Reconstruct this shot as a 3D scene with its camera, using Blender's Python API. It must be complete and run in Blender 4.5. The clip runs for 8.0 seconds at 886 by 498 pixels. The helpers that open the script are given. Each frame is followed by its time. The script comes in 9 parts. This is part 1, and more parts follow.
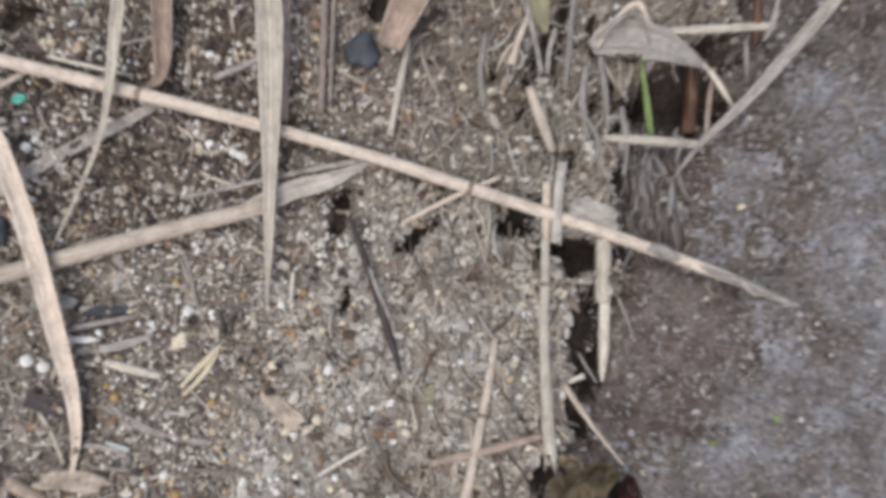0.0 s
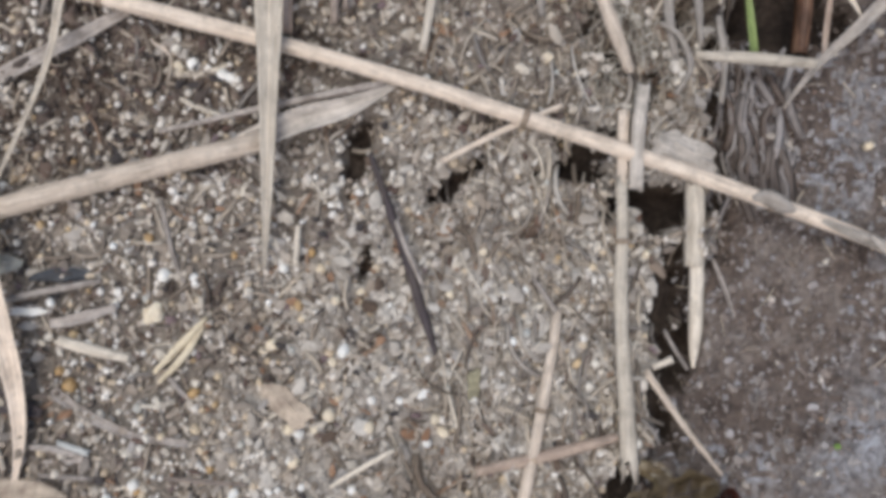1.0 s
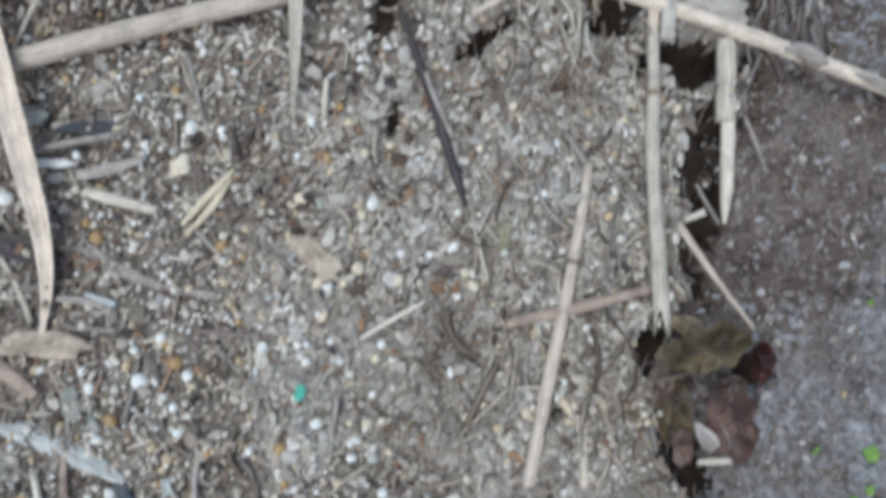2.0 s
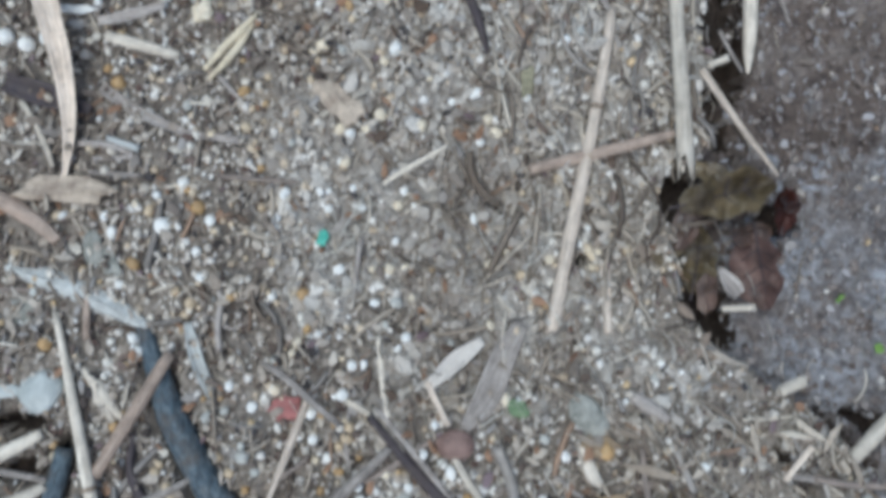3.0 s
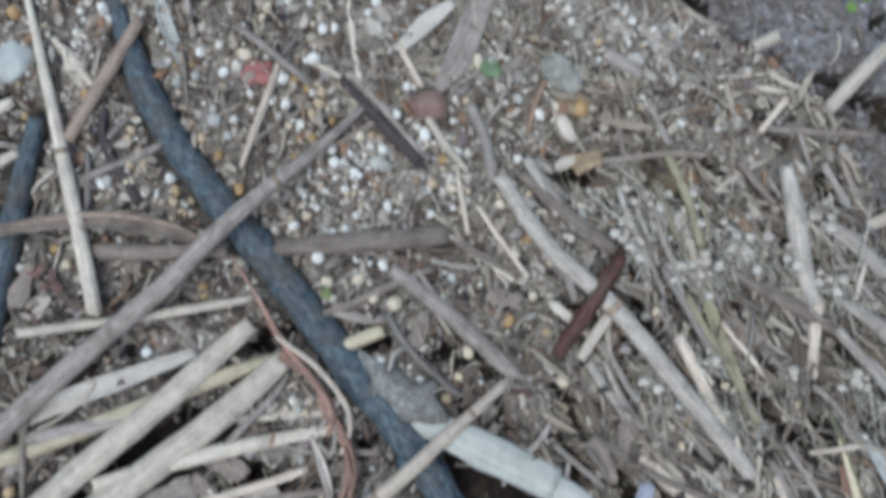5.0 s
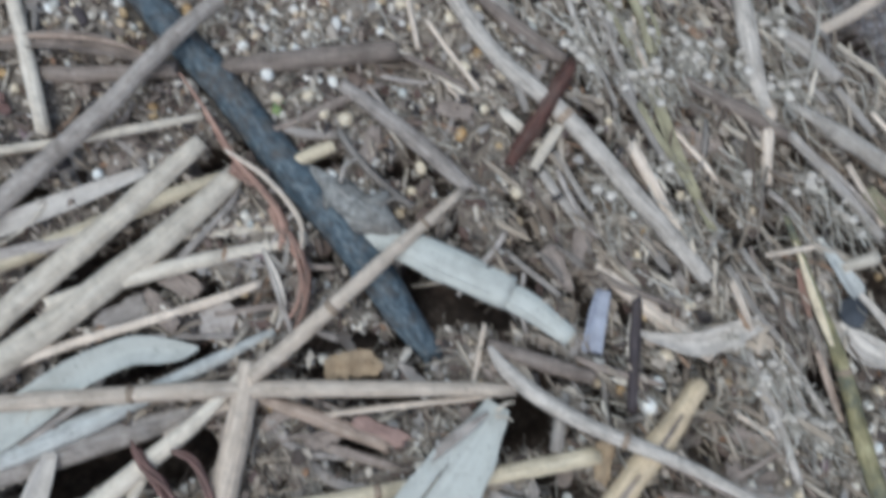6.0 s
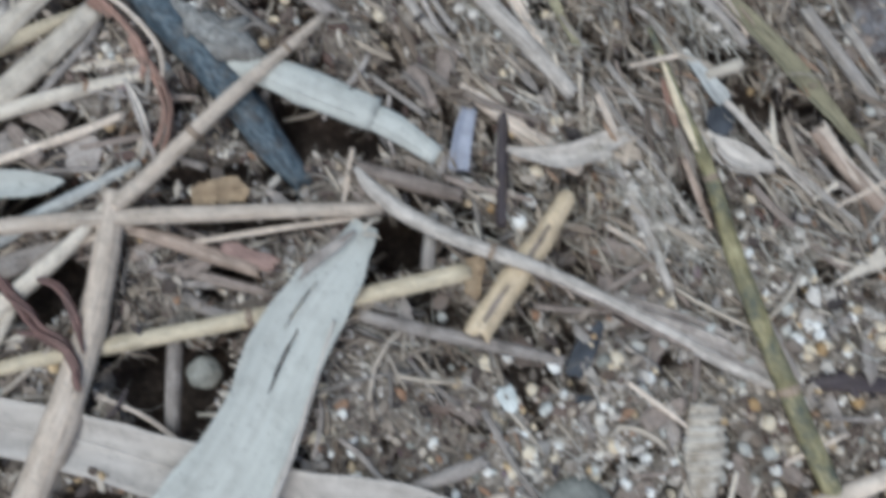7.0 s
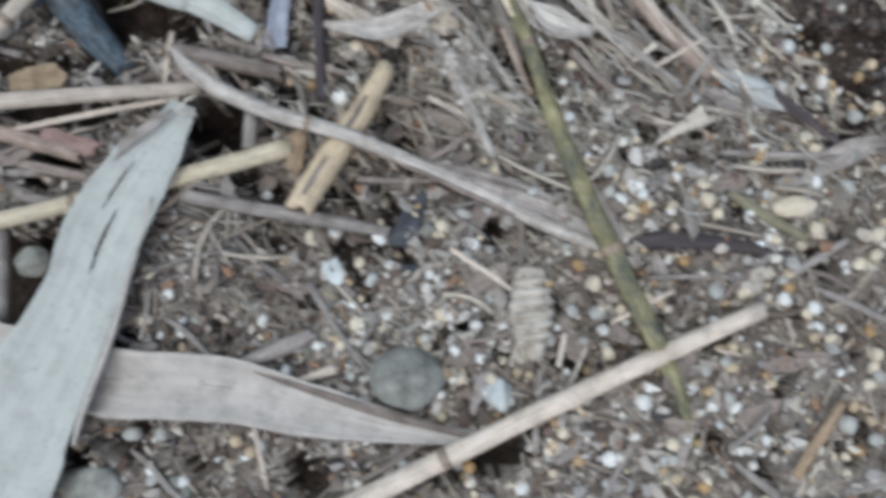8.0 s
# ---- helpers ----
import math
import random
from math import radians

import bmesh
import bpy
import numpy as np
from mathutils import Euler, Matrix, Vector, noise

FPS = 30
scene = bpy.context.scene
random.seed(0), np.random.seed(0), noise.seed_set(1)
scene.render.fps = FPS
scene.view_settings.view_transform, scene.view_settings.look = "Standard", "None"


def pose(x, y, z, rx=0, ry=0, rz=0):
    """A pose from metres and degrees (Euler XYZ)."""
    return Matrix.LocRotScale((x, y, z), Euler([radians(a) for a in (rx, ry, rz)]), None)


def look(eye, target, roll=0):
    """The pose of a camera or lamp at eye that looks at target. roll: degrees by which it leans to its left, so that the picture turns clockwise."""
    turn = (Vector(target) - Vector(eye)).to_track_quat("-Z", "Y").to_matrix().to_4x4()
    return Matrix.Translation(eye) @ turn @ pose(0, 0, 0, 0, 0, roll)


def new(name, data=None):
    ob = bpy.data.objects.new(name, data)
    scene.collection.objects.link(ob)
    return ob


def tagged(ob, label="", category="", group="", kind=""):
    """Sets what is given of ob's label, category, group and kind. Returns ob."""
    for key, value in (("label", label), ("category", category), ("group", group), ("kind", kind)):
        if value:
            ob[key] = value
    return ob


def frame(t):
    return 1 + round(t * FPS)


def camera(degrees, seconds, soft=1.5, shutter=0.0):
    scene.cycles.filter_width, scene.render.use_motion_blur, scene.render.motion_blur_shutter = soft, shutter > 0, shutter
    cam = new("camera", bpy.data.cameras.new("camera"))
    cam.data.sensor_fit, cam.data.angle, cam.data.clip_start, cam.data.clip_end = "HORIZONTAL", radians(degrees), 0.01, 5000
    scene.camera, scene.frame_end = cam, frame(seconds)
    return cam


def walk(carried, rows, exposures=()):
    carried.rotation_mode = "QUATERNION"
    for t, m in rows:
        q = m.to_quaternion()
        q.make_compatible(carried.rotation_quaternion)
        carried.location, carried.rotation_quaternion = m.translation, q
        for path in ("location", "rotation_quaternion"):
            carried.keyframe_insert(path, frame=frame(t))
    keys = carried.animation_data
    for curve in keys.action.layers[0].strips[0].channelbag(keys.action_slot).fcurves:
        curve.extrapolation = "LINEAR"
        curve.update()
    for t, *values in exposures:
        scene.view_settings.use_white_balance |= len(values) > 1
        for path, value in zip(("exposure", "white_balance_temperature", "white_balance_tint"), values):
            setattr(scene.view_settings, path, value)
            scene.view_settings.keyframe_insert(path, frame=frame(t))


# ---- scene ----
cam = camera(61.6, 8.0, soft=4.15, shutter=0.6)
METRES, EYE, TILT, LEAN, TURN = 0.38, 0.256, -86.01, -1.56, 0.0
ROWS = [
    (0.0, 0.0, 0.0, 0.0, 0.0, 0.0, -0.0),
    (0.3, -0.0097, 0.0714, -0.0089, 0.34, -0.02, -0.02),
    (0.5, -0.0148, 0.0956, -0.0146, 0.45, -0.02, -0.09),
    (0.8, -0.0221, 0.1466, -0.026, 0.65, 0.08, -0.21),
    (1.0, -0.0273, 0.1474, -0.0358, 0.64, -0.1, -0.06),
    (1.3, -0.035, 0.147, -0.0581, 0.4, -0.14, -0.11),
    (1.5, -0.0369, 0.1483, -0.0755, 0.54, -0.33, 0.02),
    (1.8, -0.042, 0.1503, -0.1135, 0.73, -0.04, 0.1),
    (2.0, -0.0487, 0.1516, -0.1361, 0.57, -0.29, 0.05),
    (2.2, -0.052, 0.1529, -0.1559, 0.86, -0.63, 0.08),
    (3.3, -0.0655, 0.1518, -0.2738, 0.62, -0.37, 0.26),
    (3.5, -0.0644, 0.1519, -0.2962, 0.66, -0.46, 0.35),
    (4.0, -0.0627, 0.1517, -0.3502, 0.59, -0.58, 0.69),
    (4.2, -0.0633, 0.1518, -0.3716, 0.39, -0.63, 0.83),
    (4.5, -0.0566, 0.1521, -0.4058, 0.62, -0.61, 1.13),
    (4.7, -0.0533, 0.1524, -0.4295, 0.57, -0.62, 1.42),
    (5.8, -0.0328, 0.1525, -0.5707, 0.81, 0.24, 2.69),
    (6.0, -0.0245, 0.1539, -0.5932, 0.5, -0.18, 3.18),
    (6.2, -0.0107, 0.1539, -0.6151, 0.68, -0.3, 3.6),
    (6.5, 0.0127, 0.1545, -0.6525, 0.44, -0.31, 4.44),
    (7.0, 0.0507, 0.1542, -0.7111, 0.35, -0.5, 5.65),
    (7.2, 0.0668, 0.1537, -0.7347, 0.34, -0.63, 6.11),
    (7.5, 0.0894, 0.1543, -0.763, 0.23, -0.57, 7.01),
    (7.8, 0.124, 0.1538, -0.7903, 0.19, -0.7, 7.77),
    (8.0, 0.1518, 0.1533, -0.804, 0.22, -0.62, 8.25),
]
walk(cam, [(t, pose(0, 0, EYE, TILT, LEAN, TURN) @ pose(METRES * x, METRES * y, METRES * z, 90 + pitch, roll, yaw)) for t, x, y, z, yaw, pitch, roll in ROWS],
     exposures=[(0.0, 0.29, 6350, 9), (1.5, 0.29, 6350, 9), (2.0, 0.27, 5680, 1), (3.4, 0.23, 5560, 1), (8.0, 0.18, 5750, 3)])

MM = 0.001

# ---- daylight: bright overcast sky over the bank ----
world = bpy.data.worlds.new("overcast_sky")
scene.world = world
world.use_nodes = True
wn = world.node_tree
sky = wn.nodes.new("ShaderNodeTexSky")
sky.sky_type, sky.sun_disc = "NISHITA", False
sky.sun_elevation, sky.sun_rotation = radians(58), radians(200)
sky.air_density, sky.dust_density, sky.ozone_density = 1.0, 4.0, 1.0
wn.nodes["Background"].inputs["Strength"].default_value = 0.10
wn.links.new(sky.outputs[0], wn.nodes["Background"].inputs["Color"])
sun = new("overcast_sun", bpy.data.lights.new("overcast_sun", "SUN"))
sun.data.energy, sun.data.angle, sun.data.color = 1.3, radians(40), (1.0, 0.97, 0.93)
sun.matrix_world = look((-0.25, 0.45, 1.0), (0, 0, 0))

# ---- materials ----


def srgb(c):
    return tuple((v / 255 / 12.92 if v <= 10 else ((v / 255 + 0.055) / 1.055) ** 2.4) for v in c) + (1.0,)


def ramp(nt, stops):
    node = nt.nodes.new("ShaderNodeValToRGB")
    els = node.color_ramp.elements
    while len(els) < len(stops):
        els.new(0.5)
    for e, (p, c) in zip(els, stops):
        e.position, e.color = p, srgb(c)
    return node


def noise_node(nt, vector, scale, detail=4.0, rough=0.6):
    node = nt.nodes.new("ShaderNodeTexNoise")
    node.inputs["Scale"].default_value = scale
    node.inputs["Detail"].default_value = detail
    node.inputs["Roughness"].default_value = rough
    nt.links.new(vector, node.inputs["Vector"])
    return node


def mixed(nt, kind, fac, a, b):
    node = nt.nodes.new("ShaderNodeMix")
    node.data_type, node.blend_type = "RGBA", kind
    for socket, value in ((node.inputs[0], fac), (node.inputs[6], a), (node.inputs[7], b)):
        if isinstance(value, (int, float)):
            socket.default_value = value
        elif isinstance(value, tuple):
            socket.default_value = value
        else:
            nt.links.new(value, socket)
    return node.outputs[2]


def shader(name):
    m = bpy.data.materials.new(name)
    m.use_nodes = True
    nt = m.node_tree
    return m, nt, nt.nodes["Principled BSDF"]


def bump(nt, bsdf, height, strength, distance):
    node = nt.nodes.new("ShaderNodeBump")
    node.inputs["Strength"].default_value, node.inputs["Distance"].default_value = strength, distance
    nt.links.new(height, node.inputs["Height"])
    nt.links.new(node.outputs[0], bsdf.inputs["Normal"])


def vary(nt, colour, source, low, high):
    """Lightness that differs from piece to piece."""
    rng = nt.nodes.new("ShaderNodeMapRange")
    nt.links.new(source, rng.inputs[0])
    rng.inputs[3].default_value, rng.inputs[4].default_value = low, high
    hsv = nt.nodes.new("ShaderNodeHueSaturation")
    nt.links.new(rng.outputs[0], hsv.inputs["Value"])
    nt.links.new(colour, hsv.inputs["Color"])
    return hsv.outputs[0]


def plant(name, dark, mid, light, relief=0.0004, rough=0.6, along=0.09, across=1.6, stain=0.5, spread=0.2, dirt=(74, 64, 55), low=0.85, mottle=0.22):
    """Dry plant matter: streaks along the fibre (uv in mm), blotches of silt, differences from piece to piece."""
    m, nt, bsdf = shader(name)
    uv = nt.nodes.new("ShaderNodeTexCoord")
    info = nt.nodes.new("ShaderNodeObjectInfo")
    mp = nt.nodes.new("ShaderNodeMapping")
    mp.inputs["Scale"].default_value = (along, across, 1)
    nt.links.new(uv.outputs["UV"], mp.inputs["Vector"])
    shift = nt.nodes.new("ShaderNodeCombineXYZ")
    for k in range(2):
        mul = nt.nodes.new("ShaderNodeMath")
        mul.operation = "MULTIPLY"
        mul.inputs[1].default_value = 37.0 + 50 * k
        nt.links.new(info.outputs["Random"], mul.inputs[0])
        nt.links.new(mul.outputs[0], shift.inputs[k])
    nt.links.new(shift.outputs[0], mp.inputs["Location"])
    grain = noise_node(nt, mp.outputs[0], 1.0, 5, 0.65)
    cols = ramp(nt, ((0.28, dark), (0.5, mid), (0.72, light)))
    nt.links.new(grain.outputs[0], cols.inputs[0])
    blot = noise_node(nt, uv.outputs["Object"], 130, 5, 0.7)
    mask = ramp(nt, ((0.46, (0, 0, 0)), (0.66, (255, 255, 255))))
    nt.links.new(blot.outputs[0], mask.inputs[0])
    amount = nt.nodes.new("ShaderNodeMath")
    amount.operation = "MULTIPLY"
    amount.inputs[1].default_value = stain
    nt.links.new(mask.outputs[0], amount.inputs[0])
    col = mixed(nt, "MIX", amount.outputs[0], cols.outputs[0], srgb(dirt))
    specks = noise_node(nt, uv.outputs["Object"], 900, 2, 0.5)
    smask = ramp(nt, ((0.64, (0, 0, 0)), (0.72, (150, 150, 150))))
    nt.links.new(specks.outputs[0], smask.inputs[0])
    col = mixed(nt, "MIX", smask.outputs[0], col, srgb(dirt))
    col = vary(nt, col, info.outputs["Random"], low, low + 2 * spread)
    col = vary(nt, col, noise_node(nt, uv.outputs["Object"], 380, 3, 0.6).outputs[0], 1 - 1.1 * mottle, 1 + 1.1 * mottle)
    nt.links.new(col, bsdf.inputs["Base Color"])
    bsdf.inputs["Roughness"].default_value = rough
    bsdf.inputs["Specular IOR Level"].default_value = 0.3
    bump(nt, bsdf, grain.outputs[0], 0.6, relief)
    return m


def crumbs(name, stops, rough=0.7, grit=700, strength=0.4, low=0.8, high=1.15, spec=0.3):
    """Loose pieces in one mesh: each takes its own colour."""
    m, nt, bsdf = shader(name)
    geo = nt.nodes.new("ShaderNodeNewGeometry")
    uv = nt.nodes.new("ShaderNodeTexCoord")
    cols = ramp(nt, stops)
    cols.color_ramp.interpolation = "CONSTANT"
    nt.links.new(geo.outputs["Random Per Island"], cols.inputs[0])
    grain = noise_node(nt, uv.outputs["Object"], grit, 4, 0.6)
    stain = ramp(nt, ((0.36, (212, 205, 198)), (0.48, (246, 244, 241)), (0.58, (255, 255, 255))))
    nt.links.new(noise_node(nt, uv.outputs["Object"], 24, 4, 0.6).outputs[0], stain.inputs[0])
    tinted = mixed(nt, "MULTIPLY", 0.9, cols.outputs[0], stain.outputs[0])
    col = vary(nt, tinted, grain.outputs[0], low - 0.17, high + 0.38)
    nt.links.new(col, bsdf.inputs["Base Color"])
    bsdf.inputs["Roughness"].default_value = rough
    bsdf.inputs["Specular IOR Level"].default_value = spec
    bump(nt, bsdf, grain.outputs[0], strength, 0.0005)
    return m


def solid(name, dark, light, rough=0.5, scale=260, spread=0.12, spec=0.4, strength=0.25, soak=0.0):
    """A plain-coloured piece, mottled at two scales."""
    m, nt, bsdf = shader(name)
    uv = nt.nodes.new("ShaderNodeTexCoord")
    info = nt.nodes.new("ShaderNodeObjectInfo")
    n = noise_node(nt, uv.outputs["Object"], scale, 5, 0.65)
    cols = ramp(nt, ((0.32, dark), (0.66, light)))
    nt.links.new(n.outputs[0], cols.inputs[0])
    col = vary(nt, cols.outputs[0], info.outputs["Random"], 1 - spread, 1 + spread)
    nt.links.new(col, bsdf.inputs["Base Color"])
    bsdf.inputs["Roughness"].default_value = rough
    bsdf.inputs["Specular IOR Level"].default_value = spec
    if soak:
        bsdf.inputs["Subsurface Weight"].default_value = soak
        bsdf.inputs["Subsurface Radius"].default_value = (0.002, 0.0018, 0.0015)
        bsdf.inputs["Subsurface Scale"].default_value = 1.0
    fine = noise_node(nt, uv.outputs["Object"], scale * 4, 3, 0.6)
    bump(nt, bsdf, fine.outputs[0], strength, 0.0005)
    return m


def earth(name, stops, big, fine, rough, strength, spec, wet=None, grits=((0.3, (95, 90, 86)), (0.5, (185, 182, 178)), (0.7, (255, 252, 246)))):
    """Soil or mud: stains (on mud also painted sky sheen) some centimetres wide and grit under a millimetre."""
    m, nt, bsdf = shader(name)
    tc = nt.nodes.new("ShaderNodeTexCoord")
    a = noise_node(nt, tc.outputs["Object"], big, 6, 0.65)
    b = noise_node(nt, tc.outputs["Object"], fine, 5, 0.7)
    cols = ramp(nt, stops)
    nt.links.new(a.outputs[0], cols.inputs[0])
    grit = ramp(nt, grits)
    nt.links.new(b.outputs[0], grit.inputs[0])
    col = mixed(nt, "MULTIPLY", 0.85, cols.outputs[0], grit.outputs[0])
    nt.links.new(col, bsdf.inputs["Base Color"])
    if wet:
        r = nt.nodes.new("ShaderNodeMapRange")
        r.inputs[3].default_value, r.inputs[4].default_value = wet
        nt.links.new(a.outputs[0], r.inputs[0])
        nt.links.new(r.outputs[0], bsdf.inputs["Roughness"])
    else:
        bsdf.inputs["Roughness"].default_value = rough
    bsdf.inputs["Specular IOR Level"].default_value = spec
    bump(nt, bsdf, b.outputs[0], strength, 0.0012)
    return m


STRAW = plant("tan_straw", (170, 154, 137), (212, 196, 178), (232, 220, 205), stain=0.3)
PALE = plant("pale_straw", (176, 164, 147), (210, 199, 182), (230, 222, 208), stain=0.3)
YELLOW = plant("yellow_straw", (176, 160, 134), (208, 194, 166), (226, 215, 192), stain=0.35)
PINKISH = plant("reddish_straw", (138, 118, 104), (176, 156, 140), (200, 183, 166), stain=0.45)
GREY = plant("weathered_grey_straw", (124, 116, 109), (162, 153, 145), (190, 182, 173), stain=0.5, mottle=0.42)
BLEACHED = plant("bleached_blade", (184, 184, 176), (193, 194, 186), (203, 204, 196), along=0.02, across=0.3, stain=0.2, spread=0.08, low=0.94, relief=0.00008, mottle=0.06)
BUFF = plant("buff_blade", (180, 172, 162), (198, 190, 180), (212, 205, 195), along=0.04, across=0.55, stain=0.28, spread=0.1, low=0.95, mottle=0.1)
WHITE_SPLIT = plant("whitened_split_reed", (152, 151, 146), (192, 193, 188), (220, 220, 214), stain=0.3)
BARK = plant("dark_wet_bark", (42, 49, 55), (78, 90, 98), (122, 133, 138), relief=0.0009, rough=0.45, along=0.35, across=0.6, stain=0.75, dirt=(88, 78, 68), spread=0.08, low=0.95)
DARK = plant("dark_rotten_stem", (44, 38, 40), (76, 68, 70), (104, 96, 96), rough=0.55, stain=0.4, dirt=(90, 80, 70))
BROWN = plant("brown_stem", (108, 96, 87), (144, 131, 121), (172, 160, 149), stain=0.45, mottle=0.42)
RUST = plant("red_brown_twig", (52, 35, 31), (82, 56, 49), (114, 86, 77), stain=0.5, dirt=(104, 92, 84), relief=0.0009, across=0.9)
AMBER_STEM = plant("wet_amber_stem", (58, 44, 35), (98, 72, 56), (140, 112, 92), rough=0.35, stain=0.6, dirt=(52, 42, 34), across=0.8)
SILTED = plant("silt_coated_straw", (120, 113, 106), (156, 148, 139), (184, 176, 166), stain=0.85, dirt=(150, 144, 138), across=0.9, relief=0.0008, rough=0.8, mottle=0.42)
NODE = plant("joint_ring", (122, 104, 88), (158, 140, 122), (184, 168, 150), stain=0.4)
RHIZOME = plant("grey_rhizome", (92, 92, 90), (134, 133, 129), (172, 170, 164), along=0.5, across=0.7, stain=0.7, dirt=(88, 80, 72), relief=0.0014, rough=0.7)
REED_TAN = plant("tan_cut_reed", (170, 150, 122), (208, 188, 156), (228, 212, 186), stain=0.5, dirt=(128, 112, 94))
ROOT = plant("orange_root", (126, 98, 85), (158, 126, 111), (184, 154, 139), stain=0.6, dirt=(112, 98, 88))
MAROON = plant("maroon_root", (84, 62, 57), (122, 94, 87), (152, 124, 115), stain=0.5, dirt=(96, 86, 80))
OLIVE = plant("olive_stem", (96, 92, 68), (150, 142, 106), (192, 182, 144), along=0.16, across=0.5, stain=0.95, dirt=(90, 95, 87), relief=0.0009)
OLIVE_GREY = plant("olive_grey_blade", (112, 108, 88), (148, 142, 116), (178, 171, 144), stain=0.4)
ORANGE = plant("orange_tan_splinter", (146, 120, 96), (184, 158, 128), (206, 184, 158), stain=0.45)
GRASS = plant("fresh_green_blade", (92, 104, 62), (122, 138, 84), (150, 162, 110), stain=0.3)
DEAD_LEAF = solid("olive_brown_leaf", (56, 43, 32), (144, 127, 94), 0.34, 95, strength=0.9, spec=0.6)
BROWN_LEAF = solid("wet_brown_leaf", (46, 35, 29), (112, 88, 73), 0.34, 120, strength=0.8, spec=0.6)
RED_LEAF = solid("red_brown_leaf", (74, 50, 42), (164, 130, 116), 0.32, 150, strength=0.6, spec=0.6)
WINE_LEAF = solid("dark_red_leaf", (40, 24, 20), (92, 52, 42), 0.4, 120, strength=0.4)
WHITE_BEAD = solid("white_plastic", (226, 223, 215), (246, 243, 235), 0.45, 300, 0.05, 0.5, 0.12, 0.25)
GREY_BEAD = solid("greyed_plastic", (164, 162, 154), (203, 201, 192), 0.5, 300, 0.1, 0.45, 0.15, 0.2)
CREAM_BEAD = solid("cream_plastic", (206, 189, 162), (236, 225, 202), 0.45, 300, 0.08, 0.45, 0.12, 0.25)
TAN_BEAD = solid("tan_plastic", (180, 159, 130), (214, 195, 164), 0.45, 300, 0.1, 0.45, 0.12, 0.25)
AMBER_BEAD = solid("amber_plastic", (160, 128, 86), (198, 167, 118), 0.42, 300, 0.12, 0.5, 0.1, 0.3)
TEAL = solid("teal_plastic", (70, 158, 136), (116, 198, 176), 0.45, 300, 0.05)
GREEN_BIT = solid("green_plant_bit", (98, 122, 88), (132, 154, 114), 0.5, 300, 0.2)
LIME_BIT = solid("lime_duckweed", (100, 132, 56), (134, 166, 82), 0.45, 400, 0.15)
RED_BIT = solid("red_flake", (134, 80, 76), (166, 106, 100), 0.5, 200)
SALMON = solid("salmon_pebble", (124, 100, 91), (164, 136, 125), 0.6, 200, strength=0.5)
SLATE = solid("dark_slate", (42, 44, 48), (80, 84, 90), 0.55, 120)
DULL = plant("dull_pale_straw", (148, 140, 131), (180, 172, 162), (206, 198, 188), stain=0.55, dirt=(120, 112, 103), across=1.1, mottle=0.42)
STONE = solid("grey_green_stone", (112, 112, 104), (176, 174, 164), 0.8, 260, strength=1.0)
SHELL = solid("pale_shell", (172, 177, 173), (214, 217, 212), 0.45, 160, strength=0.3)
LILAC = solid("lilac_plastic", (144, 146, 156), (176, 179, 190), 0.5, 260)
WOOD = solid("pale_wood_chip", (134, 118, 104), (200, 184, 164), 0.75, 240, strength=0.8)
HUSK = solid("ochre_husk", (130, 110, 86), (180, 158, 128), 0.65, 220, strength=0.8)
RIB = solid("ribbed_cream_shell", (146, 132, 114), (222, 215, 202), 0.5, 220)
SOIL = earth("crumbly_silt", ((0.3, (128, 119, 110)), (0.5, (164, 155, 145)), (0.7, (194, 186, 176))), 60, 620, 0.85, 0.9, 0.2, None,
             ((0.3, (140, 134, 128)), (0.5, (214, 210, 205)), (0.7, (255, 253, 250))))
# The pale blue-grey stops paint the sky's sheen into the mud's colour.
MUD = earth("wet_mud_sky_sheen", ((0.36, (108, 97, 90)), (0.46, (142, 135, 131)), (0.55, (163, 163, 166)), (0.68, (190, 193, 201))), 34, 420, 0.4, 1.0, 0.55, (0.16, 0.5),
            ((0.36, (112, 102, 95)), (0.47, (184, 178, 174)), (0.56, (226, 223, 220)), (0.66, (255, 254, 252))))
BROWN_MUD = earth("brown_soaked_mud", ((0.34, (82, 68, 59)), (0.5, (114, 101, 92)), (0.68, (148, 139, 132))), 60, 420, 0.35, 1.0, 0.5, (0.2, 0.55),
                  ((0.36, (120, 108, 100)), (0.5, (206, 200, 194)), (0.64, (255, 252, 248))))
PALE_SILT = earth("dried_pale_silt", ((0.3, (170, 163, 155)), (0.5, (196, 190, 182)), (0.7, (216, 211, 204))), 70, 640, 0.9, 0.9, 0.15, None,
                  ((0.3, (166, 160, 154)), (0.5, (222, 218, 213)), (0.7, (255, 253, 250))))
DAMP_SOIL = earth("damp_brown_soil", ((0.3, (104, 92, 82)), (0.5, (132, 120, 109)), (0.7, (160, 148, 137))), 70, 620, 0.75, 0.9, 0.3, None,
                  ((0.3, (132, 124, 116)), (0.5, (208, 202, 196)), (0.7, (255, 252, 248))))
# Dark wet soil whose colour also paints the shade inside the hollows.
WET_SOIL_PIT_SHADE = earth("wet_soil_and_pit_shade", ((0.3, (58, 49, 42)), (0.5, (88, 76, 67)), (0.7, (118, 105, 95))), 90, 600, 0.6, 0.9, 0.3)

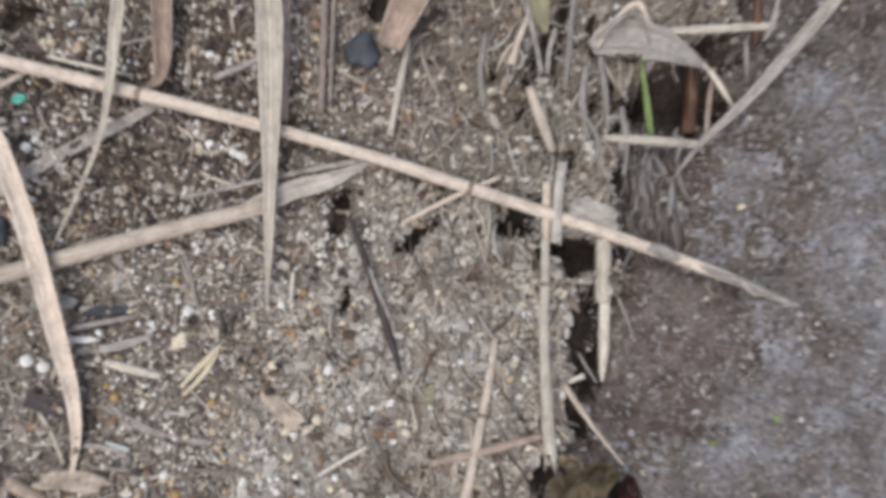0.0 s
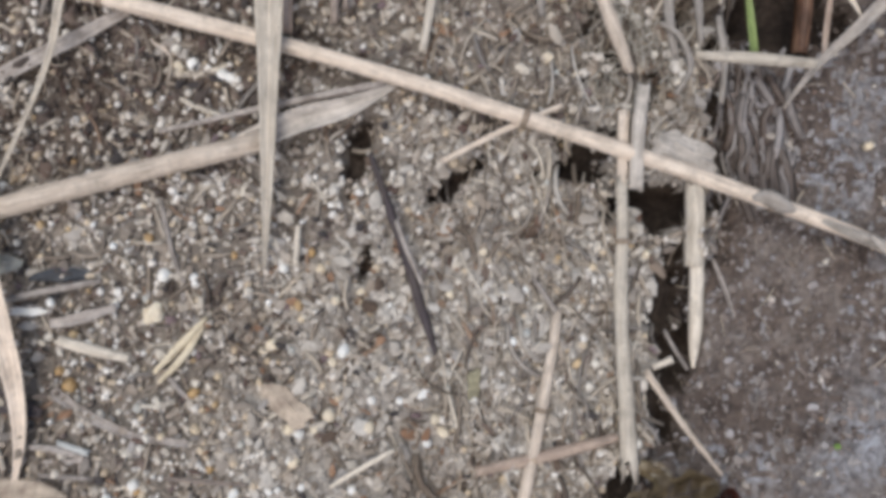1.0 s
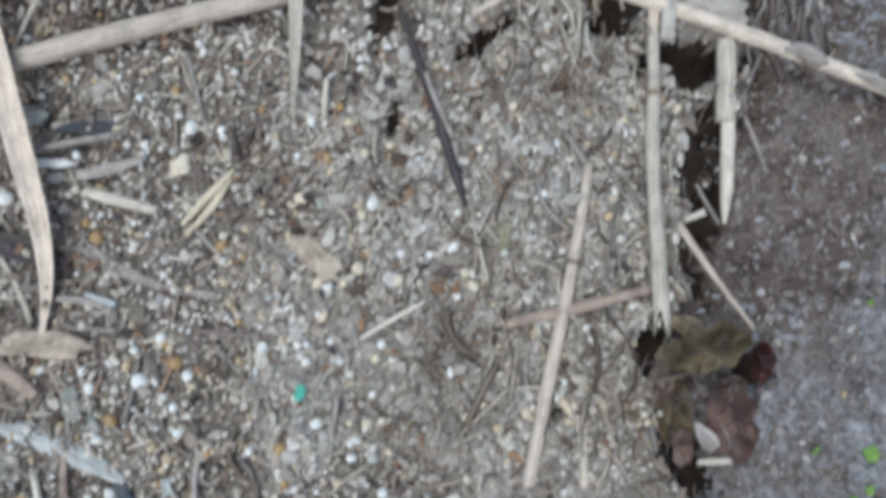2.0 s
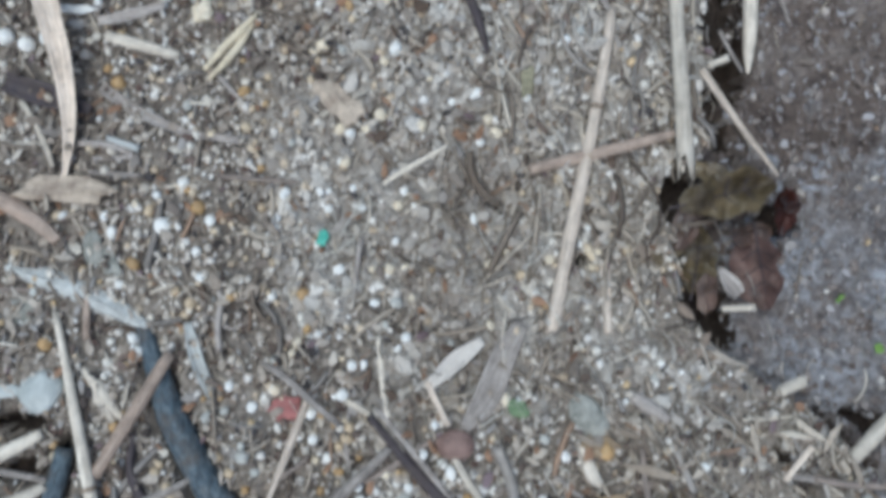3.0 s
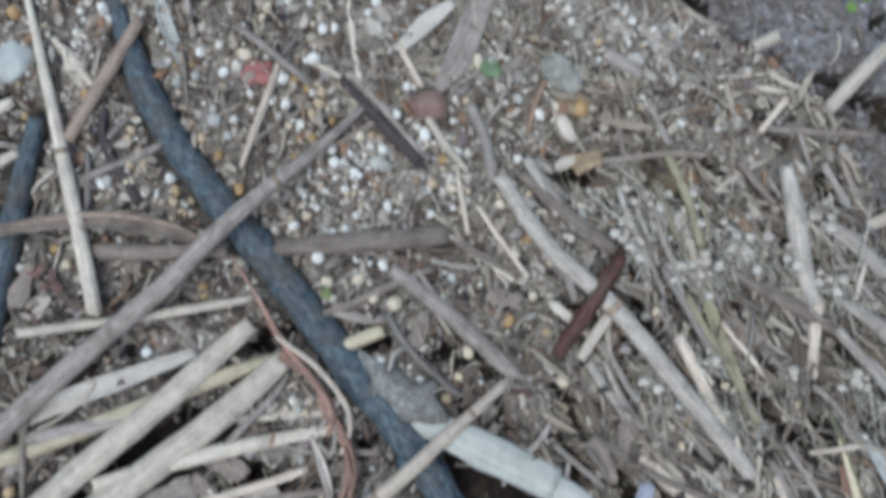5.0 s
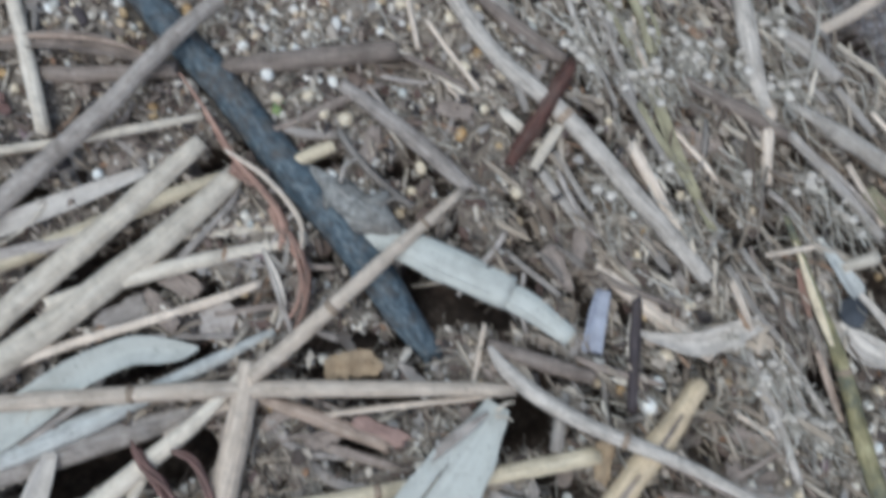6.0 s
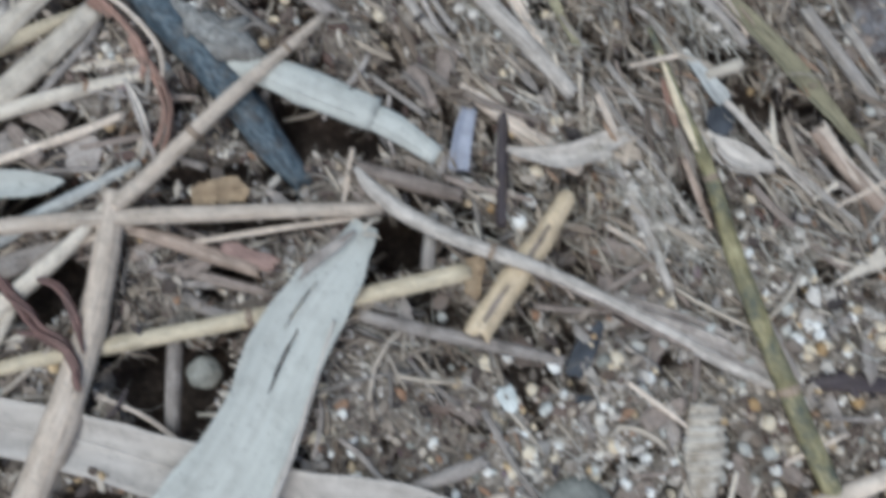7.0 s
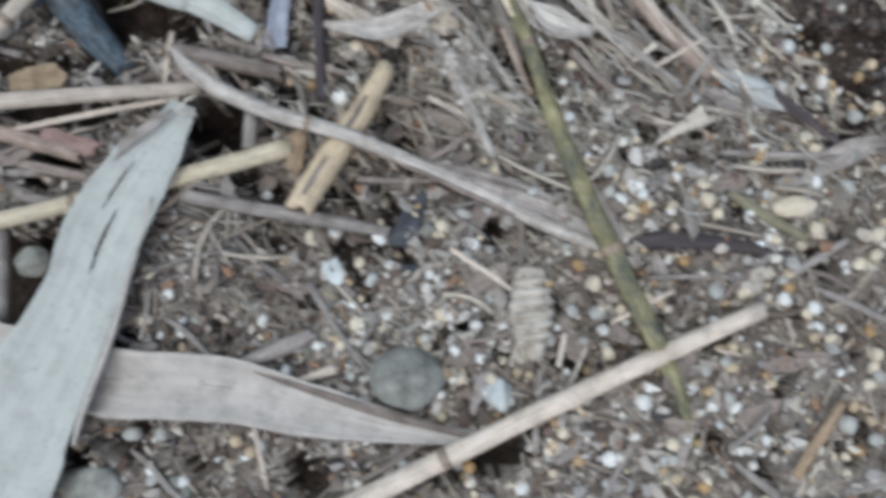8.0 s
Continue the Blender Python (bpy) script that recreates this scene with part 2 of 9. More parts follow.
LITTER = crumbs("fibre_litter", ((0.0, (128, 117, 105)), (0.16, (152, 141, 128)), (0.34, (174, 163, 149)), (0.52, (136, 130, 124)), (0.66, (192, 181, 165)),
                                 (0.8, (98, 88, 79)), (0.87, (208, 199, 184)), (0.95, (156, 132, 112))), 0.75)
CRUMB = crumbs("silt_crumbs", ((0.0, (153, 143, 133)), (0.2, (173, 164, 154)), (0.42, (189, 180, 171)), (0.62, (121, 110, 101)), (0.7, (200, 192, 183)),
                               (0.83, (146, 124, 104)), (0.88, (208, 203, 195)), (0.97, (78, 76, 78))), 0.85)
CHIPS = crumbs("plant_chips", ((0.0, (150, 139, 127)), (0.18, (172, 162, 150)), (0.36, (128, 118, 109)), (0.48, (190, 181, 168)), (0.64, (160, 155, 150)),
                               (0.76, (98, 84, 73)), (0.84, (202, 194, 180)), (0.9, (150, 120, 97)), (0.95, (126, 110, 112)), (0.98, (74, 70, 70))), 0.75)
SCRAPS = crumbs("leaf_scraps", ((0.0, (134, 120, 107)), (0.25, (160, 148, 135)), (0.5, (108, 94, 84)), (0.68, (176, 167, 155)), (0.86, (128, 100, 84))), 0.7, 300)
GRAIN_MIX = crumbs("mixed_plastic_grains", ((0.0, (218, 212, 200)), (0.3, (230, 230, 226)), (0.45, (214, 198, 170)), (0.66, (196, 172, 134)),
                                            (0.77, (182, 154, 114)), (0.81, (192, 193, 187)), (0.93, (166, 153, 138))), 0.5, 500, 0.15, 0.9, 1.05, 0.45)
MUD_GRIT = crumbs("mud_grit", ((0.0, (124, 114, 108)), (0.3, (140, 133, 130)), (0.55, (108, 97, 90)), (0.75, (146, 143, 144)), (0.95, (166, 163, 163)), (0.985, (134, 110, 96))), 0.45, 700, 0.4, 0.8, 1.15, 0.5)
PALE_SPECK = crumbs("pale_specks", ((0.0, (206, 199, 188)), (0.35, (226, 222, 215)), (0.6, (188, 180, 168)), (0.85, (204, 188, 164))), 0.6, 500, 0.2, 0.9, 1.05)
DARK_BITS = crumbs("dark_plant_bits", ((0.0, (78, 69, 64)), (0.25, (100, 88, 80)), (0.5, (62, 57, 56)), (0.7, (116, 101, 92)), (0.9, (92, 74, 67))), 0.6, 500)
DAMP_CRUMB = crumbs("damp_crumbs", ((0.0, (116, 103, 92)), (0.3, (138, 126, 114)), (0.55, (96, 84, 75)), (0.72, (156, 145, 133)), (0.9, (184, 175, 163))), 0.7)
CLOTS = crumbs("dried_silt_clots", ((0.0, (174, 167, 158)), (0.3, (190, 184, 175)), (0.6, (156, 148, 139)), (0.85, (203, 197, 188))), 0.9, 500, 0.8)
FUZZ = crumbs("root_fuzz", ((0.0, (172, 166, 155)), (0.35, (192, 187, 176)), (0.6, (150, 143, 132)), (0.8, (208, 204, 193))), 0.8)
WET_STRANDS = crumbs("wet_strands", ((0.0, (124, 117, 113)), (0.3, (106, 96, 89)), (0.5, (142, 137, 135)), (0.75, (90, 78, 70)), (0.9, (160, 155, 152))), 0.45, 500, 0.4, 0.8, 1.1, 0.5)
MUD_FLAKES = crumbs("mud_flakes", ((0.0, (116, 104, 96)), (0.25, (136, 127, 121)), (0.5, (152, 147, 144)), (0.72, (124, 113, 106)), (0.88, (166, 162, 162))), 0.4, 500, 0.4, 0.8, 1.1, 0.5)

# ---- relief of the bank (lengths in mm) ----
TABLE = np.random.RandomState(7).rand(256, 256)


def value_noise(x, y, cell):
    x, y = np.asarray(x, float) / cell + 1000.37, np.asarray(y, float) / cell + 1000.71
    i, j = np.floor(x).astype(int), np.floor(y).astype(int)
    u, v = x - i, y - j
    u, v = u * u * (3 - 2 * u), v * v * (3 - 2 * v)
    a, b = TABLE[i % 256, j % 256], TABLE[(i + 1) % 256, j % 256]
    c, d = TABLE[i % 256, (j + 1) % 256], TABLE[(i + 1) % 256, (j + 1) % 256]
    return (a * (1 - u) + b * u) * (1 - v) + (c * (1 - u) + d * u) * v - 0.5


EDGE_Y = (-281, -264, -173, -165, -133, -126, -116, -105, -94, -87, -72, -59, -50, -31, -5, 22, 40, 50, 67, 83, 100, 117)
EDGE_X = (180, 169, 110, 99, 93, 82, 70, 58, 44, 43, 41, 42, 46, 55, 61, 69, 66, 67, 70, 77, 110, 114)


def edge_x(y):
    """Where the litter mat ends and the wet mud begins, along the bank."""
    return np.interp(y, EDGE_Y, EDGE_X) + 9 * value_noise(y, 0 * np.asarray(y, float), 14) + 5 * value_noise(y, 50 + 0 * np.asarray(y, float), 5)


PITS = []


def pit(x, y, rx, ry, turn, depth):
    """A hollow between the stems."""
    PITS.append((x, y, rx, ry, radians(turn), depth))


pit(55.7, 16.3, 6.3, 13.8, 89, 15)
pit(57.8, -6.3, 14.7, 5.2, 81, 14)
pit(58.4, -24.8, 11.7, 5.4, 74, 13)
pit(53.6, -40.7, 9.0, 3.9, -61, 10)
pit(67.0, 71.0, 9.0, 2.8, 88, 8)
pit(68.8, 42.4, 9.6, 2.8, 87, 13)
pit(30.5, 25.6, 7.6, 4.4, 4, 13)
pit(39.6, 52.6, 5.0, 2.6, 75, 9)
pit(57.6, 66.0, 6.5, 1.9, 78, 8)
pit(46.6, 82.0, 7.5, 2.0, 84, 7)
pit(60.4, 96.0, 6.5, 2.2, 95, 7)
pit(36.0, 70.0, 6.0, 1.8, 70, 6)
pit(47.4, -81.0, 8.5, 4.6, 80, 7)
pit(61.0, -97.4, 9.0, 4.0, -35, 2.5)
pit(36.0, 32.2, 9.1, 5.9, 10, 9)
pit(59.8, 68.8, 5.2, 2.4, 70, 9)
pit(51.5, 48.6, 4.8, 2.4, 79, 8)
pit(67.9, 59.3, 4.4, 2.4, 60, 8)
pit(50.7, 103.4, 8.1, 2.8, 80, 8)
pit(24.3, 80.5, 4.8, 2.0, 60, 6)
pit(-2.6, 22.1, 7.8, 2.7, 40, 9)
pit(-29.2, 31.9, 8.8, 4.3, 81, 8)
pit(-26.5, 0.5, 5.0, 2.3, 81, 7)
pit(42.0, -61.2, 6.9, 4.2, 79, 12)
pit(88.8, 71.8, 16.5, 11.5, 0, 10)
pit(103.3, 88.4, 12.3, 7.1, 11, 6)
pit(-11.9, 103.7, 8.0, 5.2, 1, 9)
pit(42.4, 84.8, 12.0, 6.0, 60, 8)
pit(-142.3, 99.3, 9.7, 5.0, 22, 7)
pit(43.2, -57.8, 4.4, 6.7, -0, 12)
pit(44.2, -74.3, 5.0, 3.2, 20, 10)
pit(53.0, -94.4, 4.6, 9.0, 20, 9)
pit(70.6, -66.9, 5.9, 4.4, -0, 7)
pit(16.0, -78.4, 2.0, 2.0, -0, 7)
pit(13.5, -252.7, 9.8, 7.1, -8, 20)
pit(164.2, -250.2, 11.2, 6.4, -39, 6.6)
pit(176.1, -256.2, 6.5, 9.8, -39, 6.6)
pit(-1.8, -224.2, 16.4, 4.9, -8, 9)
pit(-24.7, -242.3, 13.6, 5.4, -18, 10)
pit(23.1, -269.5, 12.2, 4.1, -23, 8)
pit(37.7, -253.3, 9.6, 3.6, -68, 7)
pit(44.2, -287.1, 8.1, 3.5, -8, 6)
pit(20.1, -238.7, 6.8, 3.0, -38, 8)
pit(56.0, -262.2, 6.8, 2.7, -68, 6)
pit(-14.0, -230.2, 6.9, 3.0, 17, 8)
pit(-2.3, -219.7, 13.8, 5.8, -23, 12)
pit(-80.3, -232.0, 14.9, 4.9, 2, 14)
pit(-89.1, -255.9, 25.5, 8.0, 7, 18)
pit(-74.4, -255.6, 8.0, 8.0, -6, 16)
pit(-46.3, -280.2, 14.7, 12.0, -6, 16)
pit(-106.9, -190.3, 8.2, 4.1, 28, 9)
pit(-85.3, -212.4, 21.8, 9.5, 17, 9)
pit(-58.0, -182.9, 5.5, 3.6, 28, 9)
pit(-32.8, -185.0, 5.6, 3.3, -3, 9)
pit(-38.5, -280.8, 8.0, 12.0, -8, 12)
pit(69.5, -341.4, 8.0, 4.0, 1, 9)
pit(95.6, -209.9, 8.4, 5.1, -46, 9)
pit(103.7, -225.1, 8.4, 4.2, -36, 9)
pit(88.2, -247.8, 6.2, 5.0, -67, 8)
pit(165.7, -266.3, 15.3, 9.8, -39, 4.5)
pit(-29.0, -231.1, 9.5, 3.5, -8, 8)
pit(-27.5, -255.3, 8.1, 3.2, -8, 9)
pit(22.9, -281.3, 8.1, 3.5, 2, 6)
pit(40.9, -271.3, 6.8, 3.3, 12, 6)
pit(31.8, -297.8, 6.7, 2.7, -8, 5)
pit(21.4, -142.8, 5.7, 4.3, -30, 7)
pit(-66.5, -312.0, 11.0, 9.0, 30, 14)
pit(-128.3, -119.6, 8.5, 3.1, 5, 8)
pit(-127.9, -131.7, 8.4, 2.8, 10, 7)


def small_pits(count, x0, x1, y0, y1, seed_no):
    """Gaps between litter where one looks down into the mat."""
    r = np.random.RandomState(seed_no)
    for k in range(count):
        pit(x0 + (x1 - x0) * r.rand(), y0 + (y1 - y0) * r.rand(), 2.0 + 4.5 * r.rand(), 1.3 + 1.6 * r.rand(), r.choice((-50, 25, -65, 80)) + 20 * r.randn(), 4.5 + 4 * r.rand())


small_pits(190, -130, 170, -385, -185, 71)


def combed_pits(count, seed_no):
    """Long narrow gaps between the combed straws."""
    r = np.random.RandomState(seed_no)
    for k in range(count):
        along, off = r.rand(), 46 * r.randn()
        pit(35 + 75 * along + 0.79 * off, -150 - 95 * along + 0.61 * off, 4.0 + 7.0 * r.rand(), 1.2 + 1.5 * r.rand(), -54 + 16 * r.randn(), 5 + 4 * r.rand())


combed_pits(90, 73)


def pit_depth(x, y):
    low = 0 * np.asarray(x, float)
    wob = 1 + 0.7 * value_noise(x, y, 7) + 0.5 * value_noise(x, y, 3)
    x, y, wob, low = np.broadcast_arrays(np.asarray(x, float), np.asarray(y, float), wob, low)
    shape = low.shape
    x, y, wob, low = x.ravel(), y.ravel(), wob.ravel(), low.ravel().copy()
    for px, py, rx, ry, a, d in PITS:
        reach = 3.2 * max(rx, ry)
        at = np.nonzero((np.abs(x - px) < reach) & (np.abs(y - py) < reach))[0]
        if len(at):
            dx, dy = x[at] - px, y[at] - py
            q = np.hypot((dx * np.cos(a) + dy * np.sin(a)) / rx, (dy * np.cos(a) - dx * np.sin(a)) / ry) * wob[at]
            low[at] = np.minimum(low[at], -d * np.clip((1.15 - q) / 0.4, 0, 1))
    return low.reshape(shape)


BEDS = ((-93.3, -104.7, -88.3, -119.2, 3.7),
        (-88.3, -119.2, -80.6, -135.8, 4.4),
        (-80.6, -135.8, -68.6, -151.4, 4.6),
        (-68.6, -151.4, -56.0, -165.9, 4.7),
        (-56.0, -165.9, -40.0, -188.1, 4.7),
        (-40.0, -188.1, -24.1, -208.7, 4.7),
        (-24.1, -208.7, -14.5, -224.6, 4.2),
        (-115.4, -125.2, -119.5, -138.0, 2.8),
        (-119.5, -138.0, -122.6, -152.2, 3.4),
        (-122.6, -152.2, -127.8, -178.8, 3.7),
        (-127.8, -178.8, -131.7, -194.0, 3.5),
        (-94.7, -282.3, -63.5, -292.1, 4.3),
        (-63.5, -292.1, -38.2, -302.4, 4.6),
        (-38.2, -302.4, -17.7, -310.1, 4.9),
        (-17.7, -310.1, 8.4, -315.8, 4.9),
        (8.4, -315.8, 28.8, -323.7, 4.2))


def bedded(x, y):
    """How far a place lies in the bed of a heavy stick: 1 under it, 0 beside it."""
    x, y = np.asarray(x, float), np.asarray(y, float)
    share = 0 * x
    for ax, ay, bx, by, half in BEDS:
        u = np.clip(((x - ax) * (bx - ax) + (y - ay) * (by - ay)) / ((bx - ax) ** 2 + (by - ay) ** 2), 0, 1)
        d = np.hypot(x - ax - u * (bx - ax), y - ay - u * (by - ay))
        share = np.maximum(share, np.clip((half + 1.0 - d) / 1.5, 0, 1))
    return share


def mud_share(x, y):
    return np.clip((np.asarray(x, float) - edge_x(y)) / 5.0, 0, 1)


def silted(x, y):
    """How far the mat is coated with dried pale silt: the strip that dries behind its edge."""
    x, y = np.asarray(x, float), np.asarray(y, float)
    back = edge_x(y) - x
    strip = np.clip(back / 8, 0, 1) * np.clip((128 - back) / 50, 0, 1) * np.clip((y + 140) / 60, 0, 1) * np.clip((62 - y) / 45, 0, 1)
    return strip + 0.9 * value_noise(x, y, 24) + 0.5 * value_noise(x, y, 8)


def damp(x, y):
    """How far the soil stays damp and brown: high on the mat, away from its edge."""
    x, y = np.asarray(x, float), np.asarray(y, float)
    return np.clip((y - 8) / 45, 0, 1) * np.clip((-22 - x) / 40, 0, 1) + 0.7 * value_noise(x, y, 26) + 0.5 * value_noise(x, y, 8)


def soaked(x, y):
    """How far the mud beside the mat's edge is soaked and brown."""
    x, y = np.asarray(x, float), np.asarray(y, float)
    off = x - edge_x(y)
    return np.clip((80 - off) / 55, 0, 1) * np.clip((y + 85) / 40, 0, 1) + 0.8 * value_noise(x, y, 20) + 0.6 * value_noise(x, y, 6)


def ground_z(x, y):
    x, y = np.asarray(x, float), np.asarray(y, float)
    share = mud_share(x, y)
    mat_z = 3.0 * value_noise(x, y, 38) + 2.4 * value_noise(x, y, 11) + (1.6 + 1.0 * np.clip((-180 - y) / 60, 0, 1)) * value_noise(x, y, 4) + 0.8 * value_noise(x, y, 2) - 0.3 - 2.0 * np.clip((-40 - y) / 50, 0, 1)
    u, v = 0.82 * x + 0.57 * y, 0.82 * y - 0.57 * x
    mud_z = -6.5 + 3.0 * value_noise(x, y, 45) + 2.8 * value_noise(u, v, 9.7) + 1.7 * value_noise(v, u, 5.3) + 0.9 * value_noise(u, v, 3.4)
    mud_z = mud_z + 5.0 * np.clip((x - edge_x(y) - 30) / 60, 0, 1)
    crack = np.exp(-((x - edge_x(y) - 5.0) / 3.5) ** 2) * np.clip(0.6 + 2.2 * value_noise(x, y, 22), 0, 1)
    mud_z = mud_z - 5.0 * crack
    mat_z = mat_z + 1.5 * np.clip(1 - (edge_x(y) - x) / 12, 0, 1)
    mat_z = mat_z + 4.0 * value_noise(x, y, 7) * np.clip(1 - (edge_x(y) - x) / 45, 0, 1) * np.clip((y + 60) / 60, 0, 1)
    return mat_z * (1 - share) + mud_z * share + pit_depth(x, y) - 4.0 * bedded(x, y)


# ---- builders (lengths in mm) ----


def finish(name, bm, materials, parent=None, anchor=(0, 0, 0), smooth=True):
    me = bpy.data.meshes.new(name)
    bmesh.ops.scale(bm, vec=(MM, MM, MM), verts=bm.verts)
    bm.to_mesh(me)
    bm.free()
    for m in materials if isinstance(materials, (list, tuple)) else (materials,):
        me.materials.append(m)
    if smooth:
        me.shade_smooth()
    ob = new(name, me)
    if parent:
        ob.parent = parent
    else:
        ob.location = Vector(anchor) * MM
    return ob


def home(of, line):
    """The origin of a new thing, or that of the thing which a part belongs to."""
    return tuple(v / MM for v in of.location) if of else tuple(line[len(line) // 2, :3])


def labelled(ob, of, label, category, group):
    return tagged(ob, label) if of else tagged(ob, label, category, group)


def part(name, bm, material, parent, label=""):
    return tagged(finish(name, bm, material, parent), label)


def spline(points, steps):
    """A smooth line through points (x, y, z, width)."""
    p = np.array(points, float)
    ext = np.vstack([2 * p[0] - p[1], p, 2 * p[-1] - p[-2]])
    out = []
    for i in range(1, len(ext) - 2):
        a, b, c, d = ext[i - 1:i + 3]
        for u in np.linspace(0, 1, steps, endpoint=False):
            out.append(0.5 * (2 * b + (c - a) * u + (2 * a - 5 * b + 4 * c - d) * u * u + (3 * b - a - 3 * c + d) * u ** 3))
    out.append(p[-1])
    return np.array(out)


def frames_along(line):
    xyz = line[:, :3]
    tan = np.gradient(xyz, axis=0)
    tan /= np.linalg.norm(tan, axis=1)[:, None] + 1e-9
    side = np.cross(tan, (0, 0, 1))
    side /= np.linalg.norm(side, axis=1)[:, None] + 1e-9
    up = np.cross(side, tan)
    run = np.concatenate([[0], np.cumsum(np.linalg.norm(np.diff(xyz, axis=0), axis=1))])
    return xyz, tan, side, up, run


def grid_faces(bm, rows, uvs, closed):
    layer = bm.loops.layers.uv.verify()
    made = []
    for i in range(len(rows) - 1):
        n = len(rows[i])
        for j in range(n if closed else n - 1):
            k = (j + 1) % n
            f = bm.faces.new((rows[i][j], rows[i][k], rows[i + 1][k], rows[i + 1][j]))
            wrap = j + 1
            for loop, uv in zip(f.loops, (uvs(i, j), uvs(i, wrap), uvs(i + 1, wrap), uvs(i + 1, j))):
                loop[layer].uv = uv
            made.append(f)
    return made


def tube(line, anchor, sides=10, flat=0.85, lumps=0.0, seed=0, hollow=0.0, ragged=0.0):
    """A round stem along a line whose fourth column is its width."""
    rnd = np.random.RandomState(seed)
    bm = bmesh.new()
    xyz, tan, side, up, run = frames_along(line)
    ph = rnd.rand() * 50
    rows = []
    for i in range(len(xyz)):
        r = max(line[i, 3], 0.12) / 2
        row = []
        for j in range(sides):
            a = 2 * math.pi * j / sides
            k = r * (1 + lumps * (float(value_noise(run[i] + ph * 9, 7 * j + ph, 6.0)) + 0.5 * float(value_noise(run[i] + ph * 5, 11 * j, 2.5))))
            v = xyz[i] + side[i] * math.cos(a) * k + up[i] * math.sin(a) * k * flat - np.array(anchor)
            if ragged and i in (0, len(xyz) - 1):
                v = v + tan[i] * (rnd.rand() - 0.5) * ragged * r * 2
            row.append(bm.verts.new(v))
        rows.append(row)
    girth = math.pi * float(np.mean(line[:, 3])) / sides
    grid_faces(bm, rows, lambda i, j: (run[i], j * girth), True)
    for end, row in ((0, rows[0]), (-1, rows[-1])):
        if hollow:
            mid = sum((v.co for v in row), Vector()) / sides
            inner = [bm.verts.new(mid + (v.co - mid) * hollow) for v in row]
            deep = [bm.verts.new(v.co + Vector(tan[end]) * (1 if end == 0 else -1) * line[end, 3] * 0.8) for v in inner]
            for ring_a, ring_b in ((row, inner), (inner, deep)):
                for j in range(sides):
                    bm.faces.new((ring_a[j], ring_a[(j + 1) % sides], ring_b[(j + 1) % sides], ring_b[j]))
            bm.faces.new(deep)
        else:
            bm.faces.new(row)
    bmesh.ops.recalc_face_normals(bm, faces=bm.faces)
    return bm


COUNT = [0]


def seed():
    COUNT[0] += 1
    return COUNT[0]


def stalk(name, label, category, material, *points, nodes=(), steps=6, hollow=0.6, sides=10, lumps=0.12, group="", ragged=0.5, of=None):
    """A dry reed culm or a straw, with its joints as rings."""
    line = spline(points, steps)
    anchor = home(of, line)
    s = seed()
    ob = finish(name, tube(line, anchor, sides, 0.85, lumps, s, hollow, ragged), material, of, anchor)
    xyz, tan, side, up, run = frames_along(line)
    for at in nodes:
        i = min(int(at * (len(line) - 1)), len(line) - 2)
        w = line[i, 3]
        c, d = xyz[i], tan[i]
        ring = np.array([[*(c - d * w * 0.2), w * 1.0], [*(c - d * w * 0.08), w * 1.1], [*(c + d * w * 0.02), w * 1.13], [*(c + d * w * 0.1), w * 1.07], [*(c + d * w * 0.22), w * 1.0]])
        part("node", tube(ring, anchor, 12, 0.87, 0.1, s + 7), NODE, ob, "darker brown joint ring")
    if hollow and not of and float(np.max(line[:, 3])) > 2.4:
        for i, way in ((0, 1), (-1, -1)):
            w = line[i, 3] * 0.62
            c = xyz[i] + tan[i] * way * w * 0.25
            plug = np.array([[*c, w], [*(c + tan[i] * way * w * 0.3), w * 0.9]])
            part("pith", tube(plug, anchor, 8, 0.85, 0.15, s + 5), BROWN, ob, "dark pith in the cut end")
    return labelled(ob, of, label, category, group)


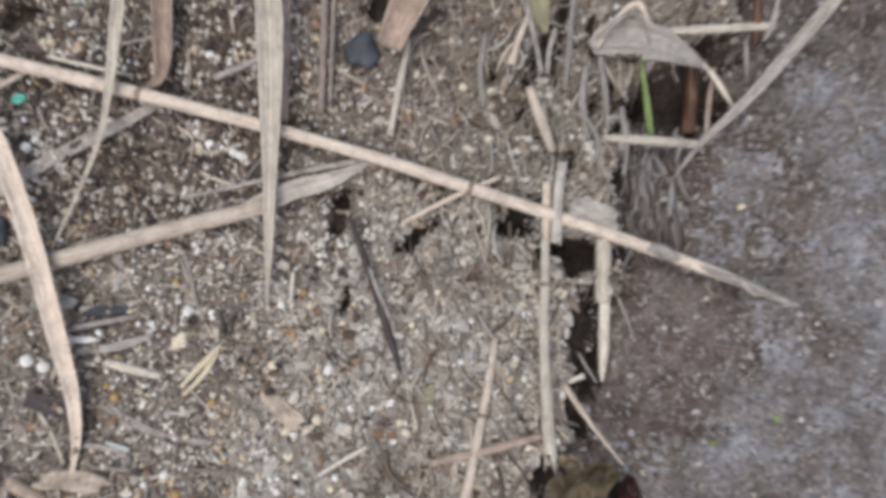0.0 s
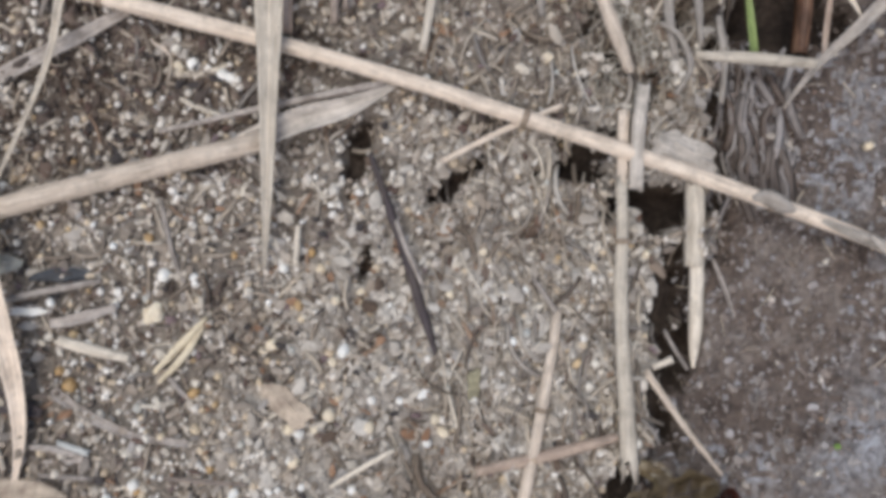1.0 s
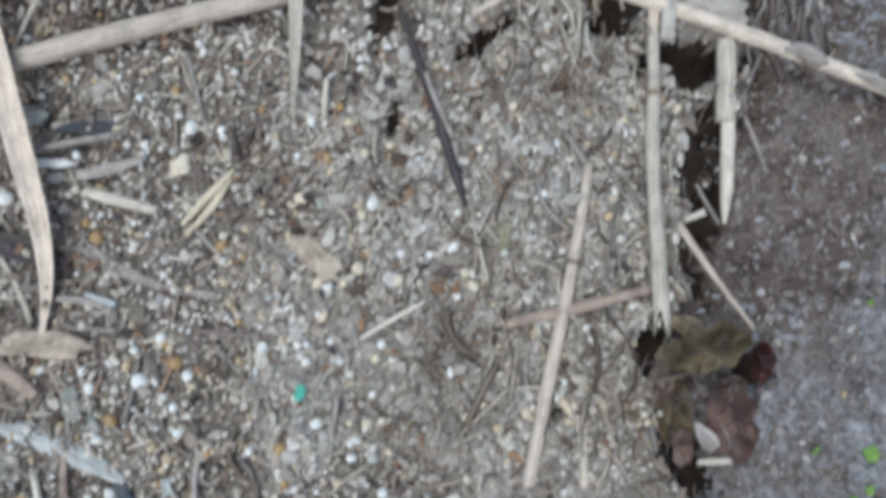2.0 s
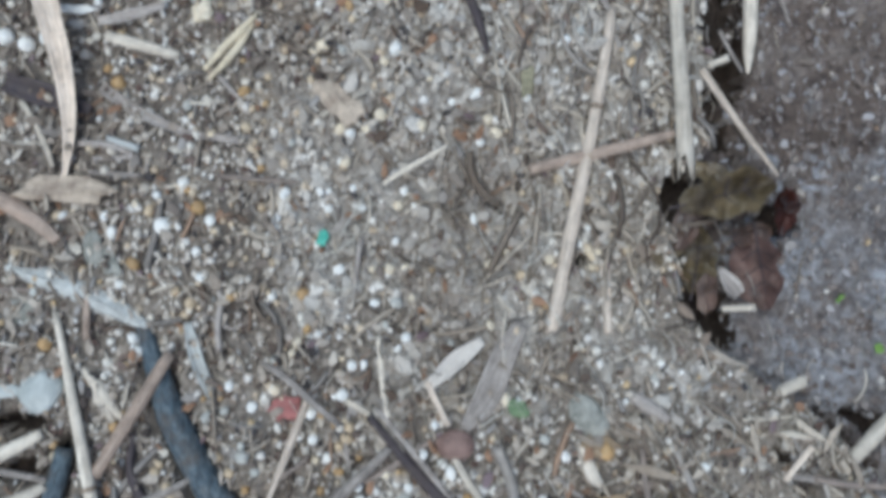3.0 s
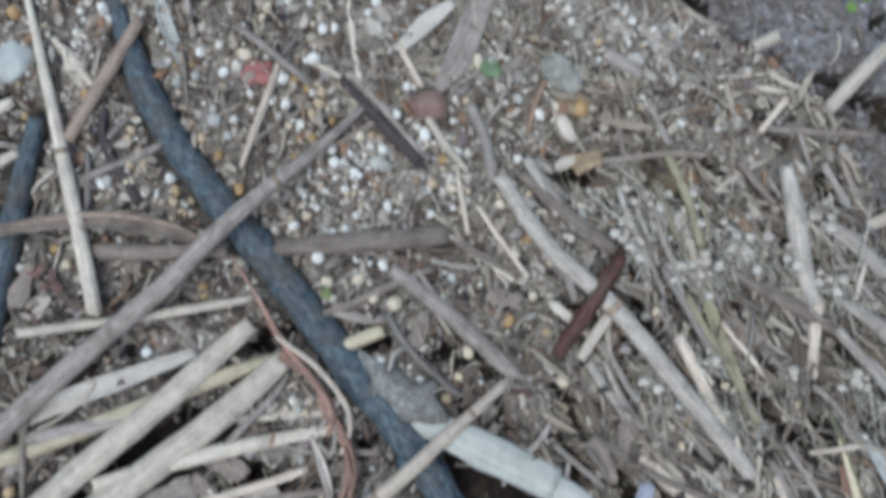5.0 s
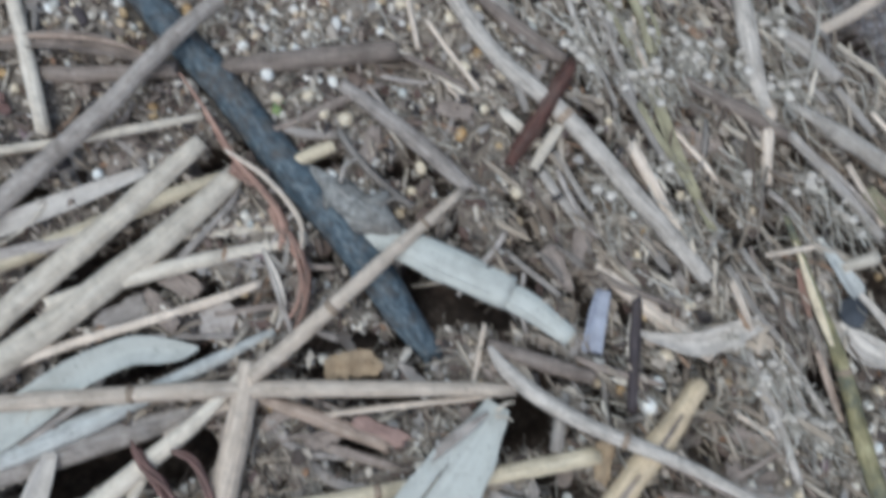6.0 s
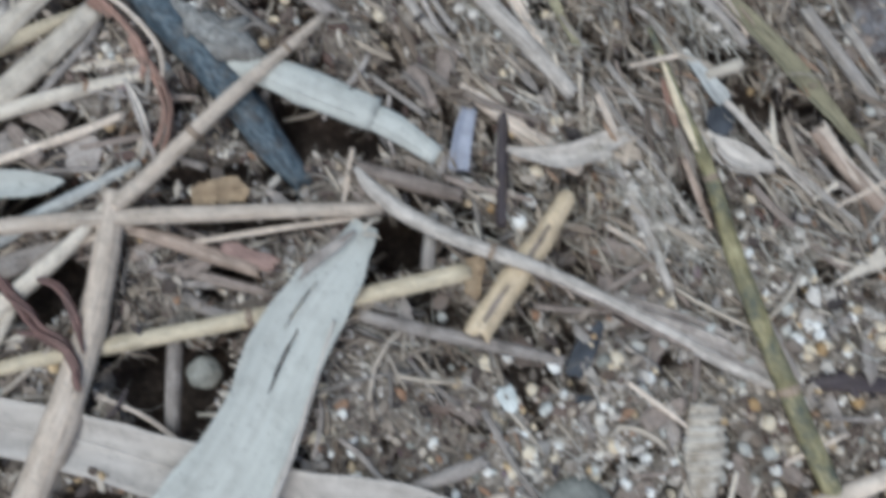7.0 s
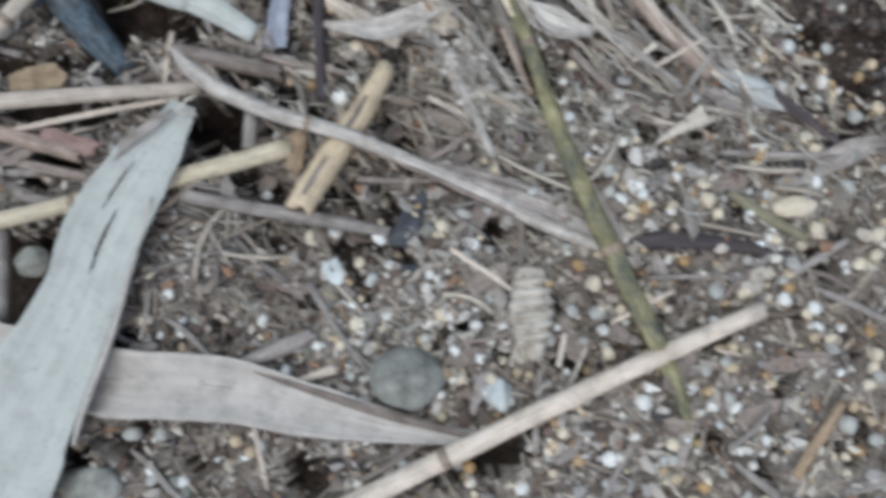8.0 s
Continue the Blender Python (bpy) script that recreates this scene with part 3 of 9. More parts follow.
def blade(name, label, category, material, *points, curl=0.25, twist=0.0, steps=7, across=8, rib=True, slits=(), thick=0.25, wave=0.3, group="", of=None):
    """A flat leaf blade with thickness, curled edges, a midrib and torn slits (from, to, side)."""
    line = spline(points, steps)
    anchor = home(of, line)
    s = seed()
    bm = bmesh.new()
    xyz, tan, side, up, run = frames_along(line)
    rows = []
    total = run[-1]
    lines_mid = []
    for i in range(len(xyz)):
        w = max(line[i, 3], 0.3)
        a = radians(twist) * (run[i] / total - 0.5)
        sd = side[i] * math.cos(a) + up[i] * math.sin(a)
        nm = up[i] * math.cos(a) - side[i] * math.sin(a)
        row = []
        for j in range(across + 1):
            q = j / across * 2 - 1
            rough = 0.06 * w * float(value_noise(run[i] + 31 * s, q * 3 + s, 5)) if abs(q) == 1 else 0
            h = curl * w * (q * q - 0.33) + wave * float(value_noise(run[i] + 17 * s, q * 6 + 5 * s, 9)) * min(1, w / 6)
            h += 0.06 * math.cos(q * math.pi * 7) * min(1, w / 8)
            row.append(bm.verts.new(xyz[i] + sd * (q * w / 2 + rough) + nm * h - np.array(anchor)))
        rows.append(row)
        lines_mid.append([*(xyz[i] + nm * (-0.33 * curl * w + 0.12)), min(0.9, w * 0.09) + 0.1])
    wide = float(np.mean(line[:, 3])) / across
    faces = grid_faces(bm, rows, lambda i, j: (run[i], j * wide), False)
    gone = []
    for a, b, q, gap in slits:
        for i in range(len(rows) - 1):
            u = (run[i] / total - a) / (b - a)
            if 0 < u < 1:
                for j in range(across):
                    if abs((j + 0.5) / across * 2 - 1 - q) < gap * math.sin(math.pi * u) ** 0.7:
                        gone.append(faces[i * across + j])
    if gone:
        bmesh.ops.delete(bm, geom=gone, context="FACES")
    ridges = []
    if (slits or not rib) and not of and float(np.max(line[:, 3])) > 4.5:
        for q in (-0.62, 0.42):
            j = round((q + 1) / 2 * across)
            ridges.append([[*(np.array(rows[i][j].co) + np.array(anchor) + up[i] * 0.08), 0.22 + 0.015 * line[i, 3]] for i in range(2, len(rows) - 2)])
    bmesh.ops.recalc_face_normals(bm, faces=bm.faces)
    bmesh.ops.solidify(bm, geom=bm.faces[:], thickness=thick)
    ob = finish(name, bm, material, of, anchor)
    for ridge in ridges:
        part("vein", tube(np.array(ridge), anchor, 5, 0.8, 0.2, s), material, ob)
    if rib and not of and float(np.max(line[:, 3])) > 3.0 and not slits:
        mid = np.array(lines_mid)[1:-1]
        part("midrib", tube(mid, anchor, 5, 0.7, 0.05, s), material, ob)
    return labelled(ob, of, label, category, group)


def twig(name, label, category, material, *points, knots=(), frayed=0, steps=12, lumps=0.28, group="", of=None):
    """A woody stick with uneven bark and knots."""
    line = spline(points, steps)
    anchor = home(of, line)
    s = seed()
    ob = finish(name, tube(line, anchor, 20, 0.92, lumps, s, 0.0, 0.6), material, of, anchor)
    xyz, tan, side, up, run = frames_along(line)
    rnd = np.random.RandomState(s)
    for k in range(frayed):
        w = line[-3, 3]
        base = xyz[-4] + side[-4] * (rnd.rand() - 0.5) * w * 0.7 + up[-4] * (rnd.rand() - 0.2) * w * 0.4
        tip = base + tan[-1] * w * (0.6 + rnd.rand()) + side[-1] * (rnd.rand() - 0.5) * w * 1.1
        mid = (base + tip) / 2 + up[-1] * w * 0.15
        part("splinter", tube(spline([[*base, w * 0.16], [*mid, w * 0.13], [*tip, w * 0.04]], 3), anchor, 6, 0.7, 0.2, s + k), material, ob)
    for at, sgn in knots:
        i = int(at * (len(line) - 1))
        w = line[i, 3]
        base = xyz[i] + side[i] * sgn * w * 0.3 + up[i] * w * 0.15
        tip = base + (side[i] * sgn * 0.45 + tan[i] * 0.3 + up[i] * 0.15) * w
        part("knot", tube(np.array([[*base, w * 0.55], [*(0.6 * base + 0.4 * tip), w * 0.42], [*tip, w * 0.2]]), anchor, 9, 0.9, 0.3, s + 3), material, ob)
    return labelled(ob, of, label, category, group)


def root_bundle(label, material, count, girth, *points):
    """A fibrous root: strands that wind round one another, with loose ends."""
    line = spline(points, 6)
    xyz, tan, side, up, run = frames_along(line)
    rnd = np.random.RandomState(seed())
    host = None
    for k in range(count):
        turn, pace = 6.283 * k / count + rnd.rand(), 0.12 + 0.1 * rnd.rand()
        first, last = int(rnd.rand() * 0.15 * len(line)), len(line) - int(rnd.rand() * 0.2 * len(line))
        strand = []
        for i in range(first, last, 2):
            a = turn + pace * run[i] + 0.6 * float(value_noise(run[i] + 40 * k, 9.0 * k, 7))
            reach = line[i, 3] * (0.32 + 0.2 * float(value_noise(run[i], 31.0 * k, 9)))
            strand.append((*(xyz[i] + side[i] * math.cos(a) * reach + up[i] * math.sin(a) * reach), girth * (0.7 + 0.5 * rnd.rand())))
        strand[0], strand[-1] = (*strand[0][:3], girth * 0.4), (*strand[-1][:3], girth * 0.35)
        ob = twig("root" if k == 0 else "strand", label if k == 0 else "", "root", material, *strand, steps=3, lumps=0.5, of=host)
        host = host or ob
    return host


def pebble(name, label, category, material, x, y, z, sx, sy, sz, turn=0.0, rough=0.2, level=3, pointed=0.0, group=""):
    """A rounded or broken lump."""
    s = seed()
    bm = bmesh.new()
    bmesh.ops.create_icosphere(bm, subdivisions=level, radius=1.0)
    c, sn = math.cos(radians(turn)), math.sin(radians(turn))
    for v in bm.verts:
        p = v.co.copy()
        k = 1 + rough * noise.noise(p * 1.3 + Vector((s * 3.1, 0, 0))) + 0.4 * rough * noise.noise(p * 3.5 + Vector((0, s * 2.3, 0)))
        k *= 1 - pointed * max(0, -p.x) * 0.5 * (1 - abs(p.y))
        px, py, pz = p.x * sx / 2 * k, p.y * sy / 2 * k * (1 - pointed * 0.6 * max(0.0, p.x)), p.z * sz / 2 * k
        v.co = (px * c - py * sn, px * sn + py * c, pz)
    return tagged(finish(name, bm, material, None, (x, y, z)), label, category, group)


def flake(name, label, category, material, x, y, z, length, width, thick=0.8, turn=0.0, lift=6.0, bend=0.15, corners=13, group=""):
    """A broken flat chip with an uneven outline and bevelled edges."""
    s = seed()
    rnd = np.random.RandomState(s)
    bm = bmesh.new()
    ang = np.sort((np.arange(corners) + rnd.rand(corners) * 0.6) / corners * 2 * math.pi)
    outline = []
    for a in ang:
        q = (abs(math.cos(a)) ** 4 + abs(math.sin(a)) ** 4) ** -0.25 * (0.7 + 0.36 * rnd.rand())
        outline.append((math.cos(a) * q * length / 2, math.sin(a) * q * width / 2))
    rings = []
    for scale, h in ((0.92, -0.5), (1.0, -0.2), (1.0, 0.2), (0.9, 0.5), (0.5, 0.62)):
        rings.append([bm.verts.new((px * scale, py * scale, h * thick * (0.7 + 0.6 * rnd.rand()) + bend * (px / length) ** 2 * length)) for px, py in outline])
    layer = bm.loops.layers.uv.verify()
    for a, b in zip(rings, rings[1:]):
        for j in range(corners):
            bm.faces.new((a[j], a[(j + 1) % corners], b[(j + 1) % corners], b[j]))
    bm.faces.new(rings[0][::-1]), bm.faces.new(rings[-1])
    for f in bm.faces:
        for loop in f.loops:
            loop[layer].uv = loop.vert.co.xy
    bmesh.ops.transform(bm, matrix=pose(0, 0, 0, 0, lift * (rnd.rand() - 0.5) * 2, turn), verts=bm.verts)
    bmesh.ops.recalc_face_normals(bm, faces=bm.faces)
    return tagged(finish(name, bm, material, None, (x, y, z), smooth=False), label, category, group)


def dead_leaf(name, label, material, x, y, z, length, width, turn, fold=0.35, crumple=2.0):
    """A wilted leaf: oval, folded along its vein, crumpled, with a stalk."""
    s = seed()
    bm = bmesh.new()
    rows = []
    n, m = 22, 13
    for i in range(n + 1):
        u = i / n
        half = width / 2 * (math.sin(math.pi * min(0.985, max(0.03, u))) ** 0.6)
        row = []
        for j in range(m):
            q = j / (m - 1) * 2 - 1
            px, py = (u - 0.5) * length, q * half * (1 + 0.1 * math.sin(u * 17 + s) + 0.35 * float(value_noise(u * 40, 9 * s + 40 * (q > 0), 5)))
            pz = fold * abs(q) * half + crumple * (float(value_noise(px + 60 * s, py, 5)) + 0.5 * float(value_noise(px + 60 * s, py, 2.2))) - 0.02 * px * px / 4
            row.append(bm.verts.new((px, py, pz)))
        rows.append(row)
    grid_faces(bm, rows, lambda i, j: (i * length / n, j * width / m), False)
    bmesh.ops.solidify(bm, geom=bm.faces[:], thickness=0.25)
    bmesh.ops.rotate(bm, verts=bm.verts, matrix=Matrix.Rotation(radians(turn), 3, "Z"))
    ob = finish(name, bm, material, None, (x, y, z))
    t = radians(turn)
    d = np.array([math.cos(t), math.sin(t), 0])
    vein = np.array([[*(d * length * k + np.array([0, 0, 0.2])), 0.5 - 0.35 * (k + 0.5)] for k in (-0.62, -0.4, -0.15, 0.1, 0.35)])
    mid = part("vein", tube(vein, (0, 0, 0), 6, 0.8, 0.05, s), DARK, ob)
    across = np.array([-math.sin(t), math.cos(t), 0])
    for k in (-0.25, -0.05, 0.15):
        for sgn in (-1, 1):
            a = d * length * k + np.array([0, 0, 0.3])
            e = a + (d * 0.16 + across * sgn * 0.3) * width + np.array([0, 0, fold * 0.3 * width])
            part("side_vein", tube(np.array([[*a, 0.35], [*((a + e) / 2), 0.28], [*e, 0.15]]), (0, 0, 0), 5, 0.8, 0.05, s), DARK, mid)
    return tagged(ob, label, "leaf")


def ribbed_shell(x, y, z, width, length, turn):
    """A pale shell fragment crossed by ribs."""
    bm = bmesh.new()
    rows = []
    n, m = 44, 9
    for i in range(n + 1):
        u = i / n * 2 - 1
        half = width / 2 * (1 - 0.35 * u * u) * (1.0 if u < 0 else 1 - 0.25 * u)
        row = []
        for j in range(m):
            q = j / (m - 1) * 2 - 1
            rib = 1.1 * math.sin(i * math.pi / 2.6 + 0.9 * q) * (1 - abs(u) ** 4)
            row.append(bm.verts.new((q * half, -u * length / 2, 1.6 * (1 - q * q) + rib - 1.0 * u * u)))
        rows.append(row)
    grid_faces(bm, rows, lambda i, j: (i, j), False)
    bmesh.ops.recalc_face_normals(bm, faces=bm.faces)
    bmesh.ops.solidify(bm, geom=bm.faces[:], thickness=0.4)
    bmesh.ops.rotate(bm, verts=bm.verts, matrix=Matrix.Rotation(radians(turn), 3, "Z"))
    return tagged(finish("shell_fragment", bm, RIB, None, (x, y, z)), "cream shell fragment with dark cross ribs", "shell")


def root_tangle(x, y, z, size, turn):
    """A fluffy tangle of fine roots with silt caught in it."""
    r = np.random.RandomState(seed())
    verts, faces = [], []
    for k in range(70):
        ang = radians(turn) + (0.6 if k % 3 else 2.0) * r.randn()
        length, w = size * (0.25 + 0.5 * r.rand()), 0.2 + 0.32 * r.rand()
        p = np.array([0.35 * size * r.randn(), 0.22 * size * r.randn(), 0.0])
        c, sn = math.cos(radians(turn)), math.sin(radians(turn))
        p = np.array([p[0] * c - p[1] * sn, p[0] * sn + p[1] * c, 2.2 * r.rand() ** 1.5])
        bend, base = 1.1 * r.randn(), len(verts)
        for i in range(6):
            a = ang + bend * (i / 5 - 0.5)
            p = p + np.array([math.cos(a), math.sin(a), 0.12 * r.randn()]) * length / 5
            for q in range(3):
                t = 2.1 * q + a
                verts.append((p[0] - math.sin(a) * w * math.cos(t) / 2, p[1] + math.cos(a) * w * math.cos(t) / 2, p[2] + w * math.sin(t) / 2))
        for i in range(5):
            for q in range(3):
                faces.append((base + 3 * i + q, base + 3 * i + (q + 1) % 3, base + 3 * i + 3 + (q + 1) % 3, base + 3 * i + 3 + q))
    me = bpy.data.meshes.new("root_tangle")
    me.from_pydata([(a * MM, c * MM, d * MM) for a, c, d in verts], [], faces)
    me.materials.append(FUZZ)
    me.shade_smooth()
    ob = new("root_tangle", me)
    ob.location = (x * MM, y * MM, (max(z, float(ground_z(x, y))) + 0.6) * MM)
    for k in range(9):
        bm = bmesh.new()
        bmesh.ops.create_icosphere(bm, subdivisions=2, radius=0.4 + 0.9 * r.rand())
        at = Vector((0.3 * size * r.randn(), 0.25 * size * r.randn(), 0.6 + 1.2 * r.rand()))
        for v in bm.verts:
            v.co = at + Vector((v.co.x * 1.2, v.co.y, v.co.z * 0.7)) * (1 + 0.5 * noise.noise(v.co * 1.6 + at))
        part("silt_clot", bm, CLOTS, ob)
    return tagged(ob, "fluffy tangle of pale silt-coated root fibres", "root tangle", "root tangles in the litter")


# ---- the bank itself: one sheet ----


def spaced(low, high, step, reach):
    mid = np.arange(low, high + step, step)
    grow = [step]
    while sum(grow) < reach:
        grow.append(grow[-1] * 1.35)
    out = np.cumsum(grow)
    return np.concatenate([low - out[::-1], mid, mid[-1] + out])


def build_ground():
    xs, ys = spaced(-190, 250, 1.7, 40000.0), spaced(-430, 160, 1.7, 40000.0)
    gx, gy = np.meshgrid(xs, ys, indexing="ij")
    gz = ground_z(gx, gy)
    n, m = gx.shape
    idx = np.arange(n * m).reshape(n, m)
    faces = np.stack([idx[:-1, :-1], idx[1:, :-1], idx[1:, 1:], idx[:-1, 1:]], -1).reshape(-1, 4)
    me = bpy.data.meshes.new("ground")
    me.from_pydata((np.stack([gx, gy, gz], -1).reshape(-1, 3) * MM).tolist(), [], faces.tolist())
    for mt in (SOIL, MUD, WET_SOIL_PIT_SHADE, BROWN_MUD, PALE_SILT, DAMP_SOIL):
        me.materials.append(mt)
    cx, cy = (gx[:-1, :-1] + gx[1:, 1:]) / 2, (gy[:-1, :-1] + gy[1:, 1:]) / 2
    # Deep faces take the darker colour: shade painted into pits and edge crack.
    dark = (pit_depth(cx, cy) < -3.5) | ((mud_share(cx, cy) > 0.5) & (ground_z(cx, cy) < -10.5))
    muddy = np.where(soaked(cx, cy) > 0.2 + 0.6 * np.random.RandomState(9).rand(*cx.shape), 3, 1)
    matted = np.where(damp(cx, cy) > 0.5, 5, np.where(silted(cx, cy) > 0.5, 4, 0))
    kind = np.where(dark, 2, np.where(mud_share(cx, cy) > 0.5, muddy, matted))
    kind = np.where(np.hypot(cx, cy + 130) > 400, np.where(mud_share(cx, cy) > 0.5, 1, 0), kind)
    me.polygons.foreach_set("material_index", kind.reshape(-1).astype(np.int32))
    me.shade_smooth()
    return tagged(new("ground", me), "silty bank of crumbly litter beside wet brown mud", "ground", kind="structure")


build_ground()


def scatter_mesh(name, verts, faces, uvs, material, label, category):
    me = bpy.data.meshes.new(name)
    me.from_pydata((verts * MM).tolist(), [], faces.tolist())
    if uvs is not None:
        me.uv_layers.new(name="UVMap").data.foreach_set("uv", uvs.astype(np.float32).reshape(-1))
    me.materials.append(material)
    me.shade_smooth()
    return tagged(new(name, me), label, category, kind="stuff")


def strew_fibres(name, label, seed_no, count, area, length, width, on_mud, lift, heading=None, spread=0.5, material=None, patch=None, kink=0.28):
    """Bits of straw and root fibre: bent, four-sided, lying on the silt."""
    r = np.random.RandomState(seed_no)
    x = area[0] + (area[1] - area[0]) * r.rand(count)
    y = area[2] + (area[3] - area[2]) * r.rand(count)
    on = mud_share(x, y) > 0.4
    keep = (on & (r.rand(count) < on_mud)) | ~on
    keep &= (pit_depth(x, y) > -6) & (bedded(x, y) < 0.3)
    if patch:
        inside = np.minimum(np.minimum(x - area[0], area[1] - x), np.minimum(y - area[2], area[3] - y)) / 45
        keep &= 0.55 + 1.6 * value_noise(x, y, patch) > r.rand(count) + np.clip(1 - inside, 0, 1)
    x, y = x[keep], y[keep]
    n = len(x)
    size = length[0] * (length[1] / length[0]) ** r.rand(n)
    wide = width[0] * (width[1] / width[0]) ** r.rand(n) * np.clip(size / length[1] * 1.5, 0.45, 1.2)
    ang = r.rand(n) * math.pi if heading is None else radians(heading) + spread * r.randn(n)
    bend, ph = np.where(r.rand(n) < 0.1, 2 * kink, kink) * r.randn(n), r.rand(n) - 0.5
    k = 5
    flat = 0.25 + 0.75 * r.rand(n)
    verts = np.zeros((n, k, 4, 3))
    lift_all = lift * r.rand(n) ** 2
    for i in range(k):
        s = i / (k - 1) - 0.5
        a = ang + bend * s
        px, py = x + np.cos(a) * s * size, y + np.sin(a) * s * size
        pz = ground_z(px, py) * 0.5 + ground_z(x, y) * 0.5 + wide * flat * 0.35 + lift_all + 0.12 * size * s * ph
        taper = 1 - 0.35 * abs(s) * 2 * r.rand(n)
        for j, (cs, sn) in enumerate(((1, 0), (0, 1), (-1, 0), (0, -1))):
            verts[:, i, j, 0] = px - np.sin(a) * cs * wide * taper / 2
            verts[:, i, j, 1] = py + np.cos(a) * cs * wide * taper / 2
            verts[:, i, j, 2] = pz + sn * wide * flat * taper / 2
    base = (np.arange(n) * k * 4)[:, None]
    quads = []
    for i in range(k - 1):
        for j in range(4):
            quads.append([i * 4 + j, i * 4 + (j + 1) % 4, i * 4 + 4 + (j + 1) % 4, i * 4 + 4 + j])
    quads += [[3, 2, 1, 0], [k * 4 - 4, k * 4 - 3, k * 4 - 2, k * 4 - 1]]
    quads = np.array(quads)
    faces = (base[:, None, :] + quads[None]).reshape(-1, 4)
    return scatter_mesh(name, verts.reshape(-1, 3), faces, None, material or LITTER, label, "plant litter")


def strew_lumps(name, label, category, seed_no, count, area, size, on_mud, material, level=1, rough=0.35, squash=0.7, sink=0.3, patch=None, on_mat=1.0, zone=None):
    """Crumbs or grains: jittered small balls half sunk into the ground."""
    r = np.random.RandomState(seed_no)
    x = area[0] + (area[1] - area[0]) * r.rand(count)
    y = area[2] + (area[3] - area[2]) * r.rand(count)
    share = mud_share(x, y)
    keep = r.rand(count) < np.where(share > 0.4, on_mud, on_mat)
    if patch:
        keep &= value_noise(x, y, patch) + 0.5 * value_noise(x, y, patch / 3) > -0.12 + 0.3 * (r.rand(count) - 0.5)
    if zone:
        keep &= zone(x, y) > 0.35 + 0.3 * r.rand(count)
    keep &= (pit_depth(x, y) > -7) & (bedded(x, y) < 0.3)
    x, y = x[keep], y[keep]
    n = len(x)
    bm = bmesh.new()
    bmesh.ops.create_icosphere(bm, subdivisions=level, radius=1.0)
    bm.verts.ensure_lookup_table()
    ball = np.array([v.co[:] for v in bm.verts])
    tri = np.array([[v.index for v in f.verts] for f in bm.faces])
    bm.free()
    d = size[0] * (size[1] / size[0]) ** (r.rand(n) ** 1.4)
    a = r.rand(n) * 6.283
    sx, sy, sz = 0.8 + 0.5 * r.rand(n), 0.8 + 0.3 * r.rand(n), squash + 0.3 * r.rand(n)
    jit = 1 + rough * (r.rand(n, len(ball)) - 0.5) * 2
    v = ball[None] * jit[:, :, None]
    px, py, pz = v[..., 0] * (sx * d / 2)[:, None], v[..., 1] * (sy * d / 2)[:, None], v[..., 2] * (sz * d / 2)[:, None]
    ca, sa = np.cos(a)[:, None], np.sin(a)[:, None]
    gz = ground_z(x, y) + sz * d * (0.5 - sink)
    verts = np.stack([px * ca - py * sa + x[:, None], px * sa + py * ca + y[:, None], pz + gz[:, None]], -1)
    faces = ((np.arange(n) * len(ball))[:, None, None] + tri[None]).reshape(-1, 3)
    return scatter_mesh(name, verts.reshape(-1, 3), faces, None, material, label, category)


def strew_chips(name, label, seed_no, count, area, length, slim, thick, tilt, lift, on_mud, material, heading=None, spread=0.5, on_mat=1.0, zone=None):
    """Flat broken scraps with six uneven corners, each lying at its own tilt."""
    r = np.random.RandomState(seed_no)
    x = area[0] + (area[1] - area[0]) * r.rand(count)
    y = area[2] + (area[3] - area[2]) * r.rand(count)
    silty = np.where((y > -110) & (edge_x(y) - x < 62), 0.5, 1.0)
    keep = (r.rand(count) < np.where(mud_share(x, y) > 0.4, on_mud, on_mat * silty)) & (pit_depth(x, y) > -6) & (bedded(x, y) < 0.3)
    if zone:
        keep &= zone(x, y) > 0.35 + 0.3 * r.rand(count)
    x, y = x[keep], y[keep]
    n = len(x)
    size = length[0] * (length[1] / length[0]) ** (r.rand(n) ** 1.3)
    wide = size * (slim[0] + (slim[1] - slim[0]) * r.rand(n))
    ang = r.rand(n) * 6.283 if heading is None else radians(heading) + spread * r.randn(n)
    a = (np.arange(6)[None] + 0.7 * (r.rand(n, 6) - 0.5)) / 6 * 2 * math.pi
    k = 0.75 + 0.4 * r.rand(n, 6)
    px, py = np.cos(a) * k * size[:, None] / 2, np.sin(a) * k * wide[:, None] / 2
    bend = (r.rand(n)[:, None] - 0.3) * px ** 2 / size[:, None] * 0.8
    tx, ty = tilt * r.randn(n)[:, None], tilt * r.randn(n)[:, None]
    h = thick * (0.5 + r.rand(n))[:, None]
    gz = ground_z(x, y)[:, None] + 0.3 + lift * (r.rand(n) ** 2)[:, None]
    ca, sa = np.cos(ang)[:, None], np.sin(ang)[:, None]
    layers = []
    for scale, up in ((0.93, -0.5), (1.0, 0.1), (0.86, 0.5)):
        qx, qy = px * scale, py * scale
        layers.append(np.stack([qx * ca - qy * sa + x[:, None], qx * sa + qy * ca + y[:, None], gz + h * up + bend + tx * qx + ty * qy], -1))
    verts = np.stack(layers, 1).reshape(-1, 3)
    base = (np.arange(n) * 18)[:, None, None]
    quads = np.array([[l * 6 + j, l * 6 + (j + 1) % 6, l * 6 + 6 + (j + 1) % 6, l * 6 + 6 + j] for l in range(2) for j in range(6)]
                     + [[3, 2, 1, 0], [5, 4, 3, 0], [12, 13, 14, 15], [12, 15, 16, 17]])
    return scatter_mesh(name, verts, (base + quads[None]).reshape(-1, 4), None, material, label, "plant litter")


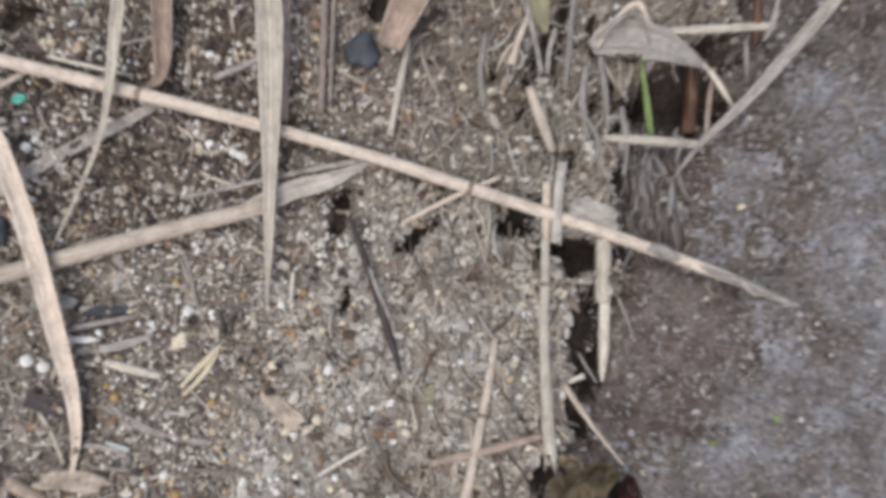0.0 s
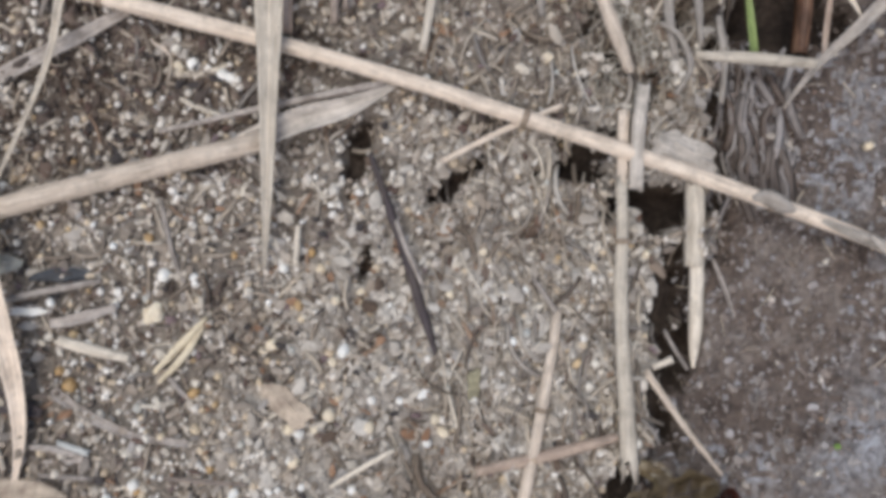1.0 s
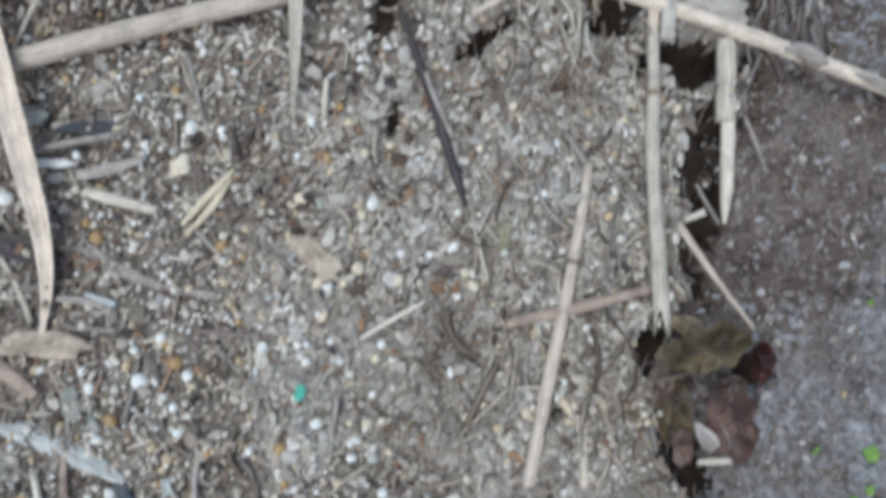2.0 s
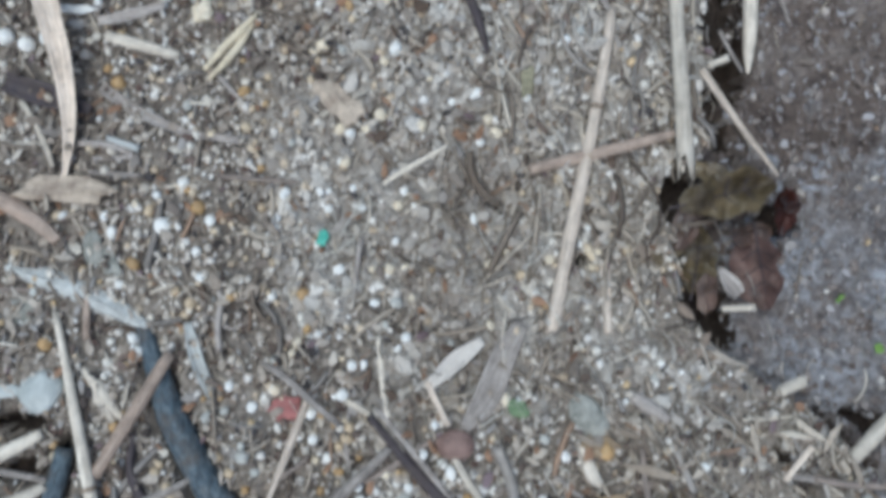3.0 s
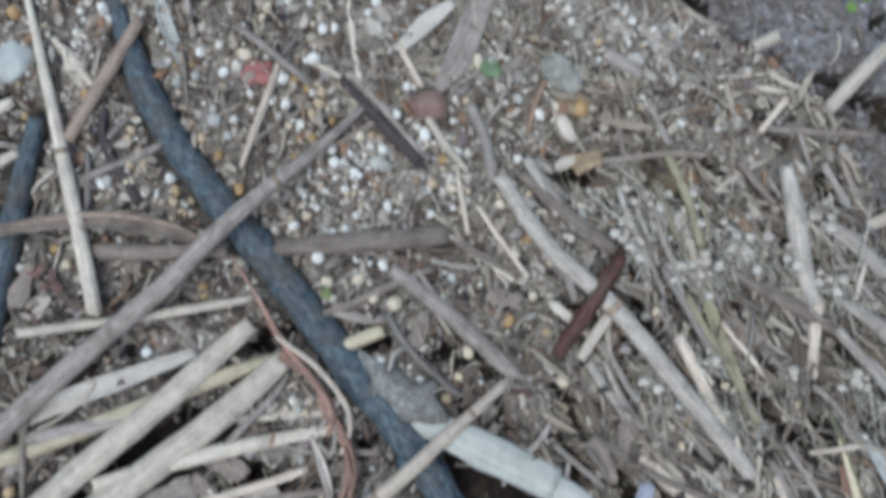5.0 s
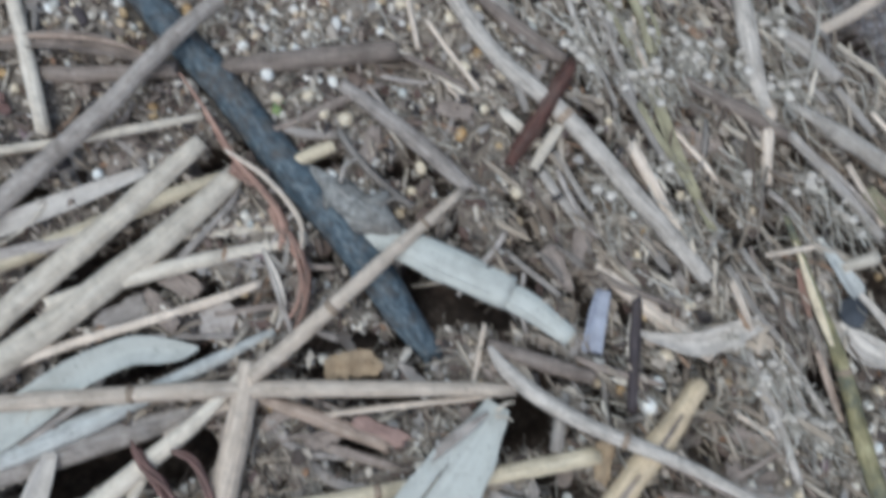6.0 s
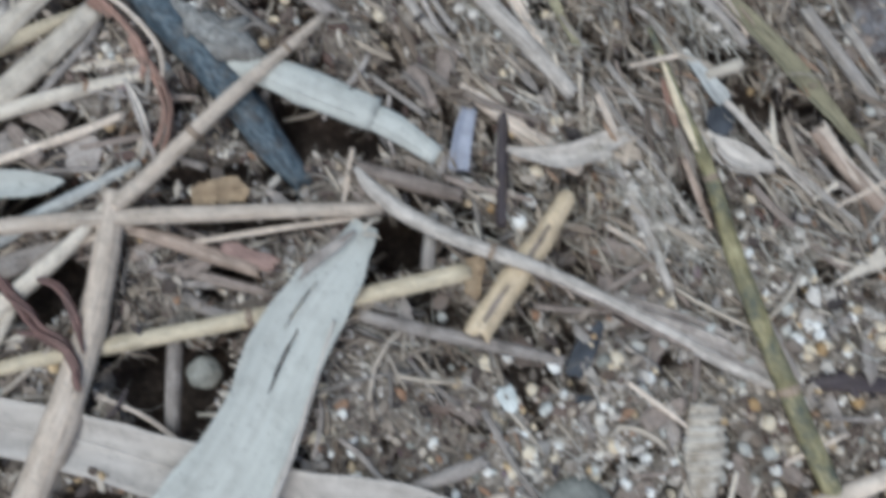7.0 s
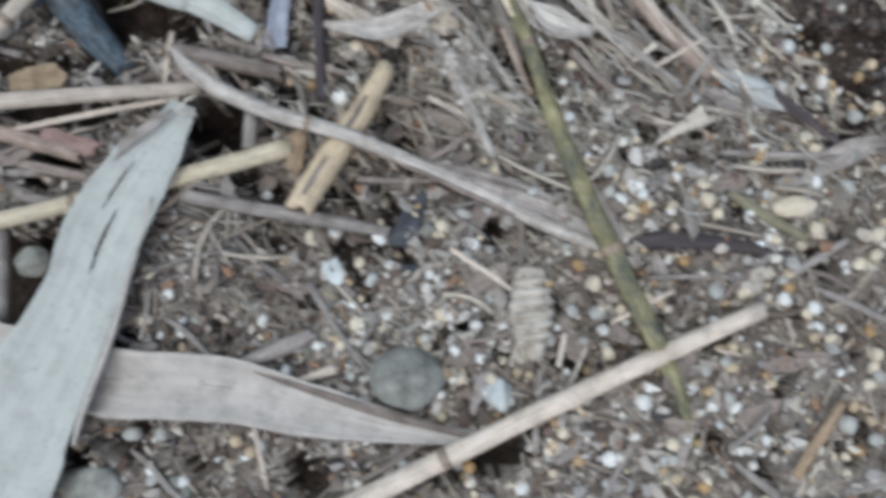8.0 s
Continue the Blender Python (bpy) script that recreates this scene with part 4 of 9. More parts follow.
# ---- loose litter nobody could count ----
BANK = (-165, 215, -390, 125)
strew_lumps("silt_crumbs", "small brown and grey crumbs of silt and bark", "soil", 11, 30000, BANK, (0.7, 2.5), 0.05, CRUMB, 1, 0.5, 0.5, 0.36, zone=lambda x, y: 1 - damp(x, y))
strew_lumps("damp_crumbs", "dark damp brown crumbs of soil", "soil", 13, 9000, (-165, 10, -10, 125), (0.7, 2.8), 0.0, DAMP_CRUMB, 1, 0.5, 0.5, 0.36, zone=damp)
strew_lumps("mud_grit", "fine wet grit on the brown mud", "soil", 12, 16000, (20, 215, -260, 125), (0.5, 2.0), 1.0, MUD_GRIT, 1, 0.4, 0.3, 0.42, on_mat=0.0)
strew_chips("mud_flakes", "wet flakes of bark and leaf on mud", 44, 9500, (20, 215, -260, 125), (0.9, 3.8), (0.3, 0.9), 0.35, 0.22, 0.4, 1.0, MUD_FLAKES, None, 0.5, 0.0)
strew_chips("plant_chips", "small grey and tan plant chips on silt", 41, 20000, BANK, (1.3, 5.5), (0.25, 0.75), 0.45, 0.34, 2.0, 0.03, CHIPS, zone=lambda x, y: 1 - 0.8 * damp(x, y))
strew_chips("edge_scraps", "grey leaf scraps at the mat's edge", 43, 260, (0, 60, -110, 110), (3, 8), (0.2, 0.5), 0.4, 0.3, 2.5, 0.05, SCRAPS, -80, 0.5)
strew_fibres("fibre_litter", "fine broken straw and root fibres on silt", 21, 15000, BANK, (2.0, 10), (0.4, 1.2), 0.03, 1.8)
strew_fibres("coarse_litter", "broken grey and tan straw pieces on silt", 22, 1300, BANK, (6, 20), (0.8, 2.0), 0.01, 2.0)
strew_fibres("combed_litter", "grey straw fibres combed one way by water", 23, 5200, (0, 190, -300, -120), (4, 22), (0.4, 1.9), 0.02, 3.5, -52, 0.5, None, 26, 0.16)
strew_chips("combed_scraps", "torn silt-coated leaf slivers combed with straw", 45, 1300, (10, 190, -262, -120), (4, 17), (0.06, 0.22), 0.3, 0.18, 3.8, 0.02, LITTER, -54, 0.4)
strew_lumps("silt_clots", "pale crumbly clots of dried silt", "soil", 34, 1300, (20, 190, -250, -100), (1.0, 4.2), 0.02, CLOTS, 2, 0.55, 0.3, 0.25, 22)
strew_lumps("pale_crumbs", "fine pale crumbs of dried silt on the upper mat", "soil", 35, 13000, (-115, 85, -190, 90), (0.8, 2.7), 0.04, CLOTS, 1, 0.5, 0.45, 0.3, zone=silted)
strew_chips("pale_chips", "pale silt-coated plant chips on the upper mat", 47, 6800, (-115, 85, -190, 90), (1.8, 7.0), (0.25, 0.75), 0.4, 0.26, 1.3, 0.03, CLOTS, zone=silted)
strew_chips("dark_bits", "small dark brown scraps of leaf and bark", 46, 4200, (-165, 125, -390, -150), (1.4, 7.0), (0.2, 0.7), 0.4, 0.25, 1.4, 0.02, DARK_BITS)
strew_fibres("edge_roots", "tangled silt-coated roots at the mat's edge", 28, 800, (-5, 75, -70, 112), (4, 18), (0.5, 1.5), 0.03, 5.0, -80, 0.6, CLOTS, 20, 0.8)
strew_chips("dark_crumbs", "small dark crumbs of bark and leaf on the upper mat", 48, 3600, (-165, 85, -195, 115), (0.9, 4.0), (0.35, 0.9), 0.4, 0.25, 1.6, 0.03, DARK_BITS, zone=lambda x, y: 0.85 - 0.6 * silted(x, y))
strew_chips("damp_scraps", "damp brown scraps of leaf and bark", 49, 2600, (-165, 10, -10, 125), (1.4, 6.0), (0.25, 0.8), 0.4, 0.3, 1.8, 0.0, DARK_BITS, zone=damp)
strew_fibres("matted_litter", "matted pale straw fibres at the mat's edge", 24, 1200, (-10, 90, -90, 90), (4, 20), (0.4, 1.4), 0.05, 2.5, -85, 0.45)
strew_fibres("heap_litter", "dull straw fibres under the heap of stalks", 25, 900, (-170, 40, -340, -160), (8, 30), (0.6, 2.0), 0.0, 3.0, 20, 0.6, None, 26)
strew_lumps("mixed_grains", "scattered small white, cream and amber plastic grains", "plastic pellet", 31, 2600, BANK, (1.3, 3.0), 0.01, GRAIN_MIX, 2, 0.05, 0.85, 0.15, 40)
strew_lumps("cream_grains", "small cream and white grains in pale silt", "plastic pellet", 37, 3400, (-105, 45, -165, 40), (1.3, 2.9), 0.0, PALE_SPECK, 1, 0.15, 0.75, 0.25, 30)
strew_lumps("upper_grains", "small cream grains in damp brown soil", "plastic pellet", 38, 1500, (-165, -10, 10, 125), (1.2, 2.7), 0.0, PALE_SPECK, 1, 0.15, 0.85, 0.1)
strew_lumps("edge_grains", "plastic grains and shell bits on dark soil", "plastic pellet", 36, 150, (138, 200, -282, -222), (1.6, 3.6), 1.0, GRAIN_MIX, 2, 0.08, 0.85, 0.15)
strew_chips("edge_crumbs", "dark bark crumbs on the lower soil", 50, 2600, (136, 205, -285, -215), (1.0, 4.5), (0.35, 0.9), 0.5, 0.4, 1.8, 1.0, DARK_BITS, None, 0.5, 0.3)
strew_lumps("pale_specks", "tiny whitish grains and shell bits in silt", "sand", 33, 10000, (-165, 120, -330, 125), (0.7, 1.9), 0.02, PALE_SPECK, 1, 0.3, 0.8, 0.1, 55)
strew_chips("lower_chips", "pale silt-coated chips on the lower soil", 51, 800, (28, 150, -350, -262), (1.6, 6.0), (0.25, 0.7), 0.4, 0.25, 1.2, 0.0, CLOTS)
strew_lumps("lower_grains", "pale plastic grains and shell bits in soil", "plastic pellet", 39, 300, (20, 150, -350, -262), (1.6, 3.2), 0.0, GRAIN_MIX, 2, 0.1, 0.85, 0.15)
strew_fibres("fuzz", "fine tangled grey root fuzz on the mat", 26, 3800, (-60, 190, -320, -60), (3, 16), (0.18, 0.42), 0.02, 3.5, None, 0.5, FUZZ, None, 0.8)
strew_fibres("edge_strands", "wet grey root strands hanging down to the mud", 29, 210, (69, 92, 19, 56), (4, 16), (0.9, 3.0), 1.0, 1.2, -87, 0.25, WET_STRANDS, None, 0.3)
strew_fibres("combed_fuzz", "fine grey fibres combed with the straw", 27, 5600, (0, 190, -300, -120), (4, 22), (0.2, 0.6), 0.02, 4.5, -55, 0.5, FUZZ, 26, 0.7)


def lie(ob, x, y, lift, turn, tip):
    """Rest a loose piece on the ground where it falls."""
    ob.matrix_world = pose(x * MM, y * MM, (float(ground_z(x, y)) + lift) * MM, tip, 0, turn)
    return ob


def loose_straws(count):
    """Single straws strewn over the mat, of eight cut forms."""
    r = np.random.RandomState(61)
    forms = []
    for k in range(8):
        n, w = 7 + 2.6 * k, 0.9 + 0.17 * k
        line = spline([[-n / 2, 0, 0, w * 0.9], [-n / 6, 0.5 * (k % 3 - 1), 0.2, w], [n / 5, -0.4 * (k % 2), 0.1, w], [n / 2, 0.3 * (k % 4 - 1), 0, w * 0.6]], 3)
        bm = tube(line, (0, 0, 0), 7, 0.7, 0.15, 90 + k, 0.55, 0.6)
        bmesh.ops.scale(bm, vec=(MM, MM, MM), verts=bm.verts)
        me = bpy.data.meshes.new("straw")
        bm.to_mesh(me)
        bm.free()
        mt, word = ((STRAW, "tan"), (GREY, "weathered grey"), (BROWN, "dull brown"), (GREY, "weathered grey"))[k % 4]
        me.materials.append(mt)
        me.shade_smooth()
        forms.append((me, word + " piece of loose straw lying on silt", w))
    for k in range(count):
        x, y = -150 + 310 * r.rand(), -375 + 470 * r.rand()
        if float(mud_share(x, y)) > 0.3 or float(bedded(x, y)) > 0 or float(pit_depth(x, y)) < -4 or (y > -130 and k % 6):
            continue
        me, words, w = forms[r.randint(8)]
        turn = -52 + 25 * r.randn() if x > 15 and -300 < y < -130 else 360 * r.rand()
        lie(tagged(new("straw", me), words, "straw", "loose straws on the mat"), x, y, 0.6 * w + 1.5 * r.rand(), turn, 8 * r.rand() - 4)


def loose_scraps(count):
    """Brown and grey leaf scraps between the stalks, of six torn forms."""
    r = np.random.RandomState(62)
    forms = []
    for k in range(6):
        bm = bmesh.new()
        rows = []
        size, slim = 5 + 1.3 * k, 0.3 + 0.07 * (k % 4)
        for i in range(7):
            u = i / 6 * 2 - 1
            half = size * slim / 2 * (1 - 0.35 * abs(u) ** 4) * (0.6 + 0.7 * r.rand())
            rows.append([bm.verts.new((u * size / 2 + 0.6 * r.randn(), q * half, 0.8 * (q * q) * slim + 0.5 * r.randn() * 0.5 + 0.5 * u * u)) for q in (-1, -0.4, 0.3, 1)])
        grid_faces(bm, rows, lambda i, j: (i * size / 6, j * 2.0), False)
        bmesh.ops.recalc_face_normals(bm, faces=bm.faces)
        bmesh.ops.solidify(bm, geom=bm.faces[:], thickness=0.25)
        bmesh.ops.scale(bm, vec=(MM, MM, MM), verts=bm.verts)
        me = bpy.data.meshes.new("leaf_scrap")
        bm.to_mesh(me)
        bm.free()
        mt, word = ((BROWN, "brown"), (GREY, "grey"), (BROWN, "dull brown"))[k % 3]
        me.materials.append(mt)
        me.shade_smooth()
        forms.append((me, word + " torn leaf scrap lying in litter"))
    for k in range(count):
        x, y = -150 + 310 * r.rand(), -375 + 215 * r.rand()
        if float(mud_share(x, y)) > 0.3 or float(bedded(x, y)) > 0 or float(pit_depth(x, y)) < -8:
            continue
        me, words = forms[r.randint(6)]
        lie(tagged(new("leaf_scrap", me), words, "leaf scrap", "leaf scraps in the litter"), x, y, 0.5 + 2.0 * r.rand(), 360 * r.rand(), 16 * r.rand() - 8)


def loose_pebbles(count):
    """Rounded grains big enough to pick up, lying on the lower silt."""
    r = np.random.RandomState(63)
    forms = []
    for k, (mt, word) in enumerate(((WHITE_BEAD, "white"), (CREAM_BEAD, "cream"), (TAN_BEAD, "tan"), (GREY_BEAD, "pale grey"), (CREAM_BEAD, "cream"), (STONE, "grey-green"),
                                    (CREAM_BEAD, "cream"), (WHITE_BEAD, "white"), (GREY_BEAD, "pale grey"), (GREY_BEAD, "pale grey"))):
        bm = bmesh.new()
        bmesh.ops.create_icosphere(bm, subdivisions=2, radius=0.5)
        for v in bm.verts:
            n = 1 + 0.3 * noise.noise(v.co * 2.2 + Vector((k * 7.0, 3, 0)))
            v.co = Vector((v.co.x * (1.1 + 0.05 * (k % 4)), v.co.y * (0.95 - 0.05 * (k % 3)), v.co.z * 0.75)) * n * MM
        me = bpy.data.meshes.new("pebble")
        bm.to_mesh(me)
        bm.free()
        me.materials.append(mt)
        me.shade_smooth()
        forms.append((me, word + " rounded grain lying on silt"))
    for k in range(count):
        x, y = -60 + 250 * r.rand(), -385 + 110 * r.rand()
        if float(mud_share(x, y)) > 0.6 or float(pit_depth(x, y)) < -6 or float(value_noise(x, y, 30)) < -0.25:
            continue
        me, words = forms[r.randint(10)]
        d = 1.9 + 2.0 * r.rand() ** 1.5
        ob = lie(tagged(new("pebble", me), words, "pebble", "rounded grains on the silt"), x, y, 0.25 * d, 360 * r.rand(), 30 * r.rand() - 15)
        ob.matrix_world = ob.matrix_world @ Matrix.Scale(d, 4)


loose_pebbles(420)
loose_straws(320)
loose_scraps(200)


# ---- stalks and blades over the upper mat ----
host = stalk("reed_stalk", "long pale tan reed stalk lying across litter into mud", "reed stalk", STRAW, (-172.6, 88.4, 7, 4.47), (-142.3, 80.9, 7, 4.68), (-85.8, 67.3, 6, 4.74), (-20.9, 50.1, 5, 4.42), (48.7, 27.9, 4, 4.47), (78.4, 18.1, 2, 4.33), (106.6, 8.0, 0, 3.98), (136.2, -3.4, -4, 2.84), nodes=(0.28, 0.5, 0.75))
blade("silt_crust", "crusty silt coat on a reed's sunken end", "reed leaf", DULL, (96.0, 11.6, 2.8, 1.2), (104.0, 8.6, 2.2, 3.0), (114.6, 4.8, 1.2, 3.4), (126.0, 0.4, -0.6, 2.8), (135.0, -3.0, -2.4, 1.4), curl=-0.45, rib=False, wave=1.4, of=host)
blade("silt_crust", "lump of grey silt over a sunken reed", "reed leaf", SILTED, (76.6, 17.6, 4.2, 1.4), (80.6, 17.8, 4.8, 4.4), (85.2, 15.6, 4.2, 4.8), (89.0, 14.0, 2.6, 1.6), curl=-0.5, rib=False, wave=1.6, of=host)
blade("fibre", "frayed fibre on a reed's sunken end", "straw", DULL, (108.6, 7.4, 3.4, 0.9), (112.4, 3.4, 3, 1.0), (116.0, 1.4, 1.4, 0.5), rib=False, of=host)
pebble("mud_clot", "dark wet mud clot at a reed's end", "mud", WET_SOIL_PIT_SHADE, 140.5, -4.7, -6, 13.1, 6.1, 4.3, -20, 0.5)
host = stalk("reed_stalk", "pale pinkish tan reed stalk lying on litter", "reed stalk", STRAW, (-164.2, 2.0, 5, 5.88), (-125.8, 12.5, 5, 5.94), (-88.8, 22.8, 5, 5.82), (-53.7, 31.9, 4, 5.71))
blade("sheath", "grey crumpled sheath at the end of a reed stalk", "reed leaf", DULL, (-59.0, 30.7, 4, 5.71), (-43.9, 37.3, 4, 6.88), (-30.5, 41.3, 4, 5.37), (-18.1, 47.2, 4, 1.16), curl=0.4, of=host)
stalk("straw", "thin grey straw beside a sheath", "straw", GREY, (-81.6, 34.8, 2, 1.34), (-53.7, 41.3, 3, 1.92), (-21.0, 47.9, 4, 2.31))
blade("reed_leaf", "upright pale blade tapering to a point over litter", "reed leaf", PALE, (-51.5, 110.0, 17, 9.24), (-50.5, 87.9, 15, 8.89), (-50.5, 62.2, 12, 6.70), (-51.0, 34.3, 9, 4.11), (-51.7, 15.6, 6, 2.63), (-52.6, -1.4, 3, 0.57), curl=0.2)
blade("straw_strip", "narrow reddish blade behind a pale one", "straw", PINKISH, (-47.0, 109.5, 5, 2.72), (-47.2, 84.0, 4, 2.72), (-47.5, 61.5, 3, 2.72))
blade("reed_leaf", "broad tan blade drooping to a point on the litter", "reed leaf", STRAW, (-145.7, 66.9, 13, 5.81), (-134.8, 41.1, 11, 6.93), (-126.2, 15.2, 10, 6.92), (-118.9, -12.4, 8, 6.57), (-114.6, -31.0, 6, 5.13), (-114.1, -46.0, 3.5, 3.32), (-117.1, -61.3, 0.7, 0.74), curl=0.3)
blade("reed_leaf", "narrow pale blade bent to a thread", "reed leaf", PALE, (-99.7, 106.4, 15, 4.79), (-101.6, 88.1, 13, 4.43), (-104.5, 65.8, 11, 2.77), (-108.7, 51.3, 8, 1.86), (-116.8, 32.5, 6, 1.49), (-125.5, 14.5, 4, 0.75), curl=0.3)
blade("reed_leaf", "hooked brownish sheath on the litter", "reed leaf", PINKISH, (-89.2, 108.6, 6, 8.04), (-88.5, 91.2, 5, 7.27), (-89.1, 77.7, 4, 4.98), (-93.9, 72.5, 4, 1.91), curl=0.5)
blade("reed_leaf", "flat grey blade under a reed stalk", "reed leaf", GREY, (-89.2, 68.1, 3, 3.07), (-102.0, 60.6, 3, 4.20), (-120.7, 50.7, 3, 4.55), (-142.8, 37.7, 3, 4.88), (-157.4, 29.0, 3, 4.86), curl=0.25)
stalk("straw", "thin straw leaning on the litter", "straw", GREY, (-80.6, 16.7, 2, 1.18), (-78.5, 7.9, 2, 1.47), (-76.4, 0.4, 2, 1.47), (-73.6, -6.5, 1, 0.88))
stalk("straw", "short tan straw end on litter", "straw", STRAW, (-147.4, 70.3, 4, 1.89), (-140.0, 74.9, 4, 2.27), (-131.7, 79.7, 5, 1.51))
stalk("straw", "thin pale straw along a reed stalk", "straw", PALE, (-127.5, 82.9, 5, 1.51), (-113.1, 79.5, 5, 1.52), (-99.2, 76.8, 4, 1.15))
stalk("straw", "grey straw on litter", "straw", GREY, (-71.7, 76.6, 3, 2.31), (-64.0, 79.8, 3, 2.32), (-56.7, 83.4, 3, 2.33))
stalk("straw", "fine straw on silt", "straw", STRAW, (-104.1, 88.5, 2, 0.96), (-93.6, 91.0, 2, 1.16))
blade("reed_leaf", "wide tan reed sheath standing out of the mat", "reed leaf", PINKISH, (-11.4, 86.6, 6, 8.52), (-7.1, 96.4, 9, 11.14), (-0.8, 107.0, 12, 13.34), (5.8, 116.0, 14, 14.43), curl=0.45)
pebble("mussel_shell", "dark blue mussel shell fragment on the mat", "shell", SLATE, -21.3, 86.2, 3, 15.2, 12.9, 5.2, 81, 0.1, 3, 0.8)
stalk("straw", "pale straw on the mat", "straw", PALE, (-4.9, 90.4, 4, 1.96), (-8.0, 74.4, 4, 2.72), (-11.4, 56.8, 3, 2.33))
stalk("straw", "upright brown straw in the mat", "straw", BROWN, (-34.2, 110.1, 4, 2.74), (-34.4, 88.4, 3, 2.73), (-35.3, 64.8, 2, 2.33))
stalk("straw", "upright brown straw in the mat", "straw", BROWN, (-30.9, 108.6, 3, 1.96), (-31.5, 88.5, 3, 1.95), (-32.2, 68.8, 2, 1.56))
stalk("straw", "thin tan straw bridging a hollow", "straw", STRAW, (-5.9, 27.1, 3, 1.74), (10.0, 35.3, 3, 1.75), (26.4, 42.5, 3, 1.56))
stalk("straw", "short pale straw standing at the mat's edge", "straw", DULL, (47.9, 47.7, 5, 3.51), (46.2, 35.2, 5, 3.88), (45.5, 19.8, 4, 3.88))
stalk("straw", "tan straw at the mat's edge", "straw", STRAW, (42.8, 41.4, 3, 3.13), (42.2, 25.7, 3, 3.12), (41.7, 10.2, 3, 2.72))
host = stalk("reed_stalk", "pale broken reed with a splintered end", "reed stalk", PALE, (41.8, 21.5, 4, 2.99), (41.7, 7.9, 4, 3.27), (41.1, -5.5, 4, 3.85), (41.3, -21.9, 4, 3.83), (42.2, -39.4, 4, 4.39), (43.3, -54.3, 2, 4.71), nodes=(0.25,), ragged=1.6)
stalk("splinter", "splintered sliver of a reed end", "straw", PALE, (41.7, -43.8, 3.7, 1.76), (42.4, -52.6, 2.1, 1.47), (42.6, -55.5, 1.9, 0.59), of=host)
stalk("splinter", "splintered sliver of a reed end", "straw", PALE, (43.9, -42.4, 3.8, 1.46), (44.6, -50.4, 2.3, 1.18), (45.1, -54.3, 2, 0.44), of=host)
blade("reed_leaf", "split grey sheath hanging over a hollow", "reed leaf", PALE, (62.7, 23.2, 2, 5.46), (62.9, 12.0, 1, 6.07), (62.7, -0.8, 0, 5.77), curl=-0.5, rib=False)
stalk("straw", "tapered straw hanging in a dark hollow", "straw", PALE, (63.3, 4.9, -1, 3.98), (62.9, -13.4, -2, 3.97), (62.6, -22.4, -3, 3.06), (62.2, -27.9, -3, 0.92))
stalk("straw", "pale straw lying over wet mud", "straw", PALE, (62.2, 56.5, 3, 2.37), (78.8, 55.6, 3, 3.56), (96.2, 54.5, 2, 2.79))
stalk("straw", "pale straw lying over wet mud", "straw", PALE, (84.5, 93.7, 5, 2.78), (100.8, 94.7, 5, 3.19), (123.4, 96.5, 4, 2.82))
stalk("straw", "dark brown rotten stem standing in mud", "straw", AMBER_STEM, (117.8, 108.1, 5, 3.4), (117.3, 97.0, 4, 3.6), (117.6, 90.8, 1, 2.2))
twig("root", "pale crooked root standing in mud", "root", DULL, (124.4, 105.6, 6, 1.4), (122.4, 97.0, 5, 2.0), (120.0, 91.4, 3, 1.0))
stalk("straw", "thin pale straw beside a wet hollow", "straw", DULL, (113.8, 92.0, 3, 1.0), (114.0, 84.6, 2, 1.5), (115.2, 77.6, 0, 0.7))
pebble("mussel_shell", "dark blue mussel shell fragment on the mat", "shell", SLATE, -143.6, 23.0, 3, 12.0, 8.6, 4.4, 75, 0.1, 3, 0.7)
blade("reed_leaf", "drab silt-coated blade slanting over wet mud", "reed leaf", SILTED, (89.0, 43.6, -3, 0.6), (98.0, 55.4, -1, 2.4), (112.2, 69.2, 3, 3.7), (128.0, 87.0, 6, 4.6), (142.6, 104.4, 9, 4.8), (149.8, 113.3, 11, 4.3), curl=0.3)
host = blade("reed_leaf", "torn silt-grey leaf over a wet hollow", "reed leaf", SILTED, (58.6, 88.0, 4, 5.0), (65.6, 90.6, 5, 13.0), (74.4, 90.8, 6, 15.6), (83.6, 88.2, 6, 12.0), (91.4, 84.6, 5.6, 6.4), (98.4, 81.4, 5, 1.4), curl=0.1, wave=2.0, across=14, slits=((0.12, 0.5, 0.86, 0.12), (0.3, 0.55, -0.9, 0.1)))
blade("torn_strip", "pale narrow strip torn from a leaf", "reed leaf", PALE, (97.6, 82.2, 5, 1.2), (102.6, 76.0, 4, 2.0), (109.0, 67.6, 2, 0.8), curl=0.3, rib=False, of=host)
blade("torn_strip", "ragged flap hanging from a torn leaf", "reed leaf", SILTED, (79.6, 86.2, 5.2, 3.6), (78.8, 82.6, 4, 2.8), (78.2, 79.6, 2.6, 0.8), curl=0.3, rib=False, of=host)
twig("root", "thin bent root at the mat's edge", "root", STRAW, (60.6, 87.8, 5, 1.58), (67.6, 98.0, 7, 1.97), (74.5, 102.5, 7, 2.37), (78.6, 94.9, 6, 1.58))
stalk("straw", "grey straw over a hollow", "straw", STRAW, (30.6, 81.7, 4, 2.75), (33.1, 90.4, 5, 2.36), (36.3, 98.0, 6, 1.96))
stalk("straw", "thin bent straw by a hollow", "straw", GREY, (34.2, 106.1, 6, 1.97), (38.4, 92.4, 5, 1.97), (41.0, 78.8, 4, 1.58))
stalk("straw", "tan straw on the mat", "straw", STRAW, (36.8, 74.0, 3, 3.16), (40.4, 64.1, 3, 4.33), (44.8, 51.6, 3, 2.75))
